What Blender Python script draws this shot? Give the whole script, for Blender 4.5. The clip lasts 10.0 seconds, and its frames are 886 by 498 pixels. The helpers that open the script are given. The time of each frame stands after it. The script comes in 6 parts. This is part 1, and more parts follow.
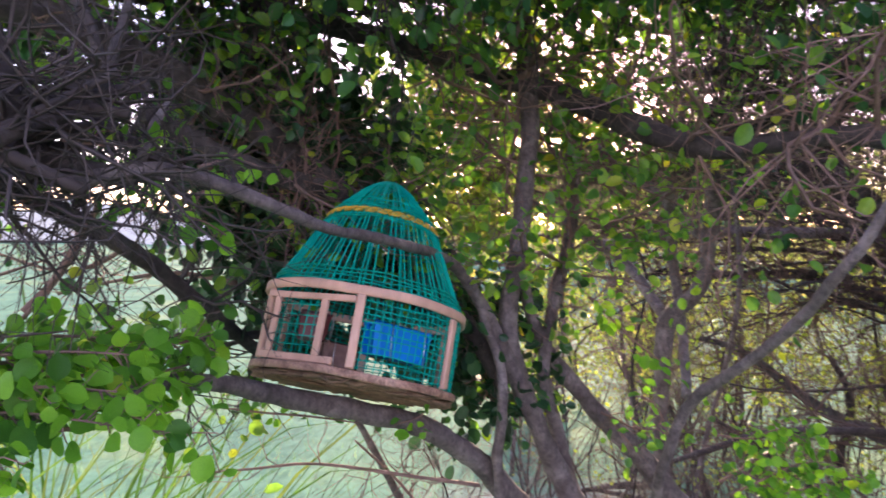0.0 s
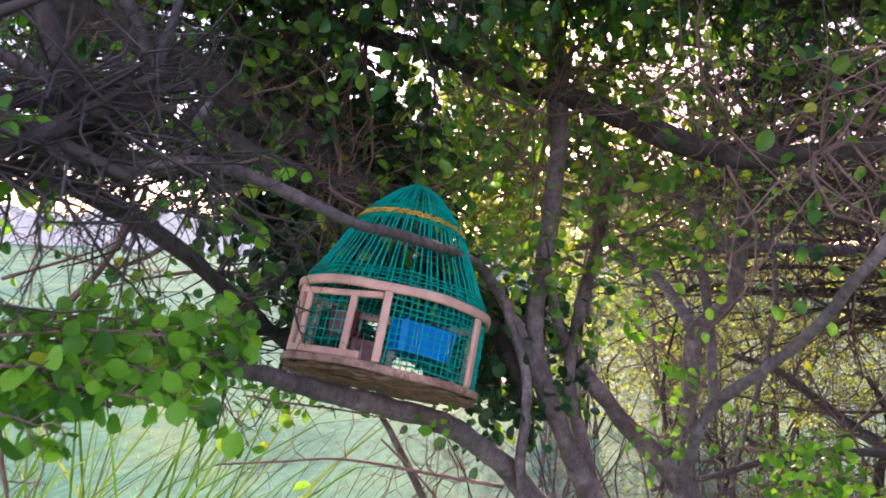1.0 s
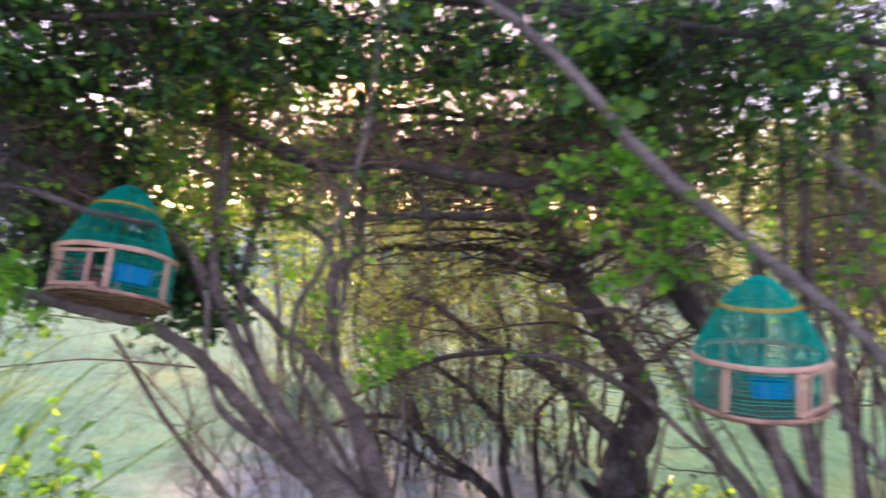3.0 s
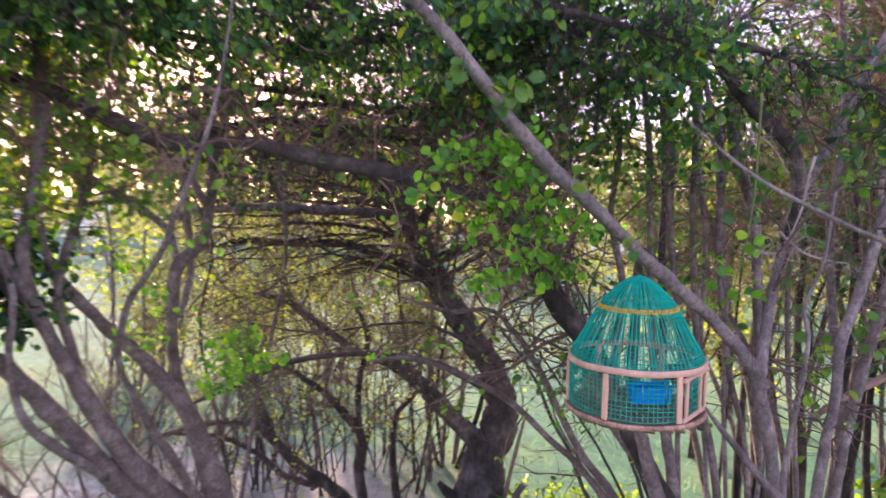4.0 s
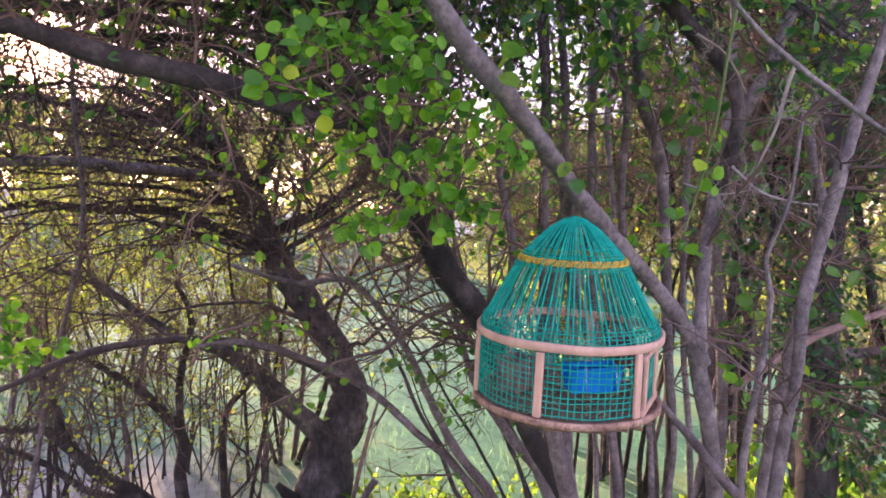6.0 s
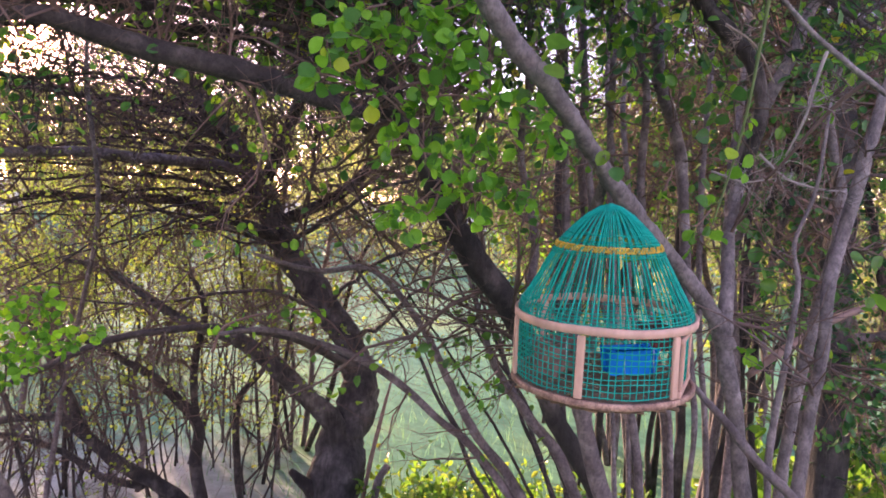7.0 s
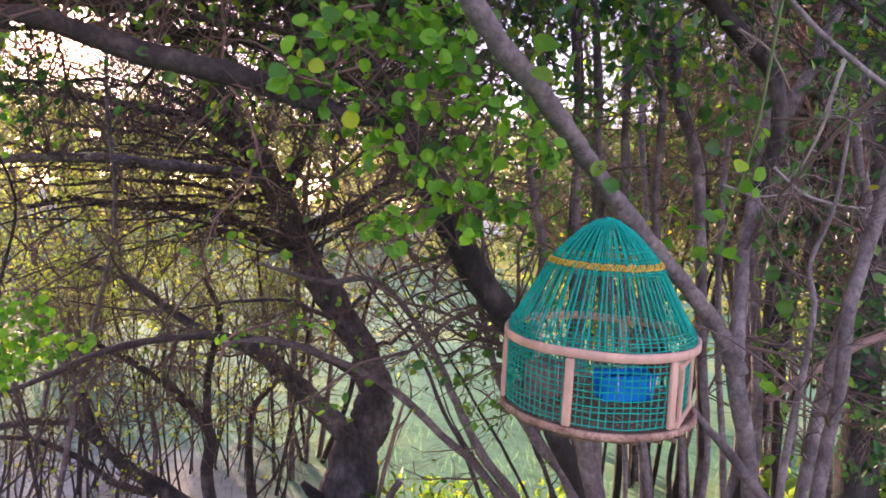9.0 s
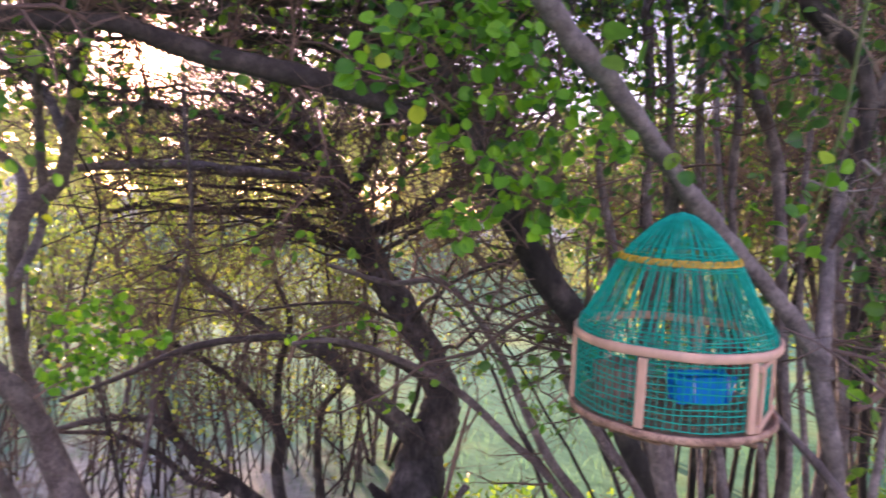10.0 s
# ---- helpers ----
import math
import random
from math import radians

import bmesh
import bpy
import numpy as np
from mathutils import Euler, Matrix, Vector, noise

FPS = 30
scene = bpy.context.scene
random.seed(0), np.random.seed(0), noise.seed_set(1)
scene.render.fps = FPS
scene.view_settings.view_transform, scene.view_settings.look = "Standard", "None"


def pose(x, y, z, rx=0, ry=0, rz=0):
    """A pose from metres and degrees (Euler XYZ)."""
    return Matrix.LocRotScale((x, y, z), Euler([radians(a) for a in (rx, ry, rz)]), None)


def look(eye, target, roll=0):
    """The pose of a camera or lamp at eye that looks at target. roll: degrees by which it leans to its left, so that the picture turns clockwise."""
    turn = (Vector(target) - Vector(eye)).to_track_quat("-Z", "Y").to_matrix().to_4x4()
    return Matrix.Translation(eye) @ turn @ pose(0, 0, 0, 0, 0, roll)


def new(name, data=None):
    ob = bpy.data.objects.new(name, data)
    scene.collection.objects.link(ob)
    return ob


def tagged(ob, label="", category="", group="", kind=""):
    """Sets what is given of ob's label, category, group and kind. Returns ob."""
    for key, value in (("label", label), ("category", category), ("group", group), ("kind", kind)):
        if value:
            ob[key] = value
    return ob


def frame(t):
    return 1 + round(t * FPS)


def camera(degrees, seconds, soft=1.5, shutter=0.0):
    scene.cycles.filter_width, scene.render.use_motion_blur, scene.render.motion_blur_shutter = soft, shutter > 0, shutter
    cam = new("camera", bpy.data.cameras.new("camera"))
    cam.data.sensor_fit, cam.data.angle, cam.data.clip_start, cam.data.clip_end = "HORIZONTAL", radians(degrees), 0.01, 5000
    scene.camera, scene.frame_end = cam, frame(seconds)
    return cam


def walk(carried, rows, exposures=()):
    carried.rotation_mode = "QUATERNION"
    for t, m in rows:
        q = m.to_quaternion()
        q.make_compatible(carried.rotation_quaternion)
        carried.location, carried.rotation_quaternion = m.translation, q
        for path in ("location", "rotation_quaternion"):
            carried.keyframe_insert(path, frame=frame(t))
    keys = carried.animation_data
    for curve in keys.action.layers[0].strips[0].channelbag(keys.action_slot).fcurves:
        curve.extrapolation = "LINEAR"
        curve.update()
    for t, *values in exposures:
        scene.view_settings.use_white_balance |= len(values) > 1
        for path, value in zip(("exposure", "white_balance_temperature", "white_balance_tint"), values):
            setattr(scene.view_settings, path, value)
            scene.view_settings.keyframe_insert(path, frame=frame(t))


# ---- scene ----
cam = camera(64.0, 10.0, soft=1.7, shutter=0.6)
PATH = [
    (0, (0.0000, 0.0000, 1.5500), (-0.2439, 1.9849, 1.5263), 1.76),
    (0.5, (0.0120, 0.0126, 1.5374), (-0.3339, 1.9824, 1.5458), 2.30),
    (1, (0.0220, -0.0371, 1.5263), (-0.3200, 1.9334, 1.5366), 3.01),
    (1.5, (0.0030, -0.2335, 1.4936), (-0.2830, 1.7459, 1.5090), 2.61),
    (2, (0.0470, -0.7330, 1.4695), (-0.1130, 1.2606, 1.4730), 1.65),
    (2.5, (0.1650, -1.0555, 1.5176), (0.2160, 0.9438, 1.5073), 0.38),
    (3, (0.3830, -1.2526, 1.5293), (0.7240, 0.7176, 1.4803), 1.38),
    (3.2, (0.4470, -1.3287, 1.5657), (0.8750, 0.6242, 1.5138), 1.68),
    (4.3, (0.3990, -0.8160, 1.4574), (1.2261, 1.0047, 1.4274), 3.26),
    (4.5, (0.4600, -0.6813, 1.4219), (1.3473, 1.1109, 1.3945), 3.27),
    (5, (0.6550, -0.3978, 1.3755), (1.6456, 1.3395, 1.3536), 3.53),
    (5.5, (0.6640, -0.3577, 1.3747), (1.7472, 1.3234, 1.3456), 3.65),
    (5.7, (0.6450, -0.3852, 1.3800), (1.7580, 1.2760, 1.3392), 3.65),
    (6.8, (0.5320, -0.3755, 1.3607), (1.6820, 1.2591, 1.2838), 3.47),
    (7, (0.5130, -0.3673, 1.3698), (1.6546, 1.2725, 1.2821), 3.24),
    (7.5, (0.5420, -0.3862, 1.3550), (1.6652, 1.2661, 1.2638), 3.48),
    (8, (0.5600, -0.3810, 1.3402), (1.6609, 1.2865, 1.2533), 3.70),
    (8.5, (0.5730, -0.3416, 1.3828), (1.6560, 1.3385, 1.3155), 4.04),
    (9, (0.6380, -0.3495, 1.3757), (1.7067, 1.3400, 1.3153), 4.19),
    (9.5, (0.6790, -0.3534, 1.3601), (1.7022, 1.3643, 1.3094), 4.34),
    (10, (0.6470, -0.3348, 1.3558), (1.5530, 1.4474, 1.2993), 4.03),
]
walk(cam, [(t, look(eye, target, roll)) for t, eye, target, roll in PATH], exposures=[(0.0, 3.04, 6500.0, 10.0), (1.0, 3.04, 6500.0, 10.0), (1.6, 2.94, 6500.0, 10.0), (2.1, 2.82, 6500.0, 10.0), (3.2, 2.94, 6500.0, 10.0), (4.5, 3.1, 6750.0, 16.0), (5.6, 3.13, 6750.0, 16.0), (7.0, 3.04, 6750.0, 16.0), (9.3, 3.0, 6750.0, 16.0), (10.0, 2.95, 6750.0, 16.0)])

# ---- light: low evening sun behind the thicket ----
SUN_AZ, SUN_EL = radians(3.5), radians(10.7)
SUN_DIR = Vector((math.sin(SUN_AZ) * math.cos(SUN_EL), math.cos(SUN_AZ) * math.cos(SUN_EL), math.sin(SUN_EL)))
world = bpy.data.worlds.new("evening_sky")
world.use_nodes = True
scene.world = world
wn, wl = world.node_tree.nodes, world.node_tree.links
wn.clear()
sky = wn.new("ShaderNodeTexSky")
sky.sky_type = "NISHITA"
sky.sun_disc = False
sky.sun_elevation, sky.sun_rotation = SUN_EL, SUN_AZ
sky.air_density, sky.dust_density, sky.ozone_density = 1.0, 0.35, 1.4
back = wn.new("ShaderNodeBackground")
back.inputs["Strength"].default_value = 0.115
haze_tint = wn.new("ShaderNodeMix")
haze_tint.data_type, haze_tint.blend_type = "RGBA", "MULTIPLY"
haze_tint.inputs[0].default_value = 1.0
haze_tint.inputs[7].default_value = (1.38, 0.92, 1.07, 1)
wl.new(sky.outputs[0], haze_tint.inputs[6])
wl.new(haze_tint.outputs[2], back.inputs["Color"])
# the bright aureole of the hazy sun
coord = wn.new("ShaderNodeTexCoord")
dot = wn.new("ShaderNodeVectorMath")
dot.operation = "DOT_PRODUCT"
dot.inputs[1].default_value = SUN_DIR
wl.new(coord.outputs["Generated"], dot.inputs[0])
glow_in = wn.new("ShaderNodeMapRange")
glow_in.inputs["From Min"].default_value = math.cos(radians(30.0))
glow_in.inputs["From Max"].default_value = math.cos(radians(0.7))
wl.new(dot.outputs["Value"], glow_in.inputs["Value"])
power = wn.new("ShaderNodeMath")
power.operation = "POWER"
power.inputs[1].default_value = 16.0
wl.new(glow_in.outputs[0], power.inputs[0])
aureole = wn.new("ShaderNodeBackground")
aureole.inputs["Color"].default_value = (1.0, 0.33, 0.15, 1)
strength = wn.new("ShaderNodeMath")
strength.operation = "MULTIPLY"
strength.inputs[1].default_value = 0.5
wl.new(power.outputs[0], strength.inputs[0])
core = wn.new("ShaderNodeMath")
core.operation = "POWER"
core.inputs[1].default_value = 260.0
wl.new(glow_in.outputs[0], core.inputs[0])
total = wn.new("ShaderNodeMath")
total.operation = "MULTIPLY_ADD"
total.inputs[1].default_value = 16.0
wl.new(core.outputs[0], total.inputs[0])
wl.new(strength.outputs[0], total.inputs[2])
wl.new(total.outputs[0], aureole.inputs["Strength"])
both = wn.new("ShaderNodeAddShader")
wl.new(back.outputs[0], both.inputs[0])
wl.new(aureole.outputs[0], both.inputs[1])
out = wn.new("ShaderNodeOutputWorld")
wl.new(both.outputs[0], out.inputs["Surface"])

sun_data = bpy.data.lights.new("sun", "SUN")
sun_data.energy, sun_data.angle, sun_data.color = 2.9, radians(1.0), (1.0, 0.7, 0.5)
sun = new("sun", sun_data)
sun.matrix_world = look(SUN_DIR * 50, (0, 0, 0))


# ---- materials ----
def material(name):
    m = bpy.data.materials.new(name)
    m.use_nodes = True
    nodes, links = m.node_tree.nodes, m.node_tree.links
    return m, nodes, links, nodes["Principled BSDF"], nodes["Material Output"]


def ramp(nodes, stops):
    r = nodes.new("ShaderNodeValToRGB")
    while len(r.color_ramp.elements) < len(stops):
        r.color_ramp.elements.new(0.5)
    for e, (p, c) in zip(r.color_ramp.elements, stops):
        e.position, e.color = p, (*c, 1)
    return r


def noise_tex(nodes, links, scale, detail=4.0, rough=0.6, stretch=None):
    co = nodes.new("ShaderNodeTexCoord")
    n = nodes.new("ShaderNodeTexNoise")
    n.inputs["Scale"].default_value, n.inputs["Detail"].default_value, n.inputs["Roughness"].default_value = scale, detail, rough
    if stretch:
        mp = nodes.new("ShaderNodeMapping")
        mp.inputs["Scale"].default_value = stretch
        links.new(co.outputs["Object"], mp.inputs[0])
        links.new(mp.outputs[0], n.inputs["Vector"])
    else:
        links.new(co.outputs["Object"], n.inputs["Vector"])
    return n


def mix_col(nodes, links, kind, fac, a, b):
    m = nodes.new("ShaderNodeMix")
    m.data_type, m.blend_type = "RGBA", kind
    for sock, v in ((m.inputs[0], fac), (m.inputs[6], a), (m.inputs[7], b)):
        if hasattr(v, "links"):
            links.new(v, sock)
        elif isinstance(v, tuple):
            sock.default_value = (*v, 1)
        else:
            sock.default_value = v
    return m.outputs[2]


def bump(nodes, links, height, strength, distance, bsdf):
    b = nodes.new("ShaderNodeBump")
    b.inputs["Strength"].default_value, b.inputs["Distance"].default_value = strength, distance
    links.new(height, b.inputs["Height"])
    links.new(b.outputs[0], bsdf.inputs["Normal"])


def bark_material(name, dark, mid, light, scale=1.0, rough=0.85, stretch=(1, 1, 0.75), depth=0.006):
    m, nodes, links, bsdf, _ = material(name)
    big = noise_tex(nodes, links, 7 * scale, 5, 0.65)
    fine = noise_tex(nodes, links, 44 * scale, 8, 0.8, stretch)
    patches = ramp(nodes, [(0.3, dark), (0.52, mid), (0.72, light)])
    links.new(big.outputs["Fac"], patches.inputs[0])
    grain = ramp(nodes, [(0.34, (0.3, 0.29, 0.29)), (0.5, (0.85, 0.84, 0.83)), (0.64, (1.3, 1.27, 1.25))])
    links.new(fine.outputs["Fac"], grain.inputs[0])
    col = mix_col(nodes, links, "MULTIPLY", 0.9, patches.outputs[0], grain.outputs[0])
    links.new(col, bsdf.inputs["Base Color"])
    bsdf.inputs["Roughness"].default_value = rough
    bump(nodes, links, fine.outputs["Fac"], 0.9, depth, bsdf)
    return m


def leaf_material(name, stops, glow, share=0.5, rough=0.42, gloss=0.4):
    m, nodes, links, bsdf, outp = material(name)
    geo = nodes.new("ShaderNodeNewGeometry")
    info = nodes.new("ShaderNodeObjectInfo")
    add = nodes.new("ShaderNodeMath")
    add.operation = "ADD"
    links.new(geo.outputs["Random Per Island"], add.inputs[0])
    links.new(info.outputs["Random"], add.inputs[1])
    frac = nodes.new("ShaderNodeMath")
    frac.operation = "FRACT"
    links.new(add.outputs[0], frac.inputs[0])
    r = ramp(nodes, stops)
    links.new(frac.outputs[0], r.inputs[0])
    n = noise_tex(nodes, links, 38, 3)
    v = ramp(nodes, [(0.3, (0.7, 0.72, 0.7)), (0.7, (1.2, 1.15, 1.1))])
    links.new(n.outputs["Fac"], v.inputs[0])
    col = mix_col(nodes, links, "MULTIPLY", 0.8, r.outputs[0], v.outputs[0])
    links.new(col, bsdf.inputs["Base Color"])
    bsdf.inputs["Roughness"].default_value = rough
    bsdf.inputs["Specular IOR Level"].default_value = gloss
    # a tint above one adds backlight brightness to the translucent colour
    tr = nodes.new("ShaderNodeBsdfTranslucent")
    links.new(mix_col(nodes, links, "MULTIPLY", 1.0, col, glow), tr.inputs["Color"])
    mx = nodes.new("ShaderNodeMixShader")
    mx.inputs[0].default_value = share
    links.new(bsdf.outputs[0], mx.inputs[1])
    links.new(tr.outputs[0], mx.inputs[2])
    links.new(mx.outputs[0], outp.inputs["Surface"])
    return m


def plain_material(name, colour, rough, vary=0.25, scale=30, metal=0.0, bumpy=0.0, stretch=None):
    m, nodes, links, bsdf, _ = material(name)
    n = noise_tex(nodes, links, scale, 5, 0.65, stretch)
    r = ramp(nodes, [(0.3, tuple(c * (1 - vary) for c in colour)), (0.7, tuple(min(1, c * (1 + vary)) for c in colour))])
    links.new(n.outputs["Fac"], r.inputs[0])
    links.new(r.outputs[0], bsdf.inputs["Base Color"])
    bsdf.inputs["Roughness"].default_value, bsdf.inputs["Metallic"].default_value = rough, metal
    if bumpy:
        bump(nodes, links, n.outputs["Fac"], 0.6, bumpy, bsdf)
    return m


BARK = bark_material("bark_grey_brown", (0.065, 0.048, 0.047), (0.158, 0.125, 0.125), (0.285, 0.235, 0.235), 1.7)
# darker copy of BARK: shade under the crown put into the colour
BARK_DIM = bark_material("bark_dim_painted_shade", (0.028, 0.021, 0.021), (0.06, 0.046, 0.045), (0.115, 0.092, 0.088), 1.7)
BARK_DARK = bark_material("bark_dark_fissured", (0.016, 0.012, 0.011), (0.045, 0.036, 0.033), (0.17, 0.14, 0.13), 0.8, 0.92, (1, 1, 0.22), 0.03)
BARK_OLD = bark_material("bark_old_furrowed", (0.022, 0.018, 0.018), (0.085, 0.073, 0.071), (0.23, 0.2, 0.195), 0.75, 0.92, (1, 1, 0.12), 0.04)
BARK_PALE = bark_material("bark_pale_twig", (0.075, 0.061, 0.06), (0.18, 0.148, 0.147), (0.315, 0.265, 0.26), 1.6)
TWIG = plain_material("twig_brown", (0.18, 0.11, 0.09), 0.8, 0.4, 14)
# twig brown darkened, with the crown's shade painted into it
TWIG_SHADE = plain_material("twig_painted_shade", (0.048, 0.036, 0.034), 0.85, 0.4, 14)
TWIG_BROWN = plain_material("twig_dark_brown", (0.105, 0.068, 0.055), 0.85, 0.4, 14)
TWIG_PALE = plain_material("twig_bleached", (0.3, 0.25, 0.235), 0.85, 0.35, 14)
TWIG_DRY = plain_material("twig_dry", (0.2, 0.155, 0.12), 0.85, 0.35, 14)
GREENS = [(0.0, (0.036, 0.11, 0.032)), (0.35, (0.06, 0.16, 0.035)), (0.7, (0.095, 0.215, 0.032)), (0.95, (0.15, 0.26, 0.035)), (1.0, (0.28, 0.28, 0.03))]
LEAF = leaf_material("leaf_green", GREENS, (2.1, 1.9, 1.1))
# LEAF again with a brighter translucent tint, backlight put into the colour
LEAF_BACK = leaf_material("leaf_painted_backlight", GREENS, (3.2, 2.9, 1.2), 0.55)
# brighter leaf green; the fill light on near sprays is put into it
LEAF_BRIGHT = leaf_material("leaf_painted_fill", [(0.0, (0.04, 0.125, 0.022)), (0.35, (0.095, 0.26, 0.028)), (0.75, (0.155, 0.365, 0.032)), (0.985, (0.21, 0.43, 0.035)), (1.0, (0.34, 0.38, 0.03))], (1.9, 1.8, 1.0), 0.4, 0.45, 0.25)
# darker leaf green, shade of crown and thicket put into the colour
LEAF_DARK = leaf_material("leaf_dark_shaded", [(0.0, (0.014, 0.06, 0.022)), (0.5, (0.026, 0.095, 0.028)), (1.0, (0.055, 0.15, 0.035))], (2.0, 2.0, 1.2), 0.35)
# yellower and brighter leaf: low sun through foliage put into the colour
LEAF_LIT = leaf_material("leaf_yellow_painted_sun", [(0.0, (0.11, 0.17, 0.03)), (0.5, (0.15, 0.21, 0.04)), (0.85, (0.19, 0.23, 0.05)), (1.0, (0.24, 0.23, 0.07))], (2.3, 2.3, 1.7), 0.55)
# creeper green taken nearly black, to hold the deep shade behind the cage
LEAF_SHADE = leaf_material("creeper_leaf_shaded", [(0.0, (0.01, 0.04, 0.016)), (0.6, (0.018, 0.06, 0.02)), (1.0, (0.035, 0.1, 0.028))], (1.4, 1.5, 1.0), 0.2)
LEAF_FAR_GLOW = leaf_material("leaf_far_haze_glow", [(0.0, (0.13, 0.17, 0.05)), (0.5, (0.17, 0.2, 0.065)), (1.0, (0.22, 0.2, 0.08))], (2.0, 1.75, 1.35), 0.5, 0.8, 0.1)
far_nodes, far_links = LEAF_FAR_GLOW.node_tree.nodes, LEAF_FAR_GLOW.node_tree.links
# the far leaves emit faintly, which paints haze over them
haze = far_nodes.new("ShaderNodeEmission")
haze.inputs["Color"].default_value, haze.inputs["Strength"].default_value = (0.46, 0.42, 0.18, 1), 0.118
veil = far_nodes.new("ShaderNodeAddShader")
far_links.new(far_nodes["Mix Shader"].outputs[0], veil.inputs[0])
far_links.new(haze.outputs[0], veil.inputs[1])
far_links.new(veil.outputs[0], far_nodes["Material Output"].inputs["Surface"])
MEADOW_BLADE = leaf_material("meadow_blade", [(0.0, (0.1, 0.22, 0.12)), (0.6, (0.14, 0.27, 0.16)), (1.0, (0.2, 0.3, 0.15))], (1.6, 1.7, 1.5), 0.45, 0.9, 0.05)
BLADE = leaf_material("grass_blade", [(0.0, (0.035, 0.095, 0.02)), (0.6, (0.065, 0.135, 0.028)), (1.0, (0.13, 0.17, 0.045))], (1.5, 1.6, 1.1), 0.4, 0.7, 0.12)
HERB = leaf_material("herb_leaf", [(0.0, (0.075, 0.18, 0.03)), (0.5, (0.13, 0.24, 0.035)), (1.0, (0.22, 0.28, 0.05))], (2.0, 1.9, 1.2), 0.45)
SHOOT = plain_material("young_green_shoot", (0.1, 0.14, 0.045), 0.6, 0.25, 20)
REED = plain_material("dry_stalk", (0.07, 0.095, 0.04), 0.7, 0.4, 20)
CANE = plain_material("pale_wood", (0.5, 0.3, 0.225), 0.55, 0.22, 22, bumpy=0.002, stretch=(1, 1, 0.4))
CANE_WORN = bark_material("stained_wood", (0.1, 0.04, 0.028), (0.36, 0.21, 0.155), (0.5, 0.31, 0.23), 4.0, 0.65, (1, 1, 0.6), 0.001)
STICKS = plain_material("dark_sticks", (0.15, 0.09, 0.055), 0.85, 0.6, 40, bumpy=0.003)
WIRE = plain_material("green_wire", (0.0004, 0.3, 0.225), 0.5, 0.25, 60)
WIRE.node_tree.nodes["Principled BSDF"].inputs["Specular IOR Level"].default_value = 0.08
BRAID = plain_material("yellow_braid", (0.52, 0.33, 0.03), 0.6, 0.3, 90)
BLUE = plain_material("blue_plastic", (0.001, 0.18, 0.6), 0.5, 0.1, 12)
BLUE.node_tree.nodes["Principled BSDF"].inputs["Specular IOR Level"].default_value = 0.15
CLAY = plain_material("brown_clay", (0.2, 0.115, 0.095), 0.8, 0.35, 30, bumpy=0.002)
MAROON = plain_material("maroon_plastic", (0.13, 0.02, 0.025), 0.45, 0.2, 20)
TIN = plain_material("wire_bare", (0.5, 0.5, 0.48), 0.35, 0.1, 60, metal=0.9)
STRAW = plain_material("straw", (0.27, 0.19, 0.105), 0.85, 0.5, 40, bumpy=0.003)


# ---- mesh helpers ----
class Buf:
    """Vertices and faces of one mesh."""

    def __init__(self):
        self.v, self.f = [], []

    def tube(self, pts, radii, sides=8, rough=0.0, seed=0.0, cap=True):
        pts = [Vector(p) for p in pts]
        n = len(pts)
        tan = [(pts[min(i + 1, n - 1)] - pts[max(i - 1, 0)]).normalized() for i in range(n)]
        side = tan[0].orthogonal().normalized()
        base = len(self.v)
        for i in range(n):
            side = (side - tan[i] * side.dot(tan[i])).normalized()
            up = tan[i].cross(side)
            for k in range(sides):
                a = 2 * math.pi * k / sides
                d = side * math.cos(a) + up * math.sin(a)
                r = radii[i]
                if rough:
                    q = pts[i] + d * r
                    r *= 1 + rough * (noise.noise(q * (0.35 / max(r, 0.004)) + Vector((seed, 0, 0))) + 0.5 * noise.noise(q * (1.1 / max(r, 0.004))))
                self.v.append(pts[i] + d * r)
        for i in range(n - 1):
            for k in range(sides):
                a, b = base + i * sides + k, base + i * sides + (k + 1) % sides
                self.f.append((a, b, b + sides, a + sides))
        if cap:
            self.f.append(tuple(base + k for k in reversed(range(sides))))
            self.f.append(tuple(base + (n - 1) * sides + k for k in range(sides)))

    def add(self, verts, faces):
        b = len(self.v)
        self.v.extend(verts)
        self.f.extend(tuple(b + i for i in f) for f in faces)

    def box(self, m, sx, sy, sz, bev=0.0015):
        """A bevelled block centred on m."""
        bm = bmesh.new()
        bmesh.ops.create_cube(bm, size=1, matrix=Matrix.Diagonal((sx, sy, sz, 1)))
        bmesh.ops.bevel(bm, geom=bm.edges[:], offset=min(bev, 0.3 * min(sx, sy, sz)), segments=1, affect="EDGES")
        bm.verts.index_update()
        self.add([m @ v.co for v in bm.verts], [tuple(v.index for v in f.verts) for f in bm.faces])
        bm.free()

    def mesh(self, name, mat, smooth=True):
        me = bpy.data.meshes.new(name)
        me.from_pydata([tuple(p) for p in self.v], [], self.f)
        me.materials.append(mat)
        if smooth:
            me.polygons.foreach_set("use_smooth", [True] * len(me.polygons))
        me.update()
        return me


def part(name, buf, mat, parent=None, label="", smooth=True):
    ob = new(name, buf.mesh(name, mat, smooth))
    ob.parent = parent
    if label:
        ob["label"] = label
    return ob


def mass(name, buf, mat, parent, label=""):
    """Uncountable small pieces of a thing, joined."""
    return tagged(part(name, buf, mat, parent, label), kind="stuff")


def thing(name, m, label, category, group="", kind=""):
    ob = new(name)
    ob.empty_display_size = 0.05
    ob.matrix_world = m
    return tagged(ob, label, category, group, kind)


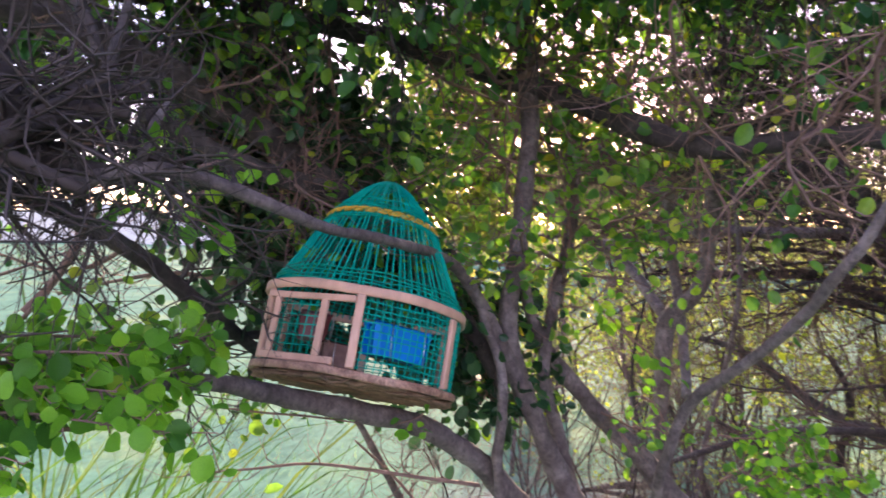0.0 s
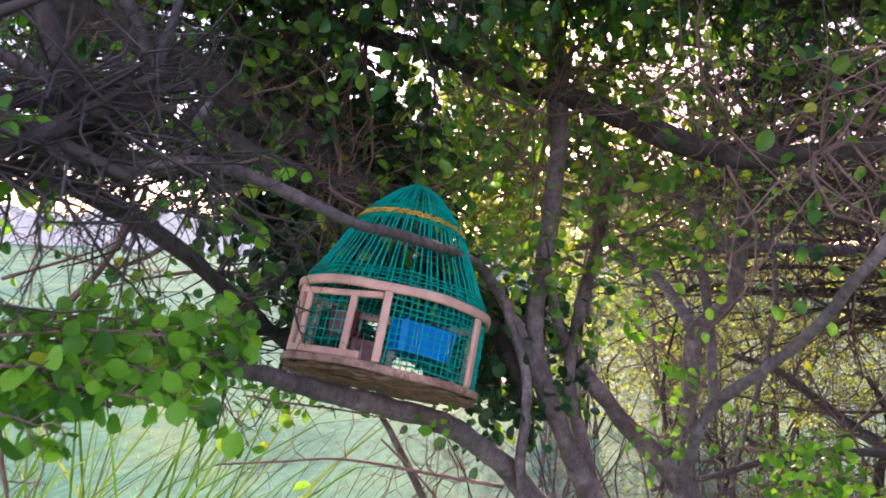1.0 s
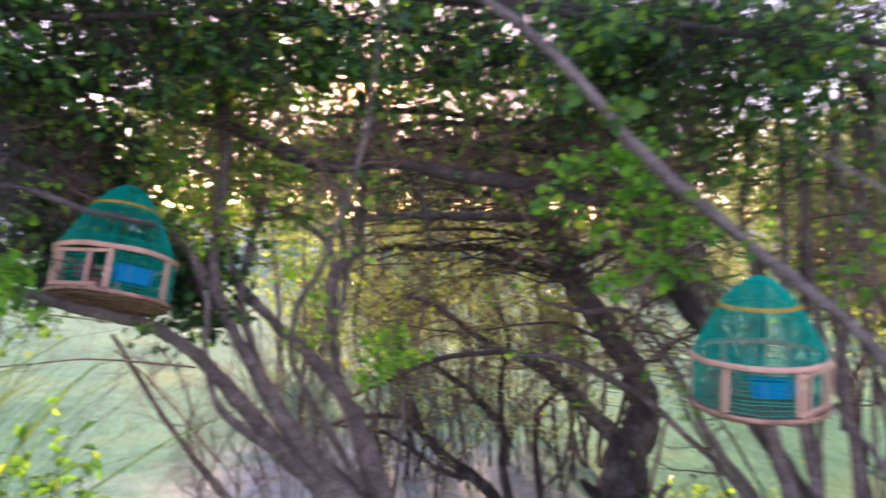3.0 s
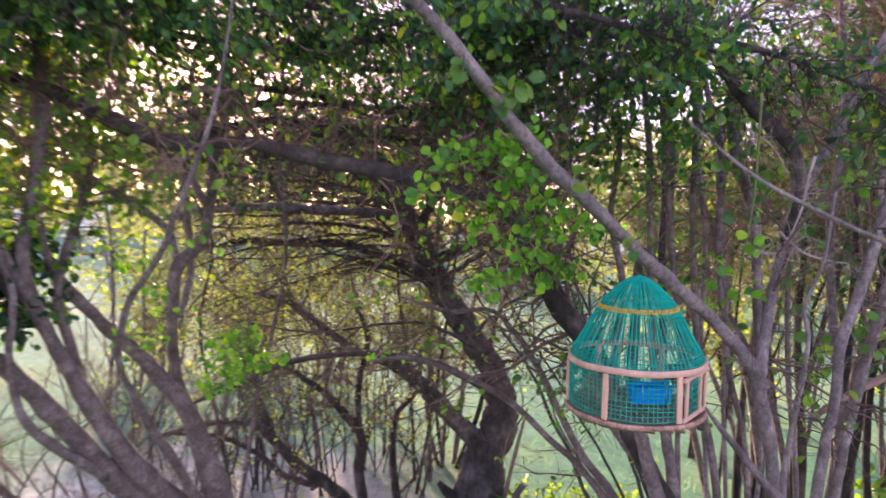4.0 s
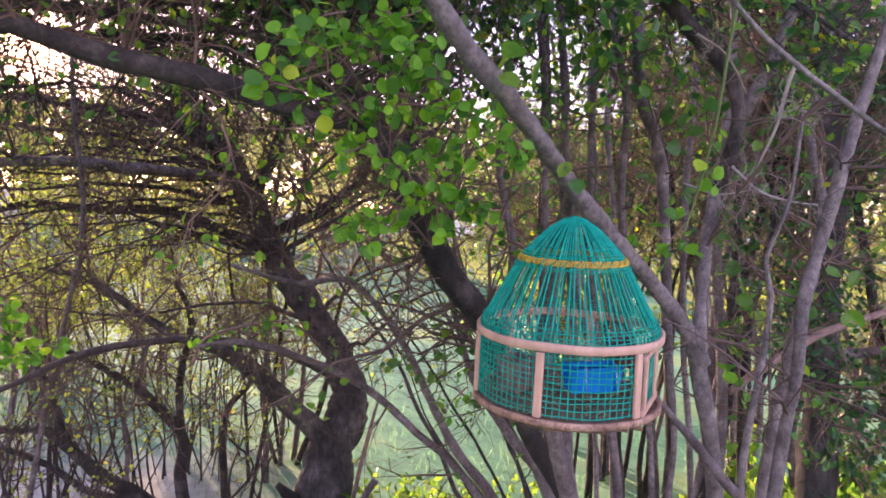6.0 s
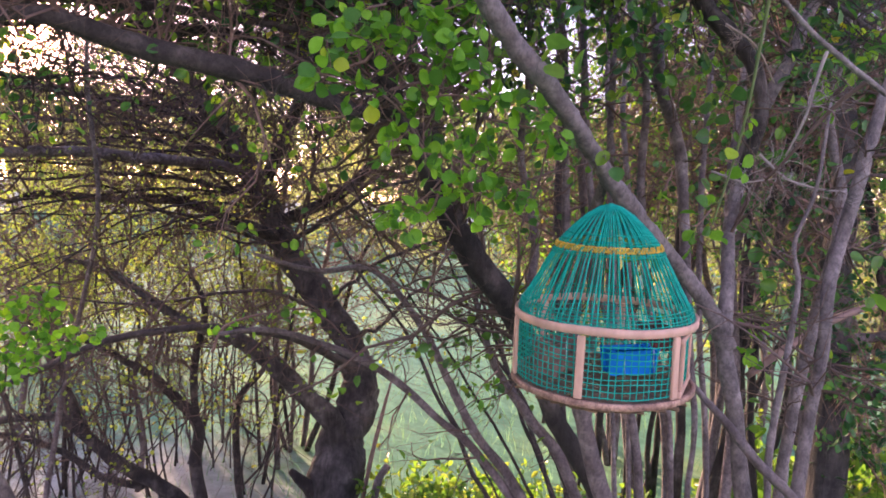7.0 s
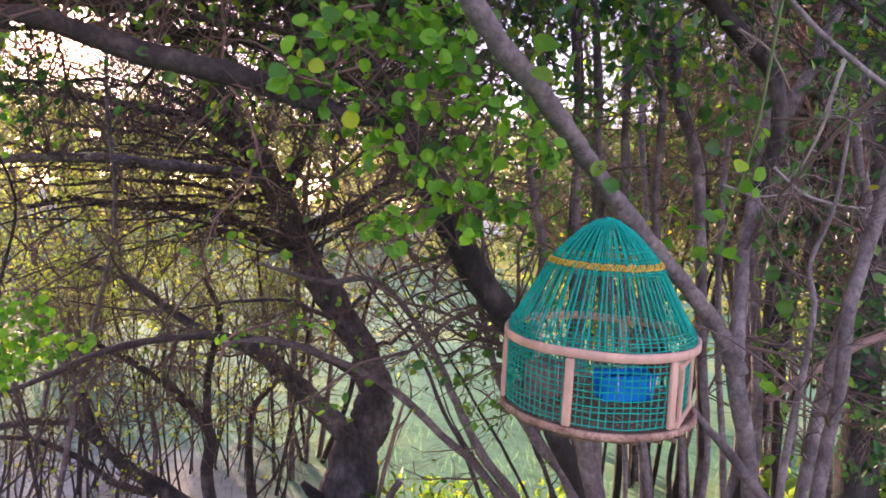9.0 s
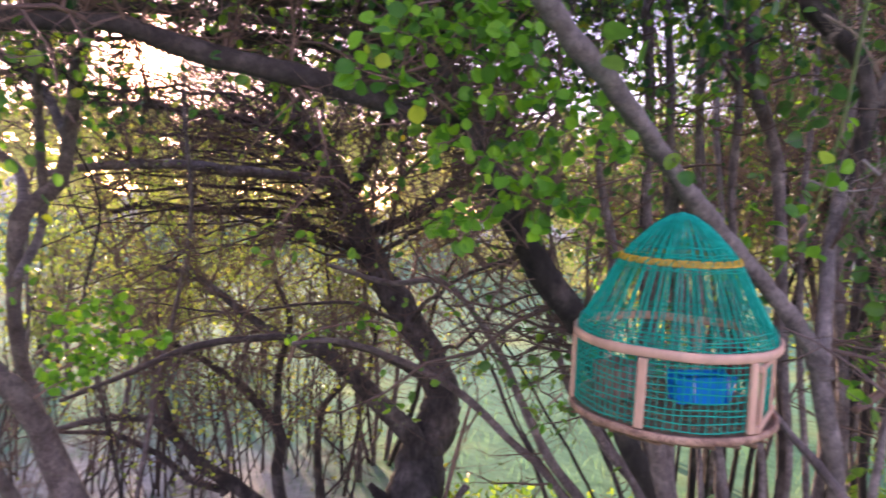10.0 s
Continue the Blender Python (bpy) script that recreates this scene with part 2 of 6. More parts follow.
def spline(ctrl, per=6):
    """Points of a smooth line through (x, y, z, r)."""
    c = np.array(ctrl, float)
    c = np.vstack([2 * c[0] - c[1], c, 2 * c[-1] - c[-2]])
    res = []
    for i in range(1, len(c) - 2):
        for k in range(per):
            t = k / per
            res.append(0.5 * (2 * c[i] + (c[i + 1] - c[i - 1]) * t + (2 * c[i - 1] - 5 * c[i] + 4 * c[i + 1] - c[i + 2]) * t * t
                              + (3 * c[i] - c[i - 1] - 3 * c[i + 1] + c[i + 2]) * t ** 3))
    res.append(c[-2])
    return np.array(res)


def limb(name, ctrl, mat, parent, label="", sides=10, per=7, crook=0.25, rough=0.16):
    """One woody limb as a part; returns its line."""
    line = spline(ctrl, per)
    for i in range(len(line)):
        p = Vector(line[i][:3])
        w = noise.noise_vector(p * 5.0) * crook * line[i][3] + noise.noise_vector(p * 14.0) * crook * 0.5 * line[i][3]
        line[i][:3] += np.array(w)
    b = Buf()
    b.tube(line[:, :3], np.maximum(line[:, 3], 0.0012), sides, rough, seed=len(ctrl) + ctrl[0][0])
    ob = part(name, b, mat, parent, label)
    return line


def view_sun_gap(p):
    """Crown openings cut along two camera-to-sun lines, so the sun shows in view."""
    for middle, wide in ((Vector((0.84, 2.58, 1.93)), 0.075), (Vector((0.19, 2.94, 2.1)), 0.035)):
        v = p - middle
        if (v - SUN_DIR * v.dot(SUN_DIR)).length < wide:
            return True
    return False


def rand_dir(rng):
    v = Vector((rng.gauss(0, 1), rng.gauss(0, 1), rng.gauss(0, 1)))
    return v.normalized()


def twig(buf, spots, p, d, length, r, rng, gen, bend=0.5, lift=0.0, knots=5, kids=3, leafy=0.5, sides=3):
    """A crooked twig with side twigs; notes places for leaves."""
    pts, rad = [p.copy()], [r]
    for k in range(1, knots):
        d = (d + rand_dir(rng) * bend + Vector((0, 0, lift))).normalized()
        p = p + d * (length / (knots - 1))
        pts.append(p.copy())
        rad.append(r * (1 - 0.72 * k / (knots - 1)))
        if gen > 0:
            for _ in range(kids if rng.random() < 0.5 else kids - 1):
                q = pts[-2].lerp(p, rng.random())
                side = (rand_dir(rng) + d * 0.7).normalized()
                twig(buf, spots, q, side, length * rng.uniform(0.32, 0.6), rad[-1] * 0.62, rng, gen - 1, bend, lift, 4 if gen > 1 else 3, max(1, kids - 1), leafy, 3)
        else:
            if rng.random() < leafy:
                spots.append((p.copy(), (d + rand_dir(rng) * 0.8).normalized()))
            if rng.random() < leafy:
                spots.append((pts[-2].lerp(p, rng.random()), (d * 0.4 + rand_dir(rng)).normalized()))
    buf.tube(pts, rad, sides, cap=False)


def twigs_along(buf, spots, line, n, length, rng, gen=1, start=0.1, end=1.0, leafy=0.5, kids=3, lift=0.05, r=None, bend=0.5, lean=None):
    for _ in range(n):
        f = rng.uniform(start, end) * (len(line) - 1)
        i = min(int(f), len(line) - 2)
        q = line[i] + (line[i + 1] - line[i]) * (f - i)
        t = Vector(line[i + 1][:3] - line[i][:3]).normalized()
        side = rand_dir(rng)
        side = (side - t * side.dot(t) * 0.6 + t * 0.35 + (Vector(lean) if lean else Vector())).normalized()
        ln = length * rng.uniform(0.55, 1.3)
        if view_sun_gap(Vector(q[:3]) + side * ln * 0.5) and rng.random() < 0.8:
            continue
        twig(buf, spots, Vector(q[:3]), side, ln, r or min(0.45 * q[3], 0.0045 * ln / 0.4 + 0.001), rng, gen, bend, lift, 6, kids, min(1.0, leafy * rng.choice((0.1, 0.6, 2.1))))


def leaf_buf(spots, size, rng, width=0.62, hang=0.3, fine=False):
    """Folded six-pointed leaves on the given places, joined in one mesh."""
    b = Buf()
    for p, d in spots:
        if view_sun_gap(p):
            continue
        s = size * rng.uniform(0.6, 1.25)
        d = (d + Vector((0, 0, -hang))).normalized()
        nrm = (rand_dir(rng) * 0.9 + Vector((0, -0.5, 0.8))).normalized()
        w = d.cross(nrm)
        if w.length < 0.05:
            continue
        w.normalize()
        nrm = w.cross(d)
        w *= s * width * 0.5
        up = nrm * s * 0.1
        o = len(b.v)
        if fine:
            half = [p + d * s * 0.1 + w * 0.5 + up * 0.5, p + d * s * 0.32 + w * 0.98 + up, p + d * s * 0.62 + w * 0.98 + up, p + d * s * 0.86 + w * 0.62 + up * 0.3]
            other = [q - w * 2 * k for q, k in zip(half, (0.5, 0.98, 0.98, 0.62))]
            b.v += [p, *half, p + d * s * 0.98 - up, *reversed(other)]
            b.f += [(o, o + 1, o + 2, o + 3, o + 4, o + 5), (o, o + 5, o + 6, o + 7, o + 8, o + 9)]
        else:
            b.v += [p, p + d * s * 0.28 + w * 0.9 + up, p + d * s * 0.72 + w * 0.9 + up, p + d * s - up, p + d * s * 0.72 - w * 0.9 + up, p + d * s * 0.28 - w * 0.9 + up]
            b.f += [(o, o + 1, o + 2, o + 3), (o, o + 3, o + 4, o + 5)]
    return b


def big_leaf_mesh(name, mat, width=0.78, curl=0.12, point=0.0):
    """A rounded leaf a unit long with midrib fold, short stalk and slight wave."""
    b = Buf()
    rows = 7
    prof = [0.0, 0.55, 0.88, 1.0, 0.92, 0.66, 0.0]
    for i in range(rows):
        y = i / (rows - 1)
        h = 0.5 * width * prof[i]
        z = -curl * y * y + 0.02 * math.sin(9 * y)
        for x in (-1, -0.55, 0, 0.55, 1):
            b.v.append(Vector((x * h, 0.12 + 0.88 * y + point * (1 - abs(x)) * (i == rows - 1) * 0.05, z + abs(x) * h * 0.32 - (abs(x) == 1) * 0.06 * h)))
    for i in range(rows - 1):
        for k in range(4):
            a = i * 5 + k
            b.f.append((a, a + 1, a + 6, a + 5))
    b.tube([(0, 0, 0.0), (0, 0.12, 0.0), (0, 0.4, -0.02)], [0.02, 0.018, 0.012], 4)
    return b.mesh(name, mat)


def smooth_step(a, b, x):
    t = min(max((x - a) / (b - a), 0), 1)
    return t * t * (3 - 2 * t)


def ground_z(x, y):
    """The bank under the thicket falls to the meadow."""
    d = math.hypot(x - 0.3, y + 0.6)
    z = -0.95 * smooth_step(1.2, 6.0, d) * smooth_step(-3, 1, y + 0.6)
    return z + 0.03 * noise.noise(Vector((x * 0.9, y * 0.9, 0))) + 0.08 * noise.noise(Vector((x * 0.12, y * 0.12, 3)))


# ---- ground, meadow, distance ----
def meadow_material():
    m, nodes, links, bsdf, _ = material("meadow_grass")
    big = noise_tex(nodes, links, 0.35, 5, 0.6)
    fine = noise_tex(nodes, links, 9, 6, 0.7, (1, 0.4, 1))
    a = ramp(nodes, [(0.3, (0.062, 0.17, 0.13)), (0.52, (0.115, 0.25, 0.168)), (0.72, (0.235, 0.31, 0.145))])
    links.new(big.outputs["Fac"], a.inputs[0])
    b = ramp(nodes, [(0.3, (0.6, 0.62, 0.55)), (0.7, (1.2, 1.2, 1.1))])
    links.new(fine.outputs["Fac"], b.inputs[0])
    grass = mix_col(nodes, links, "MULTIPLY", 0.9, a.outputs[0], b.outputs[0])
    # bare pale dusty soil and litter under the thicket
    place = nodes.new("ShaderNodeTexCoord")
    away = nodes.new("ShaderNodeVectorMath")
    away.operation = "DISTANCE"
    away.inputs[1].default_value = (0.9, 4.9, -0.9)
    links.new(place.outputs["Object"], away.inputs[0])
    rag = nodes.new("ShaderNodeMath")
    rag.operation = "MULTIPLY_ADD"
    rag.inputs[1].default_value = 3.0
    links.new(noise_tex(nodes, links, 1.3, 6, 0.7).outputs["Fac"], rag.inputs[0])
    links.new(away.outputs["Value"], rag.inputs[2])
    bare = ramp(nodes, [(0.0, (1, 1, 1)), (1.0, (0, 0, 0))])
    near = nodes.new("ShaderNodeMapRange")
    near.inputs["From Min"].default_value, near.inputs["From Max"].default_value = 2.9, 4.3
    links.new(rag.outputs[0], near.inputs["Value"])
    links.new(near.outputs[0], bare.inputs[0])
    soil = ramp(nodes, [(0.35, (0.29, 0.295, 0.275)), (0.65, (0.45, 0.455, 0.425))])
    links.new(noise_tex(nodes, links, 5, 8, 0.75).outputs["Fac"], soil.inputs[0])
    links.new(mix_col(nodes, links, "MIX", bare.outputs[0], grass, soil.outputs[0]), bsdf.inputs["Base Color"])
    bsdf.inputs["Roughness"].default_value = 0.95
    bsdf.inputs["Specular IOR Level"].default_value = 0.05
    bump(nodes, links, fine.outputs["Fac"], 0.5, 0.03, bsdf)
    return m


def build_ground():
    b = Buf()
    rings = [0.0] + [0.35 * 1.16 ** k for k in range(58)]
    n = 72
    for i, r in enumerate(rings):
        for k in range(n):
            a = 2 * math.pi * k / n
            x, y = r * math.cos(a), r * math.sin(a)
            b.v.append(Vector((x, y, ground_z(x, y))))
    for i in range(len(rings) - 1):
        for k in range(n):
            p, q = i * n + k, i * n + (k + 1) % n
            b.f.append((p, q, q + n, p + n))
    tagged(part("ground", b, meadow_material()), "pale green grassy meadow beyond the bank", "ground", kind="structure")


build_ground()


def build_distance():
    """A far row of trees round the meadow; pale colour and glow paint the haze."""
    m, nodes, links, bsdf, _ = material("far_trees_painted_haze")
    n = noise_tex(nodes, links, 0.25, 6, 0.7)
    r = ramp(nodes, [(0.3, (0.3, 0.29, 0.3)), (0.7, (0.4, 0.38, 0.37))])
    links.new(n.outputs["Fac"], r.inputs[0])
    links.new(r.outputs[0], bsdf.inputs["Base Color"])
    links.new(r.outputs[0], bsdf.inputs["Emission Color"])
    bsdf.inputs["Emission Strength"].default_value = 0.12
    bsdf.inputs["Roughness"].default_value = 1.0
    b = Buf()
    cols, rows = 720, 7
    for k in range(cols):
        a = 2 * math.pi * k / cols
        for j in range(rows):
            u = j / (rows - 1)
            top = 7.0 + 2.5 * noise.noise(Vector((math.cos(a) * 9, math.sin(a) * 9, 1))) + 1.7 * noise.noise(Vector((math.cos(a) * 37, math.sin(a) * 37, 5))) + 0.5 * noise.noise(Vector((math.cos(a) * 130, math.sin(a) * 130, 9)))
            rad = 150 + 8 * u + 2.5 * noise.noise(Vector((math.cos(a) * 60, math.sin(a) * 60, u * 5)))
            b.v.append(Vector((rad * math.cos(a), rad * math.sin(a), -1.4 + u * top)))
    for k in range(cols):
        for j in range(rows - 1):
            p, q = k * rows + j, ((k + 1) % cols) * rows + j
            b.f.append((p, q, q + 1, p + 1))
    tagged(part("backdrop", b, m), "grey-green row of distant trees, haze painted into colour and glow", "trees", kind="structure")


build_distance()


# ---- cages ----
CAGE_R, WALL, DOME = 0.2, 0.165, 0.265
PROFILE = [(0.196, 0.0), (0.19, 0.022), (0.176, 0.05), (0.157, 0.085), (0.14, 0.12), (0.126, 0.147), (0.112, 0.172), (0.096, 0.194), (0.076, 0.216), (0.052, 0.24), (0.024, 0.259), (0.003, DOME)]


def around(r, deg, z):
    a = radians(deg)
    return Vector((r * math.cos(a), r * math.sin(a), z))


def hoop(r, z, h, th, rng, wob=0.0012):
    """A bent wooden hoop of flat section with softened edges."""
    b = Buf()
    n = 84
    sec = [(-th / 2, -h / 2 + 0.002), (-th / 2 + 0.002, -h / 2), (th / 2 - 0.002, -h / 2), (th / 2, -h / 2 + 0.002), (th / 2, h / 2 - 0.002), (th / 2 - 0.002, h / 2), (-th / 2 + 0.002, h / 2), (-th / 2, h / 2 - 0.002)]
    s = len(sec)
    ph = rng.random() * 6
    for k in range(n):
        deg = 360 * k / n
        w = wob * (math.sin(radians(deg) * 3 + ph) + 0.6 * math.sin(radians(deg) * 7 + ph))
        for dr, dz in sec:
            b.v.append(around(r + dr + w * 0.7, deg, z + dz + w))
    for k in range(n):
        for j in range(s):
            p, q = k * s + j, k * s + (j + 1) % s
            b.f.append((p, ((k + 1) % n) * s + j, ((k + 1) % n) * s + (j + 1) % s, q))
    return b


def ring_wire(b, r, z, rad, rng, a0=0.0, a1=360.0, sides=4):
    n = max(6, int(abs(a1 - a0) / 6))
    ph = rng.random() * 6
    pts = [around(r + 0.0006 * math.sin(k * 1.7 + ph), a0 + (a1 - a0) * k / n, z + 0.0014 * math.sin(k * 0.9 + ph)) for k in range(n + 1)]
    b.tube(pts, [rad] * (n + 1), sides, cap=False)


def build_cage(m, door_bay, seed, label, dome):
    tall = dome / DOME
    rng = random.Random(seed)
    cage = thing("bird_cage", m, label, "bird cage", "cages in the trees")
    part("bottom_hoop", hoop(CAGE_R + 0.002, 0.013, 0.0145, 0.01, rng), CANE_WORN, cage, "worn pale wooden bottom hoop")
    part("top_hoop", hoop(CAGE_R + 0.001, WALL, 0.018, 0.009, rng), CANE, cage, "pale pinkish wooden hoop")
    # floor of sticks and straw
    b = Buf()
    b.tube([(0, 0, 0.013), (0, 0, 0.017)], [CAGE_R - 0.003] * 2, 48)
    part("floor_board", b, STICKS, cage, "brown wooden floor board", smooth=False)
    b = Buf()
    for k in range(46):
        y = -0.19 + 0.38 * k / 45
        h = math.sqrt(max(0.0, (CAGE_R - 0.004) ** 2 - y * y))
        h += rng.uniform(-0.012, 0.012)
        pts = [Vector((-h + 2 * h * i / 5, y + rng.uniform(-0.006, 0.006), 0.005 + rng.uniform(-0.011, 0.003))) for i in range(6)]
        b.tube(pts, [rng.uniform(0.002, 0.0055)] * 6, 5)
    mass("floor_stick_layer", b, STICKS, cage, "rough brown sticks under the floor")
    b = Buf()
    for _ in range(170):
        a, r = rng.uniform(0, 360), CAGE_R * 0.92 * math.sqrt(rng.random())
        p = around(r, a, 0.019)
        d = around(rng.uniform(0.012, 0.035), rng.uniform(0, 360), rng.uniform(0, 0.008))
        if (p + d).xy.length < CAGE_R - 0.012:
            b.tube([p, p + d * 0.5 + Vector((0, 0, 0.003)), p + d], [0.0009] * 3, 3)
    mass("straw_litter", b, STRAW, cage, "loose straw on the floor")
    # posts
    for k in range(6):
        deg = -90 + 60 * k
        b = Buf()
        mm = Matrix.Rotation(radians(deg), 4, "Z") @ Matrix.Translation((CAGE_R + 0.002, 0, 0.089)) @ Matrix.Rotation(rng.uniform(-0.02, 0.02), 4, "X")
        b.box(mm, 0.009, 0.017 + rng.uniform(-0.002, 0.002), 0.133, 0.002)
        part("post", b, CANE, cage, smooth=False)
    # walls of wire, bay by bay
    lo, hi = 0.024, WALL - 0.009
    for k in range(6):
        a0 = -90 + 60 * k
        if k == door_bay:
            continue
        b = Buf()
        for j in range(1, 14):
            a = a0 + 60 * j / 14 + rng.uniform(-0.5, 0.5)
            x = rng.uniform(-0.6, 0.6)
            b.tube([around(CAGE_R - 0.004, a, lo), around(CAGE_R - 0.003, a + x, 0.5 * (lo + hi)), around(CAGE_R - 0.004, a + rng.uniform(-0.8, 0.8), hi)], [rng.uniform(0.0011, 0.0015)] * 3, 4, cap=False)
        for j in range(10):
            z = lo + 0.005 + (hi - lo - 0.008) * (j + rng.uniform(-0.16, 0.16)) / 9.4
            ring_wire(b, CAGE_R - 0.0025, z, 0.0013, rng, a0 + 1, a0 + 59)
        mass("wire_mesh", b, WIRE, cage)
    # door bay: lintel, door of two stiles and two rails, wire in it
    a0 = -90 + 60 * door_bay
    p0, p1 = around(CAGE_R, a0, 0), around(CAGE_R, a0 + 60, 0)
    along = (p1 - p0).normalized()
    outward = Vector((along.y, -along.x, 0))
    frame_m = Matrix((along.to_4d(), outward.to_4d(), Vector((0, 0, 1, 0)), Vector((0, 0, 0, 1)))).transposed()
    frame_m.translation = p0
    frame_m[3][:] = (0, 0, 0, 1)
    span = (p1 - p0).length

    def bar(buf, u, z, w, h, d=0.009, off=0.012):
        buf.box(frame_m @ Matrix.Translation((u, off, z)), w, d, h, 0.0018)
    b = Buf()
    bar(b, span * 0.5, hi - 0.012, span * 0.96, 0.012)
    part("lintel", b, CANE, cage, smooth=False)
    b = Buf()
    bar(b, span * 0.44, lo + 0.006, span * 0.82, 0.014)
    door = part("door", b, CANE, cage, "small wooden door with wire", smooth=False)
    for nm, u, w in (("door_stile", span * 0.13, 0.013), ("door_stile", span * 0.66, 0.014)):
        b = Buf()
        bar(b, u, 0.5 * (lo + hi) - 0.002, w, hi - lo - 0.028)
        part(nm, b, CANE, door, smooth=False)
    b = Buf()
    for j in range(1, 6):
        u = span * (0.13 + 0.53 * j / 6)
        b.tube([frame_m @ Vector((u, 0.012, lo + 0.01)), frame_m @ Vector((u + rng.uniform(-0.002, 0.002), 0.011, hi - 0.015))], [0.0013] * 2, 4)
    for j in range(1, 6):
        z = lo + 0.01 + (hi - lo - 0.02) * j / 6
        b.tube([frame_m @ Vector((span * 0.13, 0.012, z)), frame_m @ Vector((span * 0.66, 0.012, z + rng.uniform(-0.002, 0.002)))], [0.0013] * 2, 4)
    part("door_wire", b, WIRE, door)
    # dome
    b = Buf()
    n = 80
    for k in range(n):
        a = 360 * k / n + rng.uniform(-1.1, 1.1)
        sw = rng.uniform(-1.4, 1.4)
        pts = [around(r, a + sw * math.sin(3.1 * h / DOME), WALL + h * tall) for r, h in PROFILE]
        b.tube(pts, [0.0023 - 0.0012 * i / len(pts) for i in range(len(pts))], 4, cap=False)
    mass("dome_wire", b, WIRE, cage)
    b = Buf()
    for z, r in ((0.012, 0.194), (0.02, 0.192), (0.028, 0.189), (0.036, 0.184)):
        ring_wire(b, r + 0.0022, WALL + z * tall, 0.0013, rng)
    for z, r in ((0.152, 0.1245), (0.157, 0.1215), (0.179, 0.1085), (0.185, 0.104)):
        ring_wire(b, r + 0.0015, WALL + z * tall, 0.0013, rng)
    mass("dome_ring", b, WIRE, cage)
    b = Buf()
    for k in range(0, n, 2):
        a = 360 * (k + 0.5) / n + rng.uniform(-0.8, 0.8)
        top = rng.choice((8, 9, 10, 11))
        pts = [around(r, a, WALL + h * tall) for r, h in PROFILE[6:top + 1]]
        b.tube(pts, [0.0013] * len(pts), 4, cap=False)
    ring_wire(b, 0.094, WALL + 0.198 * tall, 0.0015, rng)
    mass("cap_wire", b, WIRE, cage, "densely woven green cap")
    # yellow braid round the shoulder
    b = Buf()
    for ph in (0, math.pi, math.pi / 2):
        pts = []
        for k in range(241):
            a = 360 * k / 240
            w = math.sin(radians(a) * 30 + ph)
            pts.append(around(0.1165 + 0.0025 * math.cos(radians(a) * 30 + ph) - 0.0028 * w, a, WALL + 0.168 * tall + 0.0058 * w))
        b.tube(pts, [0.0015] * len(pts), 4, cap=False)
    part("braid", b, BRAID, cage, "yellow woven band")
    # top knot
    b = Buf()
    b.tube([(0, 0, WALL + dome - 0.012), (0, 0, WALL + dome - 0.004), (0, 0, WALL + dome + 0.002)], [0.02, 0.012, 0.004], 10)
    part("top_knot", b, WIRE, cage)
    return cage


def build_trough(m, label, mat, lx, ly, lz):
    """An open plastic trough with thin walls and a rolled rim."""
    ob = thing("feeding_trough", m, label, "feeding trough")
    b = Buf()
    t = 0.003
    outer = [(-1, -1), (1, -1), (1, 1), (-1, 1)]
    verts = []
    for z, gx, gy in ((0, 0.9, 0.86), (lz, 1, 1), (lz, 1 - 2 * t / lx, 1 - 2 * t / ly), (t, 0.9 - 2 * t / lx, 0.86 - 2 * t / ly)):
        for sx, sy in outer:
            for ox, oy in ((0.82, 1), (1, 0.72)) if sx * sy > 0 else ((1, 0.72), (0.82, 1)):
                verts.append(Vector((sx * ox * gx * lx / 2, sy * oy * gy * ly / 2, z)))
    faces = []
    for i in range(3):
        for k in range(8):
            p, q = i * 8 + k, i * 8 + (k + 1) % 8
            faces.append((p, q, q + 8, p + 8))
    faces += [tuple(reversed(range(8))), tuple(range(24, 32))]
    b.add(verts, faces)
    part("body", b, mat, ob, smooth=False)
    rim = Buf()
    loop = [verts[8 + k] for k in range(8)]
    rim.tube(loop + [loop[0]], [0.0028] * 9, 6, cap=False)
    part("rim", rim, mat, ob)
    for sx in (-0.27, 0.3):
        w = Buf()
        w.tube([(sx * lx, -ly * 0.62, lz * 1.15), (sx * lx + 0.002, -ly * 0.62, lz * 0.4), (sx * lx + 0.006, -ly * 0.6, -lz * 0.12)], [0.001] * 3, 4)
        part("wire_hook", w, TIN, ob, "bare wire hook")
    return ob


CAGE_1 = Matrix.Translation((-0.3464, 1.3841, 1.2475)) @ Matrix.Rotation(0.3118, 4, Vector((-0.2956, 0.0992, 0))) @ Matrix.Rotation(0.1724, 4, "Z")
CAGE_2 = Matrix.Translation((1.7216, 0.7207, 1.0189)) @ Matrix.Rotation(0.0840, 4, Vector((0.0533, -0.0649, 0))) @ Matrix.Rotation(-1.0513, 4, "Z") @ Matrix.Scale(0.971, 4)
build_cage(CAGE_1, 5, 3, "green wire bird cage with pale wooden hoops, leaning on a bough", 0.28)
build_trough(CAGE_1 @ Matrix.Translation(around(0.138, -58, 0.058)) @ Matrix.Rotation(radians(32), 4, "Z"),
             "blue plastic feeding trough hooked inside the cage", BLUE, 0.128, 0.06, 0.06)
build_trough(CAGE_1 @ Matrix.Translation(around(0.1, 195, 0.08)) @ Matrix.Rotation(radians(100), 4, "Z"),
             "dark red plastic water cup inside the cage", MAROON, 0.075, 0.06, 0.05)
build_cage(CAGE_2, 1, 8, "level green wire bird cage with pale wooden hoops beside a limb", 0.25)
build_trough(CAGE_2 @ Matrix.Translation(around(0.1, -42, 0.056)) @ Matrix.Rotation(radians(40), 4, "Z"),
             "blue plastic feeding trough hooked inside the cage", BLUE, 0.12, 0.06, 0.053)
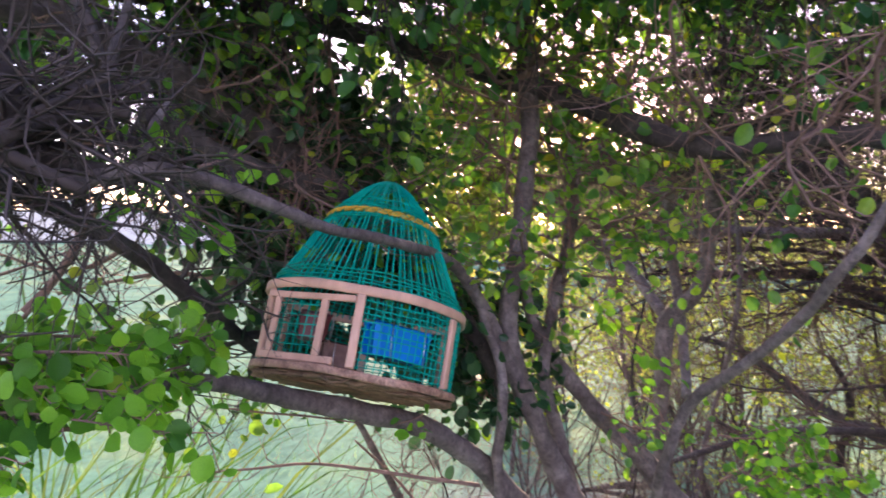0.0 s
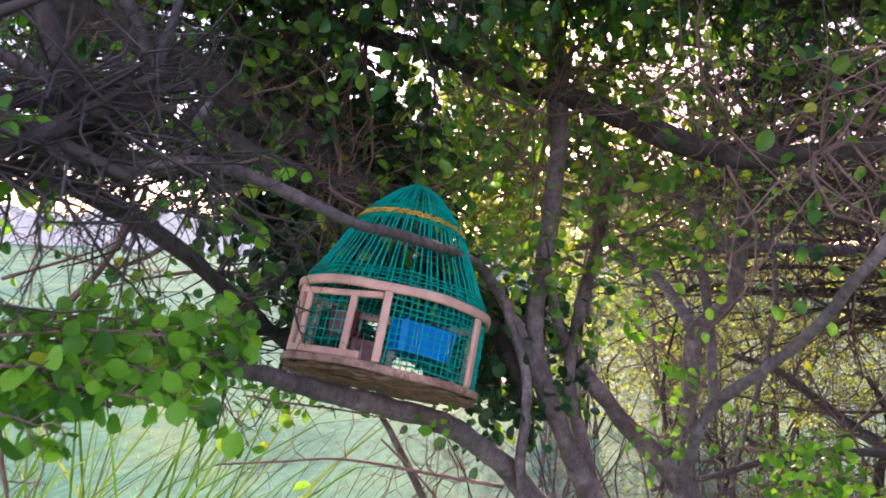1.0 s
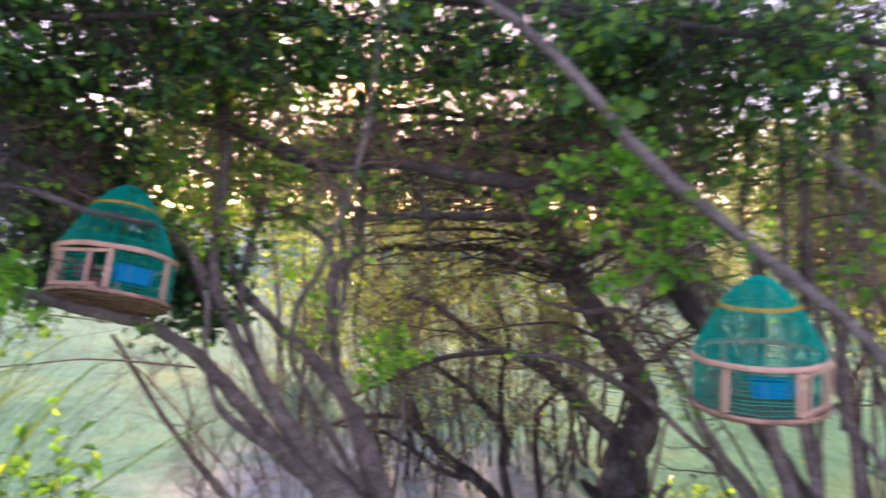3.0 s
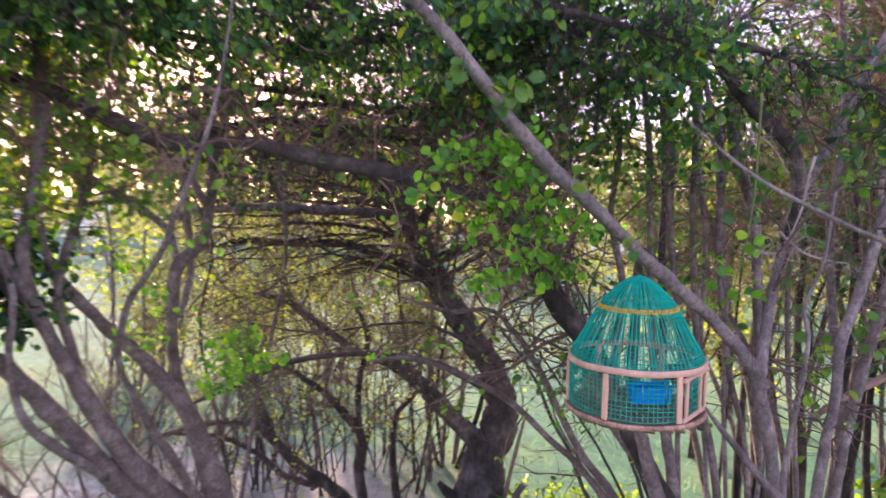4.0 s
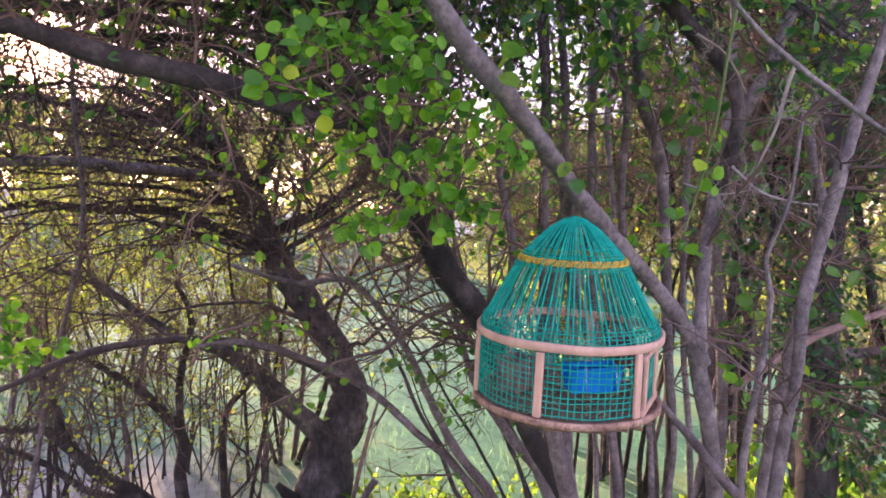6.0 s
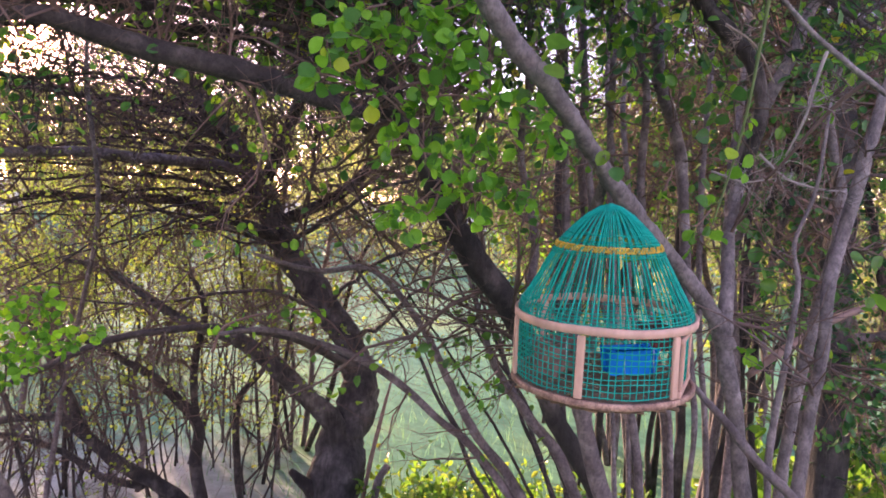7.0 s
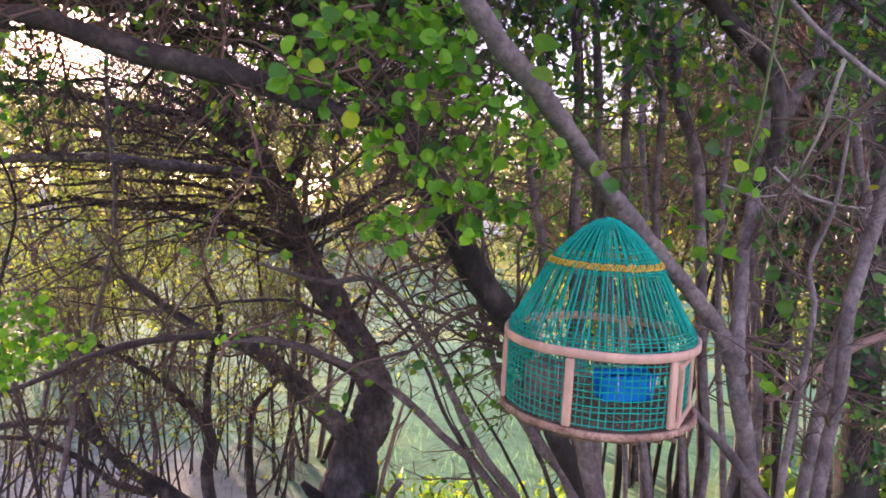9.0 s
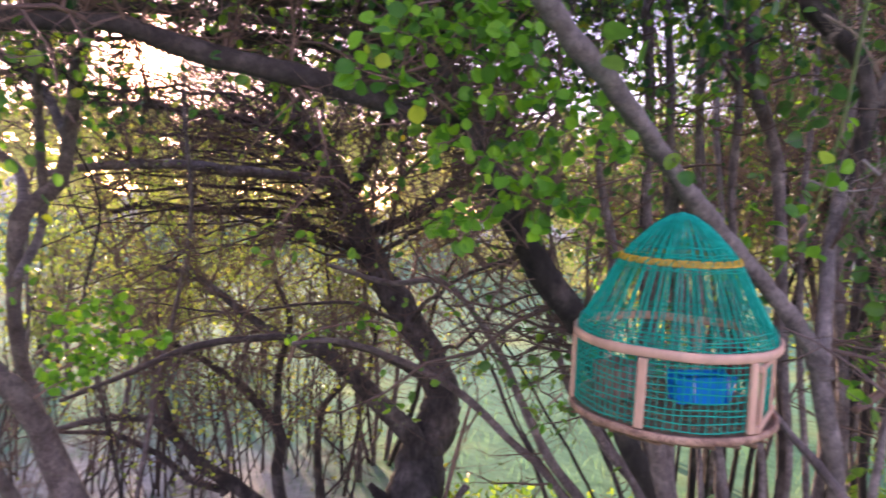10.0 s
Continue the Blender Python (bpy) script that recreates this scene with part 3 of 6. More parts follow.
build_trough(CAGE_2 @ Matrix.Translation(around(0.13, 35, 0.085)) @ Matrix.Rotation(radians(120), 4, "Z"),
             "dark red plastic water cup inside the cage", MAROON, 0.1, 0.06, 0.05)


build_trough(CAGE_2 @ Matrix.Translation(around(0.11, 195, 0.018)) @ Matrix.Rotation(radians(75), 4, "Z"),
             "brown clay cup standing on the cage floor", CLAY, 0.085, 0.075, 0.075)
build_trough(CAGE_1 @ Matrix.Translation(around(0.08, -115, 0.018)) @ Matrix.Rotation(radians(20), 4, "Z"),
             "brown clay cup standing on the cage floor", CLAY, 0.07, 0.06, 0.055)


# ---- trees ----
# the spreading tree that carries the leaning cage
spreading = thing("spreading_tree", Matrix.Translation((0.777, 2.335, -0.086)), "grey-barked tree with many low spreading limbs and small round leaves", "tree")


def rooted(ob):
    """Limbs are given in world places; parts keep them under their thing."""
    inv = ob.matrix_world.inverted()
    for c in ob.children:
        if not c.get("placed"):
            c.matrix_parent_inverse = inv
            c["placed"] = 1


S = {}
S["bough"] = limb("bough", [(0.651, 2.313, 0.013, 0.0701), (0.229, 2.034, 0.514, 0.0446), (-0.019, 1.806, 0.898, 0.0348), (-0.117, 1.687, 1.03, 0.0257), (-0.208, 1.529, 1.138, 0.0235), (-0.305, 1.38, 1.204, 0.0216), (-0.429, 1.246, 1.253, 0.02), (-0.487, 1.094, 1.307, 0.0146), (-0.514, 0.937, 1.336, 0.0114), (-0.566, 0.826, 1.32, 0.0077), (-0.634, 0.764, 1.325, 0.0067), (-0.717, 0.729, 1.346, 0.0059), (-0.862, 0.724, 1.349, 0.0055), (-1.076, 0.737, 1.361, 0.0045), (-1.308, 0.748, 1.375, 0.0027)], BARK, spreading, sides=14)
S["stem"] = limb("trunk", [(0.794, 2.338, -0.085, 0.0807), (0.306, 2.047, 0.55, 0.0446), (0.12, 1.912, 0.893, 0.0333), (0.048, 1.817, 1.061, 0.0247), (-0.012, 1.765, 1.196, 0.0229), (-0.064, 1.725, 1.297, 0.019), (-0.101, 1.688, 1.381, 0.0163), (-0.171, 1.533, 1.502, 0.0112), (-0.225, 1.239, 1.541, 0.0099), (-0.259, 1.112, 1.555, 0.009), (-0.292, 1.025, 1.561, 0.0084), (-0.338, 0.945, 1.584, 0.0089), (-0.417, 0.85, 1.62, 0.0092), (-0.458, 0.793, 1.622, 0.0097), (-0.518, 0.732, 1.605, 0.0092), (-0.535, 0.657, 1.617, 0.0084), (-0.55, 0.594, 1.624, 0.007), (-0.571, 0.519, 1.624, 0.005)], BARK, spreading, sides=14)
S["upright"] = limb("limb", [(0.004, 1.809, 1.146, 0.0271), (-0.046, 1.759, 1.322, 0.0229), (-0.034, 1.76, 1.493, 0.0229), (-0.016, 1.782, 1.681, 0.0232), (-0.013, 1.802, 1.9, 0.0235), (-0.028, 1.829, 2.053, 0.0225), (-0.041, 1.876, 2.295, 0.0206), (-0.057, 1.973, 2.733, 0.0162)], BARK, spreading, sides=14)
S["second"] = limb("limb", [(0.148, 1.988, 0.84, 0.0227), (0.064, 1.901, 1.133, 0.018), (0.049, 1.897, 1.253, 0.0167), (0.085, 1.953, 1.466, 0.0185), (0.113, 2.008, 1.625, 0.0176), (0.123, 2.06, 1.792, 0.0153), (0.095, 2.105, 1.998, 0.0128), (0.14, 2.213, 2.233, 0.0105), (0.166, 2.317, 2.56, 0.0078)], BARK, spreading)
S["low"] = limb("limb", [(0.812, 2.392, -0.121, 0.0694), (0.556, 2.242, 0.626, 0.0422), (0.41, 2.165, 0.841, 0.0339), (0.29, 2.093, 0.983, 0.0288), (0.166, 2.02, 1.125, 0.0238), (0.065, 1.951, 1.247, 0.0232), (0.006, 1.889, 1.372, 0.016), (-0.015, 1.865, 1.493, 0.0119)], BARK, spreading, sides=12)
S["front"] = limb("limb", [(-0.133, 1.621, 1.464, 0.0089), (-0.098, 1.668, 1.356, 0.0112), (-0.059, 1.676, 1.249, 0.0122), (-0.053, 1.657, 1.145, 0.0121), (-0.057, 1.678, 0.991, 0.0132), (0.004, 1.77, 0.757, 0.017), (0.229, 2.014, 0.493, 0.0237)], BARK, spreading)
S["slant"] = limb("limb", [(0.631, 2.207, 0.233, 0.0251), (0.353, 1.8, 0.802, 0.0157), (0.28, 1.533, 1.03, 0.0116), (0.284, 1.452, 1.142, 0.011), (0.312, 1.385, 1.26, 0.0113), (0.369, 1.242, 1.362, 0.0093), (0.407, 1.126, 1.447, 0.0091), (0.423, 1.047, 1.515, 0.0084), (0.443, 1, 1.571, 0.0073), (0.497, 0.908, 1.758, 0.0067), (0.519, 0.889, 1.881, 0.0047), (0.531, 0.86, 1.998, 0.0037), (0.545, 0.811, 2.197, 0.0027)], BARK, spreading, sides=12)
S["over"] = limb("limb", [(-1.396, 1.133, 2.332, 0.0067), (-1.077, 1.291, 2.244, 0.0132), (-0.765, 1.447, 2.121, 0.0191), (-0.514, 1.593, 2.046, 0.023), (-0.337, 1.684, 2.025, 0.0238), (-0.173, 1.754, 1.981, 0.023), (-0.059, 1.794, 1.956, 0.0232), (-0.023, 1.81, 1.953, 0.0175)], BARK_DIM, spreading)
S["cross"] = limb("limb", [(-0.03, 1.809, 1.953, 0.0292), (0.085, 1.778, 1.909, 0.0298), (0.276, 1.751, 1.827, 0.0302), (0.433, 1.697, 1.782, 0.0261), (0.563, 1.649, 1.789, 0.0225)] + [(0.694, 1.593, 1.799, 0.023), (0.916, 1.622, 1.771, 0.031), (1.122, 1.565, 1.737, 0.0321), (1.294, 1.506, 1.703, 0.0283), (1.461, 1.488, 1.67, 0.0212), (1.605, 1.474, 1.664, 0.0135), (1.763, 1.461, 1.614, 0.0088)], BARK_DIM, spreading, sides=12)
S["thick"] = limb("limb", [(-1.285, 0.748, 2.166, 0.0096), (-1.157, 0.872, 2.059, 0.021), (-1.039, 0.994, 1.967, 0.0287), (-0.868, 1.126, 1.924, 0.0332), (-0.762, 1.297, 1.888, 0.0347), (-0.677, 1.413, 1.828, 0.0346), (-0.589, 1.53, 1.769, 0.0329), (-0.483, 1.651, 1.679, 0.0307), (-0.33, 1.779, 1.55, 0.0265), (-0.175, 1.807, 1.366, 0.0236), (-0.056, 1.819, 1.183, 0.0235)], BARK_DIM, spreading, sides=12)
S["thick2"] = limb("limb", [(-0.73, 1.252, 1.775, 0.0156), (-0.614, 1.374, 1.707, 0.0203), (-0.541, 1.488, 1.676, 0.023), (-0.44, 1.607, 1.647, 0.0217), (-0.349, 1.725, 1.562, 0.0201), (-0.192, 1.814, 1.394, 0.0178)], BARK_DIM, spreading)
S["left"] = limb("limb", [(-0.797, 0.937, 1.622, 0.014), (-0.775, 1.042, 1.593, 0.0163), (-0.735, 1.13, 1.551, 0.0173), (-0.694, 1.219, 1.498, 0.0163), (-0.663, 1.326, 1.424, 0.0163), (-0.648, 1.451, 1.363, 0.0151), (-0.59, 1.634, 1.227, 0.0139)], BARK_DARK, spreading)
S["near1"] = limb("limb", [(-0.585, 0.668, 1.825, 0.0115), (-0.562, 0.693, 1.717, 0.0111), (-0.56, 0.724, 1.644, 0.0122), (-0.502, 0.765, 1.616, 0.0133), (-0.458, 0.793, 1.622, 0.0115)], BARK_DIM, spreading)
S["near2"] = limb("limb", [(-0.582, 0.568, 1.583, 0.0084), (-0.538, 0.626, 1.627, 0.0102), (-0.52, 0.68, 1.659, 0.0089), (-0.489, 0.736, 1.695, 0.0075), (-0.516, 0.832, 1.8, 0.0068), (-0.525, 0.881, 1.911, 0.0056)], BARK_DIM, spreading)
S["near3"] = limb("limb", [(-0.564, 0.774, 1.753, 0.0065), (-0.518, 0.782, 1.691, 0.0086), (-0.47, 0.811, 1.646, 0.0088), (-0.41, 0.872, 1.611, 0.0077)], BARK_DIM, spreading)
S["stub"] = limb("broken_stub", [(-0.467, 0.801, 1.634, 0.0065), (-0.462, 0.822, 1.681, 0.0059), (-0.457, 0.843, 1.712, 0.0053)], BARK_PALE, spreading)
S["stick"] = limb("limb", [(-0.485, 1.958, 1.056, 0.009), (-0.447, 2.016, 0.963, 0.0105), (-0.374, 2.131, 0.762, 0.012), (-0.273, 2.251, 0.536, 0.0145), (0.017, 2.405, 0.106, 0.019), (0.559, 2.399, -0.173, 0.026)], BARK, spreading)
S["behind"] = limb("limb", [(-0.994, 1.31, 1.291, 0.006), (-0.907, 1.376, 1.305, 0.0086), (-0.799, 1.496, 1.312, 0.0105), (-0.668, 1.651, 1.306, 0.0113), (-0.505, 1.801, 1.284, 0.0136), (-0.17, 1.86, 1.166, 0.0151)], BARK_DARK, spreading)
S["thin"] = limb("limb", [(-0.564, 0.876, 1.598, 0.004), (-0.578, 0.873, 1.561, 0.004), (-0.633, 0.895, 1.49, 0.0041), (-0.692, 0.905, 1.429, 0.0033), (-0.747, 0.896, 1.367, 0.0017)], TWIG, spreading, sides=6)
S["b1"] = limb("limb", [(0.703, 2.473, 0.079, 0.0369), (0.506, 2.518, 0.697, 0.027), (0.462, 2.468, 0.899, 0.0235), (0.451, 2.424, 1.116, 0.0261), (0.465, 2.425, 1.304, 0.0307), (0.561, 2.441, 1.422, 0.0261), (0.59, 2.446, 1.573, 0.0246), (0.594, 2.445, 1.798, 0.023), (0.643, 2.493, 2.015, 0.0187), (0.633, 2.532, 2.255, 0.0143), (0.694, 2.54, 2.549, 0.0095)], BARK, spreading)
S["b2"] = limb("limb", [(0.474, 2.175, 1.113, 0.0147), (0.519, 2.486, 1.283, 0.0168), (0.493, 2.582, 1.569, 0.0175), (0.477, 2.578, 1.808, 0.0159), (0.515, 2.583, 2.029, 0.0143), (0.485, 2.628, 2.241, 0.013), (0.563, 2.691, 2.507, 0.0099), (0.567, 2.69, 2.819, 0.0066)], BARK_PALE, spreading)

S["c1"] = limb("limb", [(0.465, 2.425, 1.304, 0.0200), (0.375, 3.069, 1.495, 0.0215), (0.009, 3.106, 1.721, 0.0198), (-0.378, 3.139, 1.911, 0.0153), (-0.716, 3.08, 2.123, 0.0102)], BARK, spreading)
S["c2"] = limb("limb", [(0.590, 2.446, 1.573, 0.0200), (0.427, 3.076, 1.857, 0.0215), (0.115, 3.123, 2.048, 0.0198), (-0.268, 3.157, 2.223, 0.0153), (-0.628, 3.093, 2.383, 0.0102)], BARK, spreading)
S["c3"] = limb("limb", [(0.204, 3.039, 1.605, 0.0167), (-0.032, 3.1, 1.57, 0.0148), (-0.287, 3.157, 1.609, 0.0128), (-0.522, 3.115, 1.775, 0.0077)], BARK, spreading)
rng = random.Random(12)
tw, spots = Buf(), []
for key in ("c1", "c2", "c3"):
    twigs_along(tw, spots, S[key], 30, 0.42, rng, 1, 0.55, 1, 0.6)
mass("twig_mass", tw, TWIG, spreading)
mass("foliage", leaf_buf(spots, 0.05, rng, 0.7), LEAF_LIT, spreading, "yellow-green leaves, backlight put into their colour")
rng = random.Random(11)
tw, spots = Buf(), []
for key, n, ln, st, en, lf in (("over", 24, 0.5, 0, 1, 0.2), ("cross", 32, 0.55, 0.05, 1, 0.06), ("thick", 12, 0.4, 0, 0.8, 0.2), ("thick2", 14, 0.35, 0, 0.9, 0.35), ("upright", 22, 0.5, 0.4, 1, 0.3), ("second", 26, 0.5, 0.35, 1, 0.3),
                              ("b1", 10, 0.6, 0.7, 1, 0.1), ("b2", 8, 0.55, 0.65, 1, 0.1), ("low", 3, 0.3, 0.5, 1, 0.3)):
    twigs_along(tw, spots, S[key], n, ln, rng, 2, st, en, lf, lean=(0, 0, 0.7) if key in ("cross", "b1", "b2") else None)
mass("twig_mass", tw, TWIG, spreading)
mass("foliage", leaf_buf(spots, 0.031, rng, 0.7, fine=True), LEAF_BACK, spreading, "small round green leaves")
tw, spots = Buf(), []
for key, n, ln, st, en, lf in (("near1", 6, 0.22, 0, 1, 0.0), ("near2", 7, 0.24, 0, 1, 0.0), ("near3", 5, 0.2, 0, 1, 0.0), ("left", 16, 0.34, 0.0, 1, 0.12), ("stem", 8, 0.2, 0.66, 1, 0.0), ("thick", 10, 0.34, 0.05, 0.6, 0.06), ("stub", 4, 0.08, 0.2, 1, 0.0), ("cross", 8, 0.45, 0.6, 1, 0.05), ("behind", 8, 0.2, 0, 0.8, 0.35)):
    twigs_along(tw, spots, S[key], n, ln, rng, 1, st, en, lf)
mass("twig_mass", tw, TWIG_SHADE, spreading)
mass("foliage", leaf_buf(spots, 0.032, rng, 0.78, fine=True), LEAF, spreading)
rooted(spreading)

# creeper with dark leaves over the trunk; deep shade is put into their colour
creeper = thing("creeper", Matrix.Translation((-0.617, 1.678, 1.807)), "dark-leaved creeper behind the cage, deep shade put into its leaf colour", "climbing plant")
tw, spots = Buf(), []


def creeper_vine(ctrl, number):
    l4 = spline(ctrl, 5)
    tw.tube(l4[:, :3], l4[:, 3], 5)
    twigs_along(tw, spots, l4, number, 0.24, rng, 1, 0, 1, 0.98, 3, 0.0)


creeper_vine([(-0.518, 1.798, 1.526, 0.0045), (-0.558, 1.791, 1.433, 0.0045), (-0.583, 1.787, 1.341, 0.0045)], 28)
creeper_vine([(-0.348, 1.878, 1.536, 0.0047), (-0.359, 1.876, 1.442, 0.0047), (-0.369, 1.875, 1.348, 0.0047)], 28)
creeper_vine([(-0.866, 1.614, 1.889, 0.0043), (-0.789, 1.647, 1.862, 0.0043), (-0.677, 1.769, 1.73, 0.0045), (-0.594, 1.835, 1.554, 0.0047)], 66)
creeper_vine([(-0.884, 1.63, 2.051, 0.0043), (-0.72, 1.76, 1.985, 0.0045), (-0.564, 1.889, 1.876, 0.0048), (-0.523, 1.897, 1.703, 0.0048)], 66)
creeper_vine([(-0.151, 1.913, 1.422, 0.0047), (-0.154, 1.912, 1.344, 0.0047), (-0.143, 1.915, 1.267, 0.0047)], 28)
creeper_vine([(-0.765, 1.703, 1.807, 0.0044), (-0.705, 1.764, 1.683, 0.0045), (-0.656, 1.824, 1.551, 0.0047), (-0.635, 1.879, 1.426, 0.0048)], 66)
creeper_vine([(-0.154, 1.868, 1.341, 0.0045), (-0.106, 1.856, 1.204, 0.0045), (-0.1, 1.845, 1.15, 0.004)], 11)
creeper_vine([(-0.691, 1.867, 1.901, 0.0048), (-0.623, 1.93, 1.801, 0.0049), (-0.566, 1.991, 1.694, 0.005), (-0.477, 2.007, 1.565, 0.005)], 66)
mass("twig_mass", tw, TWIG, creeper)
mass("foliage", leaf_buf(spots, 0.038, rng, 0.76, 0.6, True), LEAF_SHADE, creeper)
rooted(creeper)

# the dark old tree
old = thing("old_tree", Matrix.Translation((3.007, 4.342, -1.035)), "old leaning tree with dark deeply fissured bark", "tree")
O = {}
O["trunk"] = limb("trunk", [(3.067, 4.288, -1.289, 0.26), (2.953, 4.395, -0.738, 0.186), (3.043, 4.475, -0.38, 0.18), (3.184, 4.516, -0.092, 0.1562), (3.224, 4.624, 0.154, 0.1272), (3.109, 4.841, 0.49, 0.1156), (2.932, 5.1, 0.788, 0.1223), (2.804, 5.327, 1.148, 0.1148), (2.616, 5.478, 1.564, 0.1052), (2.408, 5.643, 1.979, 0.0956), (2.145, 5.968, 2.454, 0.0778), (1.831, 6.332, 2.99, 0.0544), (1.59, 6.645, 3.498, 0.0351)], BARK_OLD, old, sides=18, per=8, rough=0.25)
O["fork"] = limb("limb", [(3.005, 4.434, -0.495, 0.1129), (2.894, 4.405, -0.21, 0.0853), (2.668, 4.389, 0.029, 0.0746), (2.367, 4.368, 0.303, 0.0638), (2.132, 4.415, 0.465, 0.0508), (1.812, 4.517, 0.577, 0.0344), (1.375, 4.712, 0.9, 0.0225), (1.125, 4.884, 0.956, 0.015)], BARK_OLD, old, sides=12)
O["stump"] = limb("broken_stub", [(2.856, 4.396, -0.831, 0.0682), (2.708, 4.446, -0.651, 0.0465), (2.629, 4.504, -0.572, 0.0253)], BARK_DARK, old)
O["shoot"] = limb("shoot", [(3.07, 4.063, -0.935, 0.0332), (3.12, 4.048, -0.6, 0.029), (3.179, 4.015, -0.464, 0.029)], BARK, old)
O["shoot2"] = limb("shoot", [(3.063, 4.193, -0.857, 0.0169), (3.154, 4.162, -0.302, 0.0169), (3.238, 4.128, 0.126, 0.0084)], TWIG, old, sides=6)
O["h1"] = limb("limb", [(2.806, 5.324, 1.101, 0.067), (2.412, 5.115, 1.234, 0.0446), (1.949, 5.195, 1.381, 0.0387), (1.451, 5.291, 1.368, 0.0332), (1.062, 5.435, 1.381, 0.0325), (0.823, 5.472, 1.304, 0.0159)], BARK_DARK, old)
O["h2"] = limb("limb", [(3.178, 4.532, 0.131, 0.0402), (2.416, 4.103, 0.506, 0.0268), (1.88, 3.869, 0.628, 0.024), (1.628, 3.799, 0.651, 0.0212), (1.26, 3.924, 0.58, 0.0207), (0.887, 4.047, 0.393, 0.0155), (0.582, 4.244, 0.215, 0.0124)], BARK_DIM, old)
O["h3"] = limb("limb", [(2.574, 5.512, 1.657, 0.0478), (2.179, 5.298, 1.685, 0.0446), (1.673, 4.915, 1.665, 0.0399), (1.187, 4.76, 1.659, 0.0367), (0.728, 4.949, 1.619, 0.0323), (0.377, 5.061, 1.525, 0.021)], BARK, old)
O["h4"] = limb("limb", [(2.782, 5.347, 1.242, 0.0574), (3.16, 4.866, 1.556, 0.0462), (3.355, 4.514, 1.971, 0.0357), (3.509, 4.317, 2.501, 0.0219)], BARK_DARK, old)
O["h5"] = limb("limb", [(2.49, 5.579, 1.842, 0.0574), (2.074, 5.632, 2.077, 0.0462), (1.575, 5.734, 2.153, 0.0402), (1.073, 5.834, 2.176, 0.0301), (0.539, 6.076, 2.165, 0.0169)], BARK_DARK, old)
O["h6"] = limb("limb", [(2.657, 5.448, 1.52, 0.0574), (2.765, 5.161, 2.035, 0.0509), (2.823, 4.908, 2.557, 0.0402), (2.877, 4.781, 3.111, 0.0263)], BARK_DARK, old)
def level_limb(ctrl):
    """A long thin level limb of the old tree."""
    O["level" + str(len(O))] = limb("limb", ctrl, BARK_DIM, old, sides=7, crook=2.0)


level_limb([(2.699, 5.414, 1.427, 0.0251), (2.182, 5.287, 1.529, 0.0201), (1.583, 5.212, 1.564, 0.0155), (1.083, 5.305, 1.482, 0.0119), (0.619, 5.5, 1.486, 0.0058)])
level_limb([(2.533, 5.542, 1.702, 0.0251), (2.078, 5.621, 1.916, 0.0208), (1.525, 5.635, 1.939, 0.0164), (1.034, 5.727, 1.948, 0.0127), (0.543, 5.942, 1.984, 0.0062)])
level_limb([(3.109, 4.841, 0.49, 0.0208), (2.496, 4.547, 0.761, 0.0155), (1.966, 4.423, 0.76, 0.0115), (1.484, 4.505, 0.699, 0.0083), (1.047, 4.683, 0.736, 0.0054)])
level_limb([(2.827, 5.307, 1.054, 0.0251), (2.964, 4.744, 1.319, 0.0201), (3.095, 4.184, 1.55, 0.0155), (3.323, 3.794, 1.686, 0.009)])
level_limb([(3.031, 4.9, 0.577, 0.0208), (3.136, 4.364, 0.952, 0.0161), (3.257, 3.93, 1.156, 0.0122), (3.532, 3.629, 1.264, 0.006)])
level_limb([(3.19, 4.776, 0.312, 0.0208), (3.253, 4.264, 0.574, 0.0161), (3.277, 3.781, 0.887, 0.0119), (3.45, 3.428, 1.003, 0.0058)])
rng = random.Random(22)
for k in range(26):
    u = rng.random()
    root = Vector((2.9, 5.1, 0.85)).lerp(Vector((2.2, 5.9, 2.35)), u)
    tip = root + Vector((rng.uniform(-2.5, -1.0), rng.uniform(-1.2, 0.3), rng.uniform(-0.75, 0.35)))
    rise, r0 = rng.uniform(0.1, 0.5), rng.uniform(0.007, 0.017)
    pts = []
    for j in range(6):
        f = j / 5
        p = root.lerp(tip, f) + Vector((0, 0, rise * math.sin(2.6 * f))) + rand_dir(rng) * 0.07
        pts.append((*p, r0 * (1 - 0.72 * f)))
    O["level_arch" + str(k)] = limb("arching_branch", pts, BARK_DIM if k % 2 else BARK_DARK, old, sides=6, crook=1.5)
rng = random.Random(21)
tw, spots = Buf(), []
for key, n, ln, st, lf in (("trunk", 64, 1.1, 0.55, 0.07), ("h1", 10, 0.9, 0.1, 0.1), ("h2", 6, 0.6, 0.2, 0.12), ("h3", 11, 0.9, 0.1, 0.06), ("h4", 40, 1.1, 0.2, 0.05), ("h5", 28, 1.0, 0.1, 0.06), ("h6", 46, 1.1, 0.2, 0.05), ("fork", 7, 0.7, 0.35, 0.12)):
    twigs_along(tw, spots, O[key], n, ln, rng, 2, st, 1, lf, 3, 0.0, bend=0.45)
for key, n, ln in (("h1", 14, 0.8), ("h2", 12, 0.6), ("h3", 14, 0.8), ("h5", 14, 0.9), ("fork", 14, 0.7)):
    twigs_along(tw, spots, O[key], n, ln, rng, 1, 0.1, 1, 0.03, 3, 0.0, bend=0.35)
for key in O:
    if key.startswith("level"):
        twigs_along(tw, spots, O[key], 7, 0.5, rng, 1, 0.15, 1, 0.1, 3, 0.0, bend=0.3)
mass("twig_mass", tw, TWIG_BROWN, old)
mass("foliage", leaf_buf(spots, 0.032, rng, 0.7), LEAF_LIT, old, "sparse yellow-green leaves, sunlight put into their colour")
rooted(old)

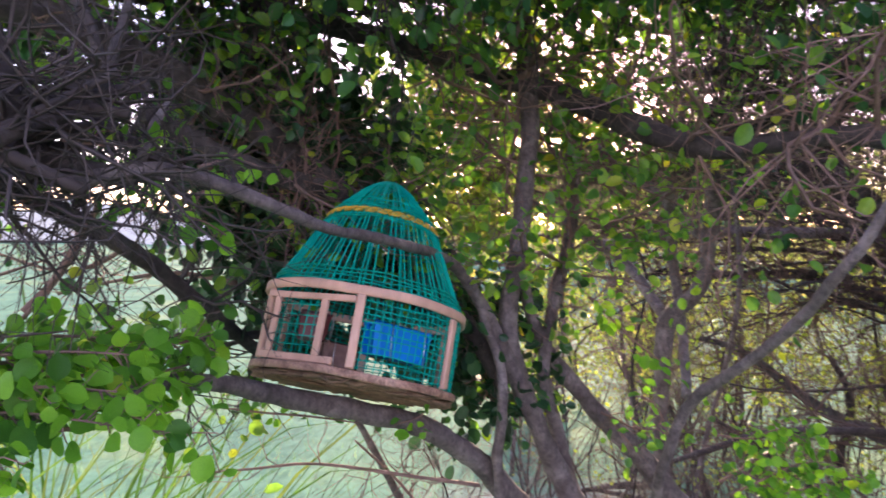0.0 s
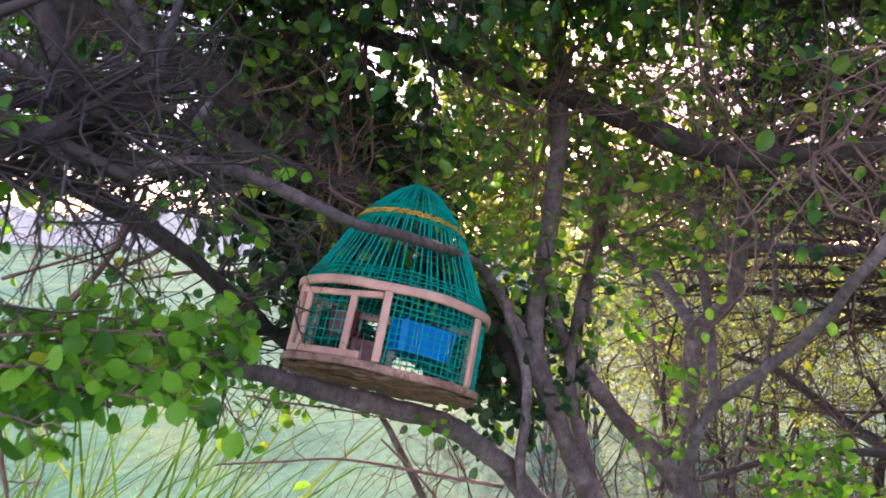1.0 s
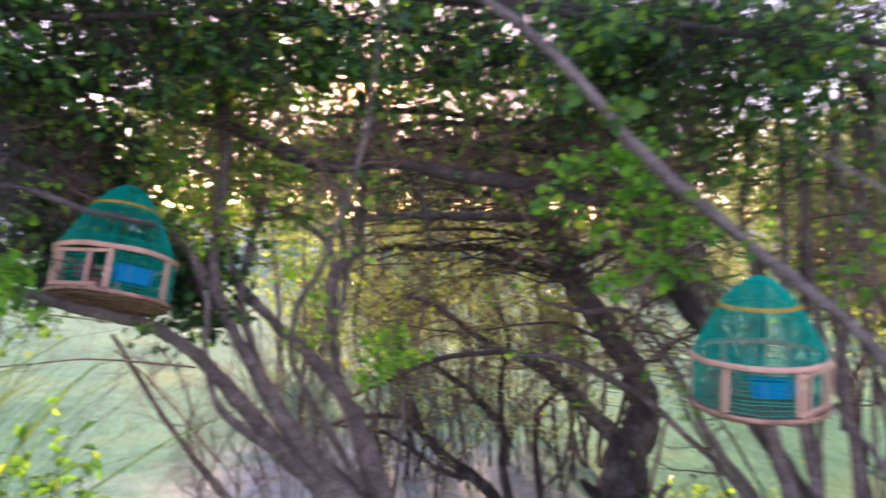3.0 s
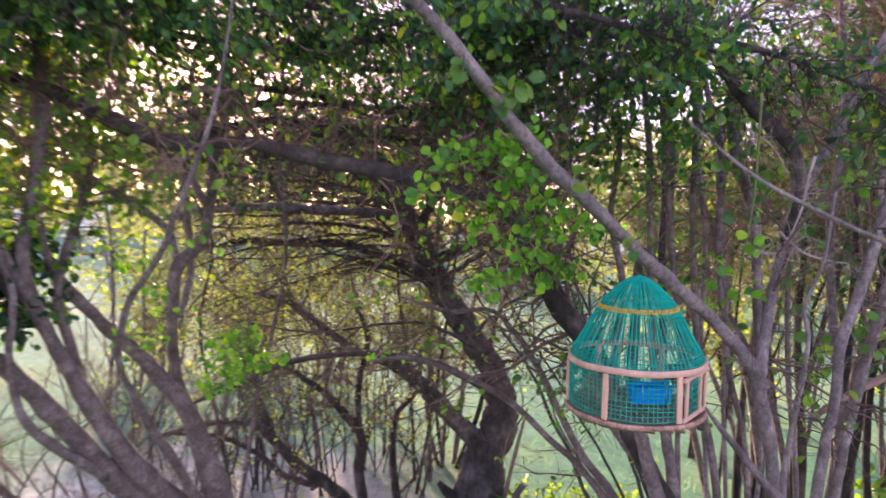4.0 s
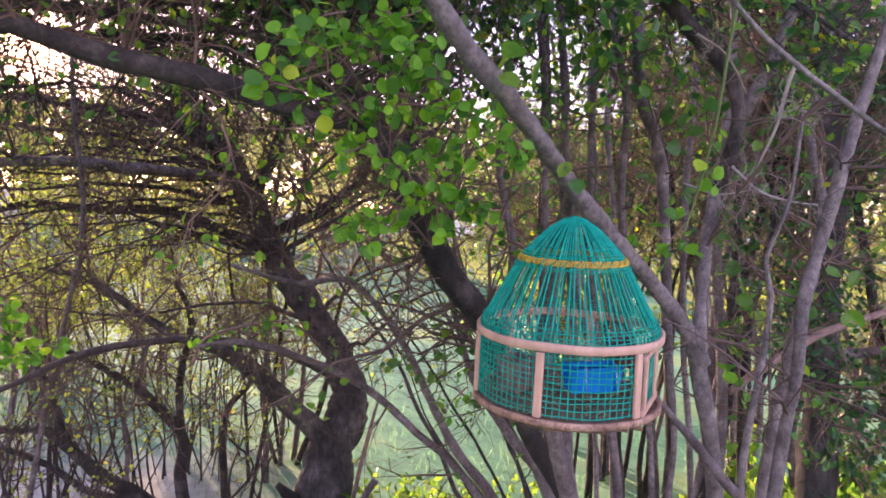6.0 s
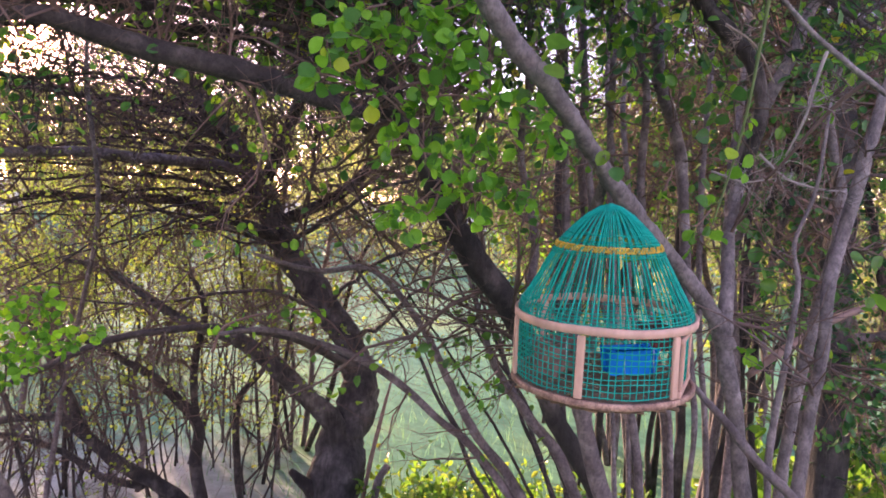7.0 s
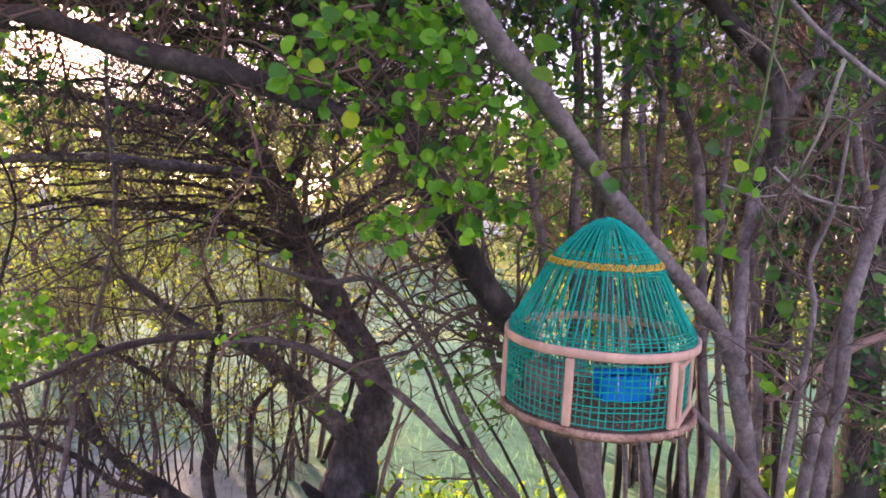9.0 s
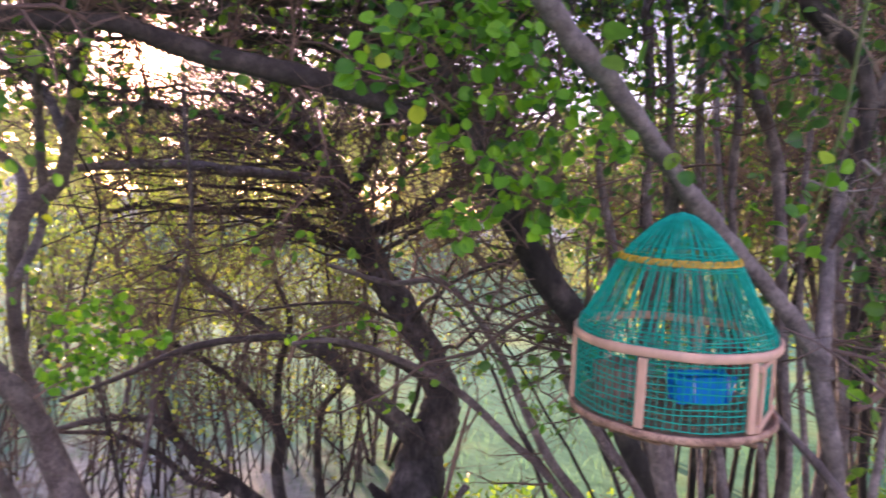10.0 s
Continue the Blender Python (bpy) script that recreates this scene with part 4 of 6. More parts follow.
# low dark forked tree further off
low = thing("low_tree", Matrix.Translation((2.038, 4.512, -1.115)), "low crooked tree with dark arching limbs", "tree")
L = {}
L["a"] = limb("trunk", [(2.107, 4.459, -1.229, 0.0826), (1.932, 4.602, -0.804, 0.0649), (1.762, 4.728, -0.618, 0.0531), (1.527, 4.895, -0.476, 0.0501), (1.291, 5.067, -0.274, 0.0383), (1.124, 5.186, -0.179, 0.0295), (0.795, 5.407, -0.231, 0.0266), (0.403, 5.664, -0.399, 0.0177)], BARK_DARK, low)
L["b"] = limb("limb", [(1.325, 5.042, -0.311, 0.0324), (1.219, 5.13, -0.02, 0.0266), (1.154, 5.186, 0.194, 0.0236), (0.975, 5.323, 0.479, 0.0147)], BARK_DARK, low)
L["c"] = limb("limb", [(1.663, 4.795, -0.625, 0.0295), (1.449, 5.062, -0.621, 0.0271), (1.222, 5.344, -0.491, 0.0246), (0.91, 5.561, -0.39, 0.0215), (0.533, 5.816, -0.418, 0.0123)], BARK_DARK, low)
L["d"] = limb("limb", [(2.073, 4.484, -1.192, 0.059), (1.963, 4.598, -0.483, 0.0443), (1.965, 4.614, -0.165, 0.0413), (1.744, 4.779, 0.098, 0.0354), (1.543, 4.924, 0.242, 0.0266), (1.275, 5.114, 0.382, 0.0177)], BARK_DARK, low)
L["e"] = limb("limb", [(1.966, 4.612, -0.205, 0.0295), (1.939, 4.654, 0.231, 0.0266), (1.995, 4.638, 0.634, 0.0236), (1.889, 4.725, 0.904, 0.0147)], BARK_DARK, low)
L["f"] = limb("limb", [(2.442, 4.831, -1.343, 0.0292), (2.368, 4.924, -0.56, 0.0292), (2.375, 4.943, -0.122, 0.026), (2.532, 4.852, 0.152, 0.0195), (2.542, 4.865, 0.503, 0.013)], BARK_DARK, low)
L["g"] = limb("limb", [(1.653, 4.918, -0.707, 0.0211), (1.676, 4.924, -0.3, 0.0181), (1.616, 4.988, 0.102, 0.015), (1.69, 4.96, 0.513, 0.009)], BARK, low)
tw, spots = Buf(), []
for key in L:
    twigs_along(tw, spots, L[key], 7, 0.7, rng, 2, 0.3, 1, 0.02, 3, 0.04)
mass("twig_mass", tw, TWIG_BROWN, low)
mass("foliage", leaf_buf(spots, 0.034, rng, 0.7), LEAF_LIT, low)
rooted(low)

# the many-stemmed tree that carries the level cage
stemmed = thing("many_stemmed_tree", Matrix.Translation((2.37, 0.66, 0.064)), "grey many-stemmed tree beside the hanging cage", "tree")
F = {}
F["trunk"] = limb("trunk", [(2.372, 0.655, -0.014, 0.0335), (2.299, 0.671, 0.473, 0.0255), (2.277, 0.697, 0.684, 0.0226), (2.259, 0.721, 0.894, 0.0218), (2.23, 0.751, 1.073, 0.0226), (2.277, 0.787, 1.221, 0.0186), (2.373, 0.852, 1.378, 0.0187), (2.443, 0.875, 1.565, 0.0203), (2.494, 0.851, 1.752, 0.0203), (2.56, 0.815, 1.908, 0.0179), (2.661, 0.816, 2.079, 0.0161), (2.791, 0.802, 2.329, 0.0118)], BARK_PALE, stemmed, sides=14)
F["limb"] = limb("limb", [(2.237, 0.745, 1.059, 0.0278), (2.179, 0.766, 1.164, 0.0226), (2.052, 0.786, 1.28, 0.0195), (1.844, 0.766, 1.413, 0.0228), (1.705, 0.731, 1.493, 0.0189), (1.556, 0.692, 1.582, 0.0197), (1.46, 0.676, 1.644, 0.0209), (1.381, 0.672, 1.699, 0.0213), (1.305, 0.667, 1.759, 0.0194), (1.2, 0.646, 1.835, 0.0173), (1.158, 0.623, 1.874, 0.0173), (0.966, 0.619, 2.044, 0.0152), (0.782, 0.611, 2.167, 0.0125), (0.622, 0.598, 2.298, 0.0092), (0.412, 0.597, 2.435, 0.0045)], BARK_PALE, stemmed, sides=20, per=10, crook=0.4, rough=0.2)
F["back"] = limb("limb", [(1.729, 0.75, 1.483, 0.0102), (1.786, 0.829, 1.422, 0.0149), (1.858, 0.92, 1.324, 0.0174), (1.926, 1.02, 1.102, 0.0202), (1.966, 1.017, 0.879, 0.0237), (2.024, 0.99, 0.687, 0.0255), (2.117, 0.912, 0.407, 0.0287), (2.267, 0.73, 0.056, 0.0373)], BARK, stemmed)
F["right"] = limb("limb", [(2.277, 0.548, 0.167, 0.0269), (2.249, 0.527, 0.549, 0.0201), (2.25, 0.535, 0.717, 0.0181), (2.269, 0.532, 0.885, 0.0161), (2.294, 0.524, 1.054, 0.0151), (2.307, 0.525, 1.223, 0.0161), (2.389, 0.539, 1.393, 0.0176), (2.421, 0.525, 1.539, 0.0176), (2.453, 0.512, 1.684, 0.0156), (2.508, 0.486, 1.889, 0.0125), (2.55, 0.468, 2.093, 0.0094)], BARK_PALE, stemmed, sides=12)
F["right2"] = limb("limb", [(2.538, 0.722, -0.033, 0.0279), (2.625, 0.804, 0.338, 0.0212), (2.649, 0.8, 0.55, 0.0186), (2.683, 0.793, 0.832, 0.0186), (2.734, 0.774, 1.116, 0.0199), (2.783, 0.753, 1.348, 0.0186), (2.848, 0.779, 1.528, 0.0163), (2.812, 0.816, 1.758, 0.0136), (2.902, 0.831, 2.026, 0.011), (2.927, 0.826, 2.248, 0.007)], BARK_PALE, stemmed)
F["v"] = limb("limb", [(2.431, 0.879, 1.497, 0.0201), (2.441, 0.825, 1.726, 0.0196), (2.417, 0.849, 1.871, 0.0229), (2.361, 0.891, 1.949, 0.0261), (2.291, 0.944, 2.041, 0.0261), (2.207, 1.009, 2.182, 0.0196)], BARK_DARK, stemmed)
F["pale"] = limb("limb", [(1.477, 0.273, 1.793, 0.0025), (1.597, 0.248, 1.71, 0.0039), (1.67, 0.22, 1.662, 0.0045), (1.746, 0.202, 1.628, 0.0046), (1.872, 0.175, 1.579, 0.0048), (2.105, 0.133, 1.503, 0.0073)], BARK_PALE, stemmed, sides=8)
F["lowtwig"] = limb("limb", [(1.903, 0.633, 1.045, 0.0039), (1.924, 0.591, 0.994, 0.0077), (1.945, 0.551, 0.951, 0.0101), (2, 0.496, 0.864, 0.0113), (2.075, 0.44, 0.776, 0.0125), (2.222, 0.427, 0.601, 0.0158), (2.289, 0.54, 0.167, 0.0201)], BARK, stemmed, sides=8)
F["palestem"] = limb("limb", [(2.189, 0.56, 0.406, 0.0126), (2.143, 0.548, 0.731, 0.0095), (2.148, 0.553, 0.866, 0.0095), (2.169, 0.548, 1.044, 0.0081), (2.195, 0.542, 1.249, 0.0068), (2.186, 0.554, 1.356, 0.0054), (2.228, 0.533, 1.495, 0.0047), (2.251, 0.529, 1.7, 0.0041)], BARK_PALE, stemmed, sides=8)
F["mid1"] = limb("limb", [(2.717, 1.198, -0.179, 0.0168), (2.709, 1.238, 0.442, 0.0112), (2.695, 1.262, 0.71, 0.0112), (2.636, 1.32, 1.037, 0.0131), (2.598, 1.372, 1.51, 0.0149), (2.606, 1.387, 1.883, 0.0149), (2.557, 1.435, 2.149, 0.0131), (2.516, 1.476, 2.394, 0.0094)], BARK, stemmed, sides=8)
F["mid2"] = limb("limb", [(2.581, 1.055, -0.059, 0.0155), (2.588, 1.079, 0.458, 0.0103), (2.603, 1.083, 0.727, 0.0103), (2.662, 1.182, 1.057, 0.0161), (2.722, 1.292, 1.581, 0.0224), (2.686, 1.326, 1.765, 0.0242), (2.648, 1.361, 1.928, 0.0242), (2.631, 1.387, 2.195, 0.0224), (2.635, 1.398, 2.444, 0.0168)], BARK, stemmed, sides=8)
F["thin1"] = limb("limb", [(2.874, 1.562, -0.428, 0.0129), (2.843, 1.628, 0.406, 0.0108), (2.809, 1.683, 0.977, 0.0129), (2.821, 1.705, 1.527, 0.0129), (2.791, 1.749, 1.955, 0.0129), (2.801, 1.773, 2.505, 0.0086)], BARK_PALE, stemmed, sides=8)
F["thin2"] = limb("limb", [(2.663, 1.469, -0.313, 0.014), (2.607, 1.55, 0.463, 0.0121), (2.608, 1.579, 0.998, 0.014), (2.561, 1.643, 1.574, 0.0161), (2.56, 1.665, 1.976, 0.0161), (2.521, 1.716, 2.419, 0.0101)], BARK, stemmed, sides=8)
F["thin3"] = limb("limb", [(3.17, 1.361, -0.406, 0.0129), (3.169, 1.408, 0.43, 0.0129), (3.132, 1.465, 1, 0.0129), (3.13, 1.5, 1.621, 0.0129), (3.153, 1.509, 2.053, 0.0129), (3.128, 1.552, 2.529, 0.0086)], BARK, stemmed, sides=8)
F["thin4"] = limb("limb", [(3.028, 1.927, -0.677, 0.0195), (2.942, 2.053, 0.535, 0.0171), (2.91, 2.119, 1.345, 0.022), (2.918, 2.146, 1.941, 0.022), (2.898, 2.181, 2.318, 0.022), (2.901, 2.197, 2.643, 0.0147)], BARK_DIM, stemmed, sides=8)
F["thin5"] = limb("limb", [(3.092, 1.649, -0.542, 0.0115), (3.043, 1.745, 0.601, 0.0115), (3.041, 1.789, 1.365, 0.0115), (3, 1.848, 1.922, 0.0138), (3.033, 1.845, 2.282, 0.0115), (3.005, 1.881, 2.585, 0.0069)], BARK_PALE, stemmed, sides=8)
F["twig_r"] = limb("limb", [(2.84, 1.051, 0.871, 0.012), (2.953, 0.98, 0.974, 0.0159), (3.201, 0.938, 1.078, 0.0145), (3.515, 0.851, 1.169, 0.0129)], TWIG, stemmed, sides=8)
rng = random.Random(31)
tw, spots = Buf(), []
for key, n, ln, st, lf in (("trunk", 14, 0.4, 0.4, 0.05), ("right", 12, 0.36, 0.35, 0.04), ("right2", 12, 0.36, 0.3, 0.06), ("v", 10, 0.4, 0.2, 0.14), ("mid1", 12, 0.4, 0.3, 0.08), ("mid2", 12, 0.4, 0.3, 0.08), ("palestem", 6, 0.2, 0.4, 0.0), ("limb", 4, 0.12, 0.2, 0.2)):
    twigs_along(tw, spots, F[key], n, ln, rng, 1, st, 1, lf)
mass("twig_mass", tw, TWIG_BROWN, stemmed)
mass("foliage", leaf_buf(spots, 0.05, rng, 0.78, fine=True), LEAF, stemmed)
rooted(stemmed)

# thick grey trunk standing behind
grey = thing("grey_tree", Matrix.Translation((3.919, 1.215, -0.415)), "straight grey trunk standing in low herbs", "tree")
G = {}
G["trunk"] = limb("trunk", [(3.92, 1.213, -0.441, 0.1105), (3.911, 1.25, 0.11, 0.0868), (3.908, 1.273, 0.504, 0.0815), (3.915, 1.29, 0.898, 0.0789), (3.932, 1.301, 1.294, 0.071), (3.955, 1.307, 1.689, 0.0579), (3.934, 1.343, 2.082, 0.0473), (3.942, 1.368, 2.634, 0.0316)], BARK_OLD, grey, sides=14)
G["a"] = limb("limb", [(3.925, 1.27, 0.662, 0.0289), (4.035, 1.195, 0.652, 0.0289), (4.23, 1.064, 0.685, 0.0237), (4.531, 0.868, 0.838, 0.0158)], BARK_DARK, grey)
G["b"] = limb("limb", [(3.93, 1.28, 0.905, 0.0263), (4.11, 1.159, 0.934, 0.0237), (4.353, 0.999, 1.009, 0.021), (4.609, 0.836, 1.212, 0.0132)], BARK, grey)
tw, spots = Buf(), []
for key in G:
    twigs_along(tw, spots, G[key], 14, 0.7, rng, 2, 0.25, 1, 0.5)
mass("twig_mass", tw, TWIG, grey)
mass("foliage", leaf_buf(spots, 0.04, rng, 0.7), LEAF_DARK, grey)
rooted(grey)

# leaning tree with the dark bough behind the cage
leaning = thing("leaning_tree", Matrix.Translation((2.619, 1.252, -0.393)), "leaning dark-limbed tree with thin upright stems", "tree")
D = {}
D["bough"] = limb("bough", [(2.639, 1.233, -0.495, 0.0497), (2.493, 1.25, 0.208, 0.0379), (2.33, 1.255, 0.477, 0.0325), (2.196, 1.297, 0.675, 0.0318), (2.111, 1.302, 0.833, 0.033), (1.982, 1.343, 1.079, 0.0395), (1.874, 1.363, 1.211, 0.0438), (1.77, 1.381, 1.346, 0.0411), (1.653, 1.412, 1.557, 0.0318), (1.555, 1.427, 1.726, 0.0245), (1.46, 1.438, 1.855, 0.0159), (1.404, 1.485, 2.011, 0.0112)], BARK_DARK, leaning, sides=12)
D["low1"] = limb("limb", [(2.705, 1.428, -0.533, 0.03), (2.606, 1.766, -0.018, 0.025), (2.546, 1.939, 0.174, 0.021), (2.398, 2.051, 0.385, 0.018), (2.272, 2.143, 0.5, 0.0165), (2.125, 2.251, 0.649, 0.0165), (1.895, 2.354, 0.779, 0.015), (1.634, 2.475, 0.855, 0.012), (1.456, 2.595, 0.83, 0.0096)], BARK, leaning)
D["low2"] = limb("limb", [(2.653, 1.668, -0.13, 0.0306), (2.544, 1.944, 0.248, 0.0247), (2.387, 2.002, 0.451, 0.0194), (2.252, 2.047, 0.697, 0.0167), (2.147, 2.131, 0.928, 0.0143), (1.983, 2.253, 1.131, 0.012), (1.786, 2.387, 1.117, 0.012), (1.566, 2.539, 1.172, 0.0072)], BARK, leaning, sides=8)
D["up"] = limb("limb", [(1.799, 1.421, 1.328, 0.0228), (1.97, 1.802, 1.567, 0.0207), (1.946, 2.072, 1.774, 0.0201), (1.882, 2.37, 2.007, 0.0191), (1.777, 2.697, 2.24, 0.0153), (1.593, 2.955, 2.462, 0.0105)], BARK, leaning, sides=8)
D["up2"] = limb("limb", [(1.97, 1.8, 1.547, 0.0166), (2.056, 1.999, 1.805, 0.0179), (2.079, 2.24, 2.07, 0.0167), (2.082, 2.376, 2.386, 0.0124)], BARK_DARK, leaning, sides=8)
D["s1"] = limb("limb", [(2.715, 1.44, -0.198, 0.0286), (2.535, 1.595, 0.391, 0.0232), (2.419, 1.685, 0.583, 0.0214), (2.303, 1.774, 0.775, 0.0161), (2.243, 1.826, 0.971, 0.0125), (2.18, 1.885, 1.279, 0.0107), (2.192, 1.892, 1.547, 0.009), (2.222, 1.887, 1.817, 0.0071)], BARK, leaning, sides=8)
D["s2"] = limb("limb", [(2.494, 1.348, -0.195, 0.0296), (2.47, 1.399, 0.424, 0.0242), (2.439, 1.434, 0.67, 0.0229), (2.387, 1.488, 1.018, 0.0175), (2.365, 1.533, 1.555, 0.0148), (2.356, 1.558, 1.906, 0.0148), (2.336, 1.586, 2.174, 0.0135), (2.327, 1.607, 2.422, 0.0108)], BARK, leaning, sides=10)
D["s3"] = limb("limb", [(2.614, 1.267, -0.186, 0.0229), (2.614, 1.298, 0.373, 0.0189), (2.574, 1.346, 0.742, 0.0162), (2.478, 1.433, 1.149, 0.0122), (2.437, 1.484, 1.56, 0.0135), (2.419, 1.511, 1.828, 0.0148), (2.401, 1.542, 2.179, 0.0135), (2.378, 1.572, 2.425, 0.0094)], BARK, leaning, sides=10)
D["s4"] = limb("limb", [(2.617, 1.436, 0.716, 0.0151), (2.578, 1.51, 1.573, 0.0129), (2.576, 1.54, 2.089, 0.0129), (2.539, 1.582, 2.409, 0.0086)], BARK_PALE, leaning, sides=8)
D["s5"] = limb("limb", [(2.112, 1.301, 0.815, 0.0165), (2.192, 1.5, 1.022, 0.0159), (2.277, 1.578, 1.3, 0.0166), (2.226, 1.631, 1.628, 0.0145), (2.253, 1.629, 1.919, 0.0124), (2.227, 1.667, 2.29, 0.0083)], BARK, leaning, sides=8)
rng = random.Random(43)
for k in range(6):
    u = rng.random()
    foot = Vector((2.66 + rng.uniform(-0.15, 0.35), 1.65 + rng.uniform(-0.3, 0.4), -0.5))
    tip = Vector((2.0 + 0.6 * u + rng.uniform(-0.15, 0.15), 2.55 - 0.45 * u + rng.uniform(-0.3, 0.3), 1.35 + 0.6 * u + rng.uniform(-0.4, 0.3)))
    bow = Vector((rng.uniform(-0.1, 0.1), rng.uniform(-0.1, 0.1), rng.uniform(0.0, 0.3)))
    thick = rng.uniform(0.007, 0.015)
    D["t" + str(k)] = limb("thin_stem", [(*(foot.lerp(tip, f) + bow * math.sin(3.14 * f) + rand_dir(rng) * 0.05), thick * (1 - 0.7 * f)) for f in (0, 0.2, 0.4, 0.6, 0.8, 1)], BARK_DIM if k % 3 else BARK_DARK, leaning, sides=6, crook=1.5)
rng = random.Random(41)
tw, spots = Buf(), []
for key, n, ln, st, lf in (("bough", 46, 0.6, 0.35, 0.12), ("up", 54, 0.65, 0.1, 0.08), ("up2", 44, 0.65, 0.1, 0.1), ("low1", 9, 0.45, 0.3, 0.05), ("low2", 9, 0.45, 0.3, 0.05), ("s1", 11, 0.45, 0.3, 0.1), ("s2", 12, 0.45, 0.4, 0.16), ("s3", 12, 0.45, 0.4, 0.16), ("s4", 10, 0.4, 0.2, 0.16), ("s5", 16, 0.45, 0.2, 0.16)):
    twigs_along(tw, spots, D[key], int(0.9 * n), ln, rng, 2, st, 1, lf, 2)
for k in range(6):
    twigs_along(tw, spots, D["t" + str(k)], 4, 0.4, rng, 1, 0.2, 1, 0.1, 3, 0.02)
mass("twig_mass", tw, TWIG_BROWN, leaning)
mass("foliage", leaf_buf(spots, 0.036, rng, 0.7), LEAF, leaning)
rooted(leaning)


# ---- thicket behind ----
def build_shrub(x, y, height, stems, spread, leafy, mat, seed, label, size=0.045, ntw=34, tl=0.8, first=0.2, gen=1, wood=None, thin=1.0):
    r = random.Random(seed)
    z = ground_z(x, y)
    ob = thing("thicket_shrub", Matrix.Translation((x, y, z)), label, "shrub", "thicket")
    tws, sp = Buf(), []
    for _ in range(stems):
        a = r.uniform(0, 2 * math.pi)
        ctrl = []
        reach = spread * r.uniform(0.4, 1.1)
        h = height * r.uniform(0.7, 1.1)
        r0 = thin * r.uniform(0.014, 0.038)
        for k in range(6):
            u = k / 5
            ctrl.append((x + (0.12 + reach * u ** 1.4) * math.cos(a) + r.gauss(0, 0.07), y + (0.12 + reach * u ** 1.4) * math.sin(a) + r.gauss(0, 0.07), z - 0.05 + h * (1.35 * u - 0.35 * u * u), r0 * (1 - 0.75 * u)))
        line = limb("stem", ctrl, BARK_DIM if wood else BARK if r.random() < 0.6 else BARK_DARK, ob, sides=7, per=5)
        twigs_along(tws, sp, line, ntw, tl, r, gen, first, 1, leafy, 4, 0.0)
    mass("twig_mass", tws, wood or TWIG, ob)
    if sp:
        mass("foliage", leaf_buf(sp, size, r, 0.7), mat, ob)
    rooted(ob)


DRY = "thicket shrub of bare grey twigs, sunlight put into its sparse leaves' colour"
GRN = "leafy thicket shrub with thin crooked stems"
for k, (x, y, h, st, sp, lf, mt, lb) in enumerate((
        (3.3, 5.9, 2.9, 5, 0.9, 0.12, LEAF_LIT, DRY),
        (1.3, 7.6, 2.6, 3, 1.3, 0.15, LEAF_LIT, DRY), (6.3, 5.6, 3.8, 6, 1.2, 0.3, LEAF, GRN), (5.8, 4.3, 4.2, 6, 1.2, 0.25, LEAF, GRN), (5.0, 3.2, 4.2, 6, 1.0, 0.2, LEAF_BACK, GRN),
        (4.2, 2.2, 4.0, 6, 0.8, 0.16, LEAF_DARK, GRN), (5.6, 1.9, 4.0, 6, 1.1, 0.3, LEAF_DARK, GRN), (4.6, 0.9, 4.0, 6, 1.0, 0.25, LEAF_DARK, GRN), (6.6, 3.2, 4.6, 6, 1.3, 0.6, LEAF_LIT, GRN))):
    build_shrub(x, y, h, st, sp, lf, mt, 100 + k, lb, 0.042, 40 if x > 4 else 30, 0.75, 0.55 if x > 4 else 0.3)
FAR = "yellow-green shrub at the meadow's edge, sunlight put into its leaf colour"
for k, (x, y, h, st, sp) in enumerate(((0.2, 11.5, 2.4, 5, 1.5), (2.0, 12.4, 2.4, 5, 1.5), (8.6, 7.4, 4.2, 5, 1.9), (9.2, 4.8, 4.4, 5, 1.9), (9.0, 2.4, 4.4, 5, 1.9))):
    build_shrub(x, y, h, st, sp, 0.7, LEAF_LIT, 140 + k, FAR, 0.07, 12 if x < 4 else 26, 0.8, 0.12)


SCRUB = "brown twiggy scrub with olive leaves, sunlight put into their colour"
for k, (x, y, h, st, sp) in enumerate(((0.5, 10.2, 2.9, 5, 1.3), (1.7, 10.8, 3.0, 6, 1.4), (2.9, 10.2, 2.7, 5, 1.1))):
    build_shrub(x, y, h, st, sp, 0.65, LEAF_LIT, 150 + k, SCRUB, 0.05, 9, 0.7, 0.15)


BRUSH = "low tangled brush of bare grey-brown thorny twigs"
for k, (x, y, h, st, sp) in enumerate(((0.9, 5.6, 1.7, 9, 0.7), (1.6, 5.9, 1.7, 9, 0.7), (0.2, 6.2, 1.6, 10, 0.8), (2.3, 6.0, 1.6, 9, 0.6), (2.5, 4.9, 1.4, 6, 0.45), (1.3, 4.7, 1.3, 7, 0.5))):
    build_shrub(x, y, h, st, sp, 0.08, LEAF_LIT, 180 + k, BRUSH, 0.03, 5, 0.4, 0.2, 1, TWIG_BROWN, 0.33)

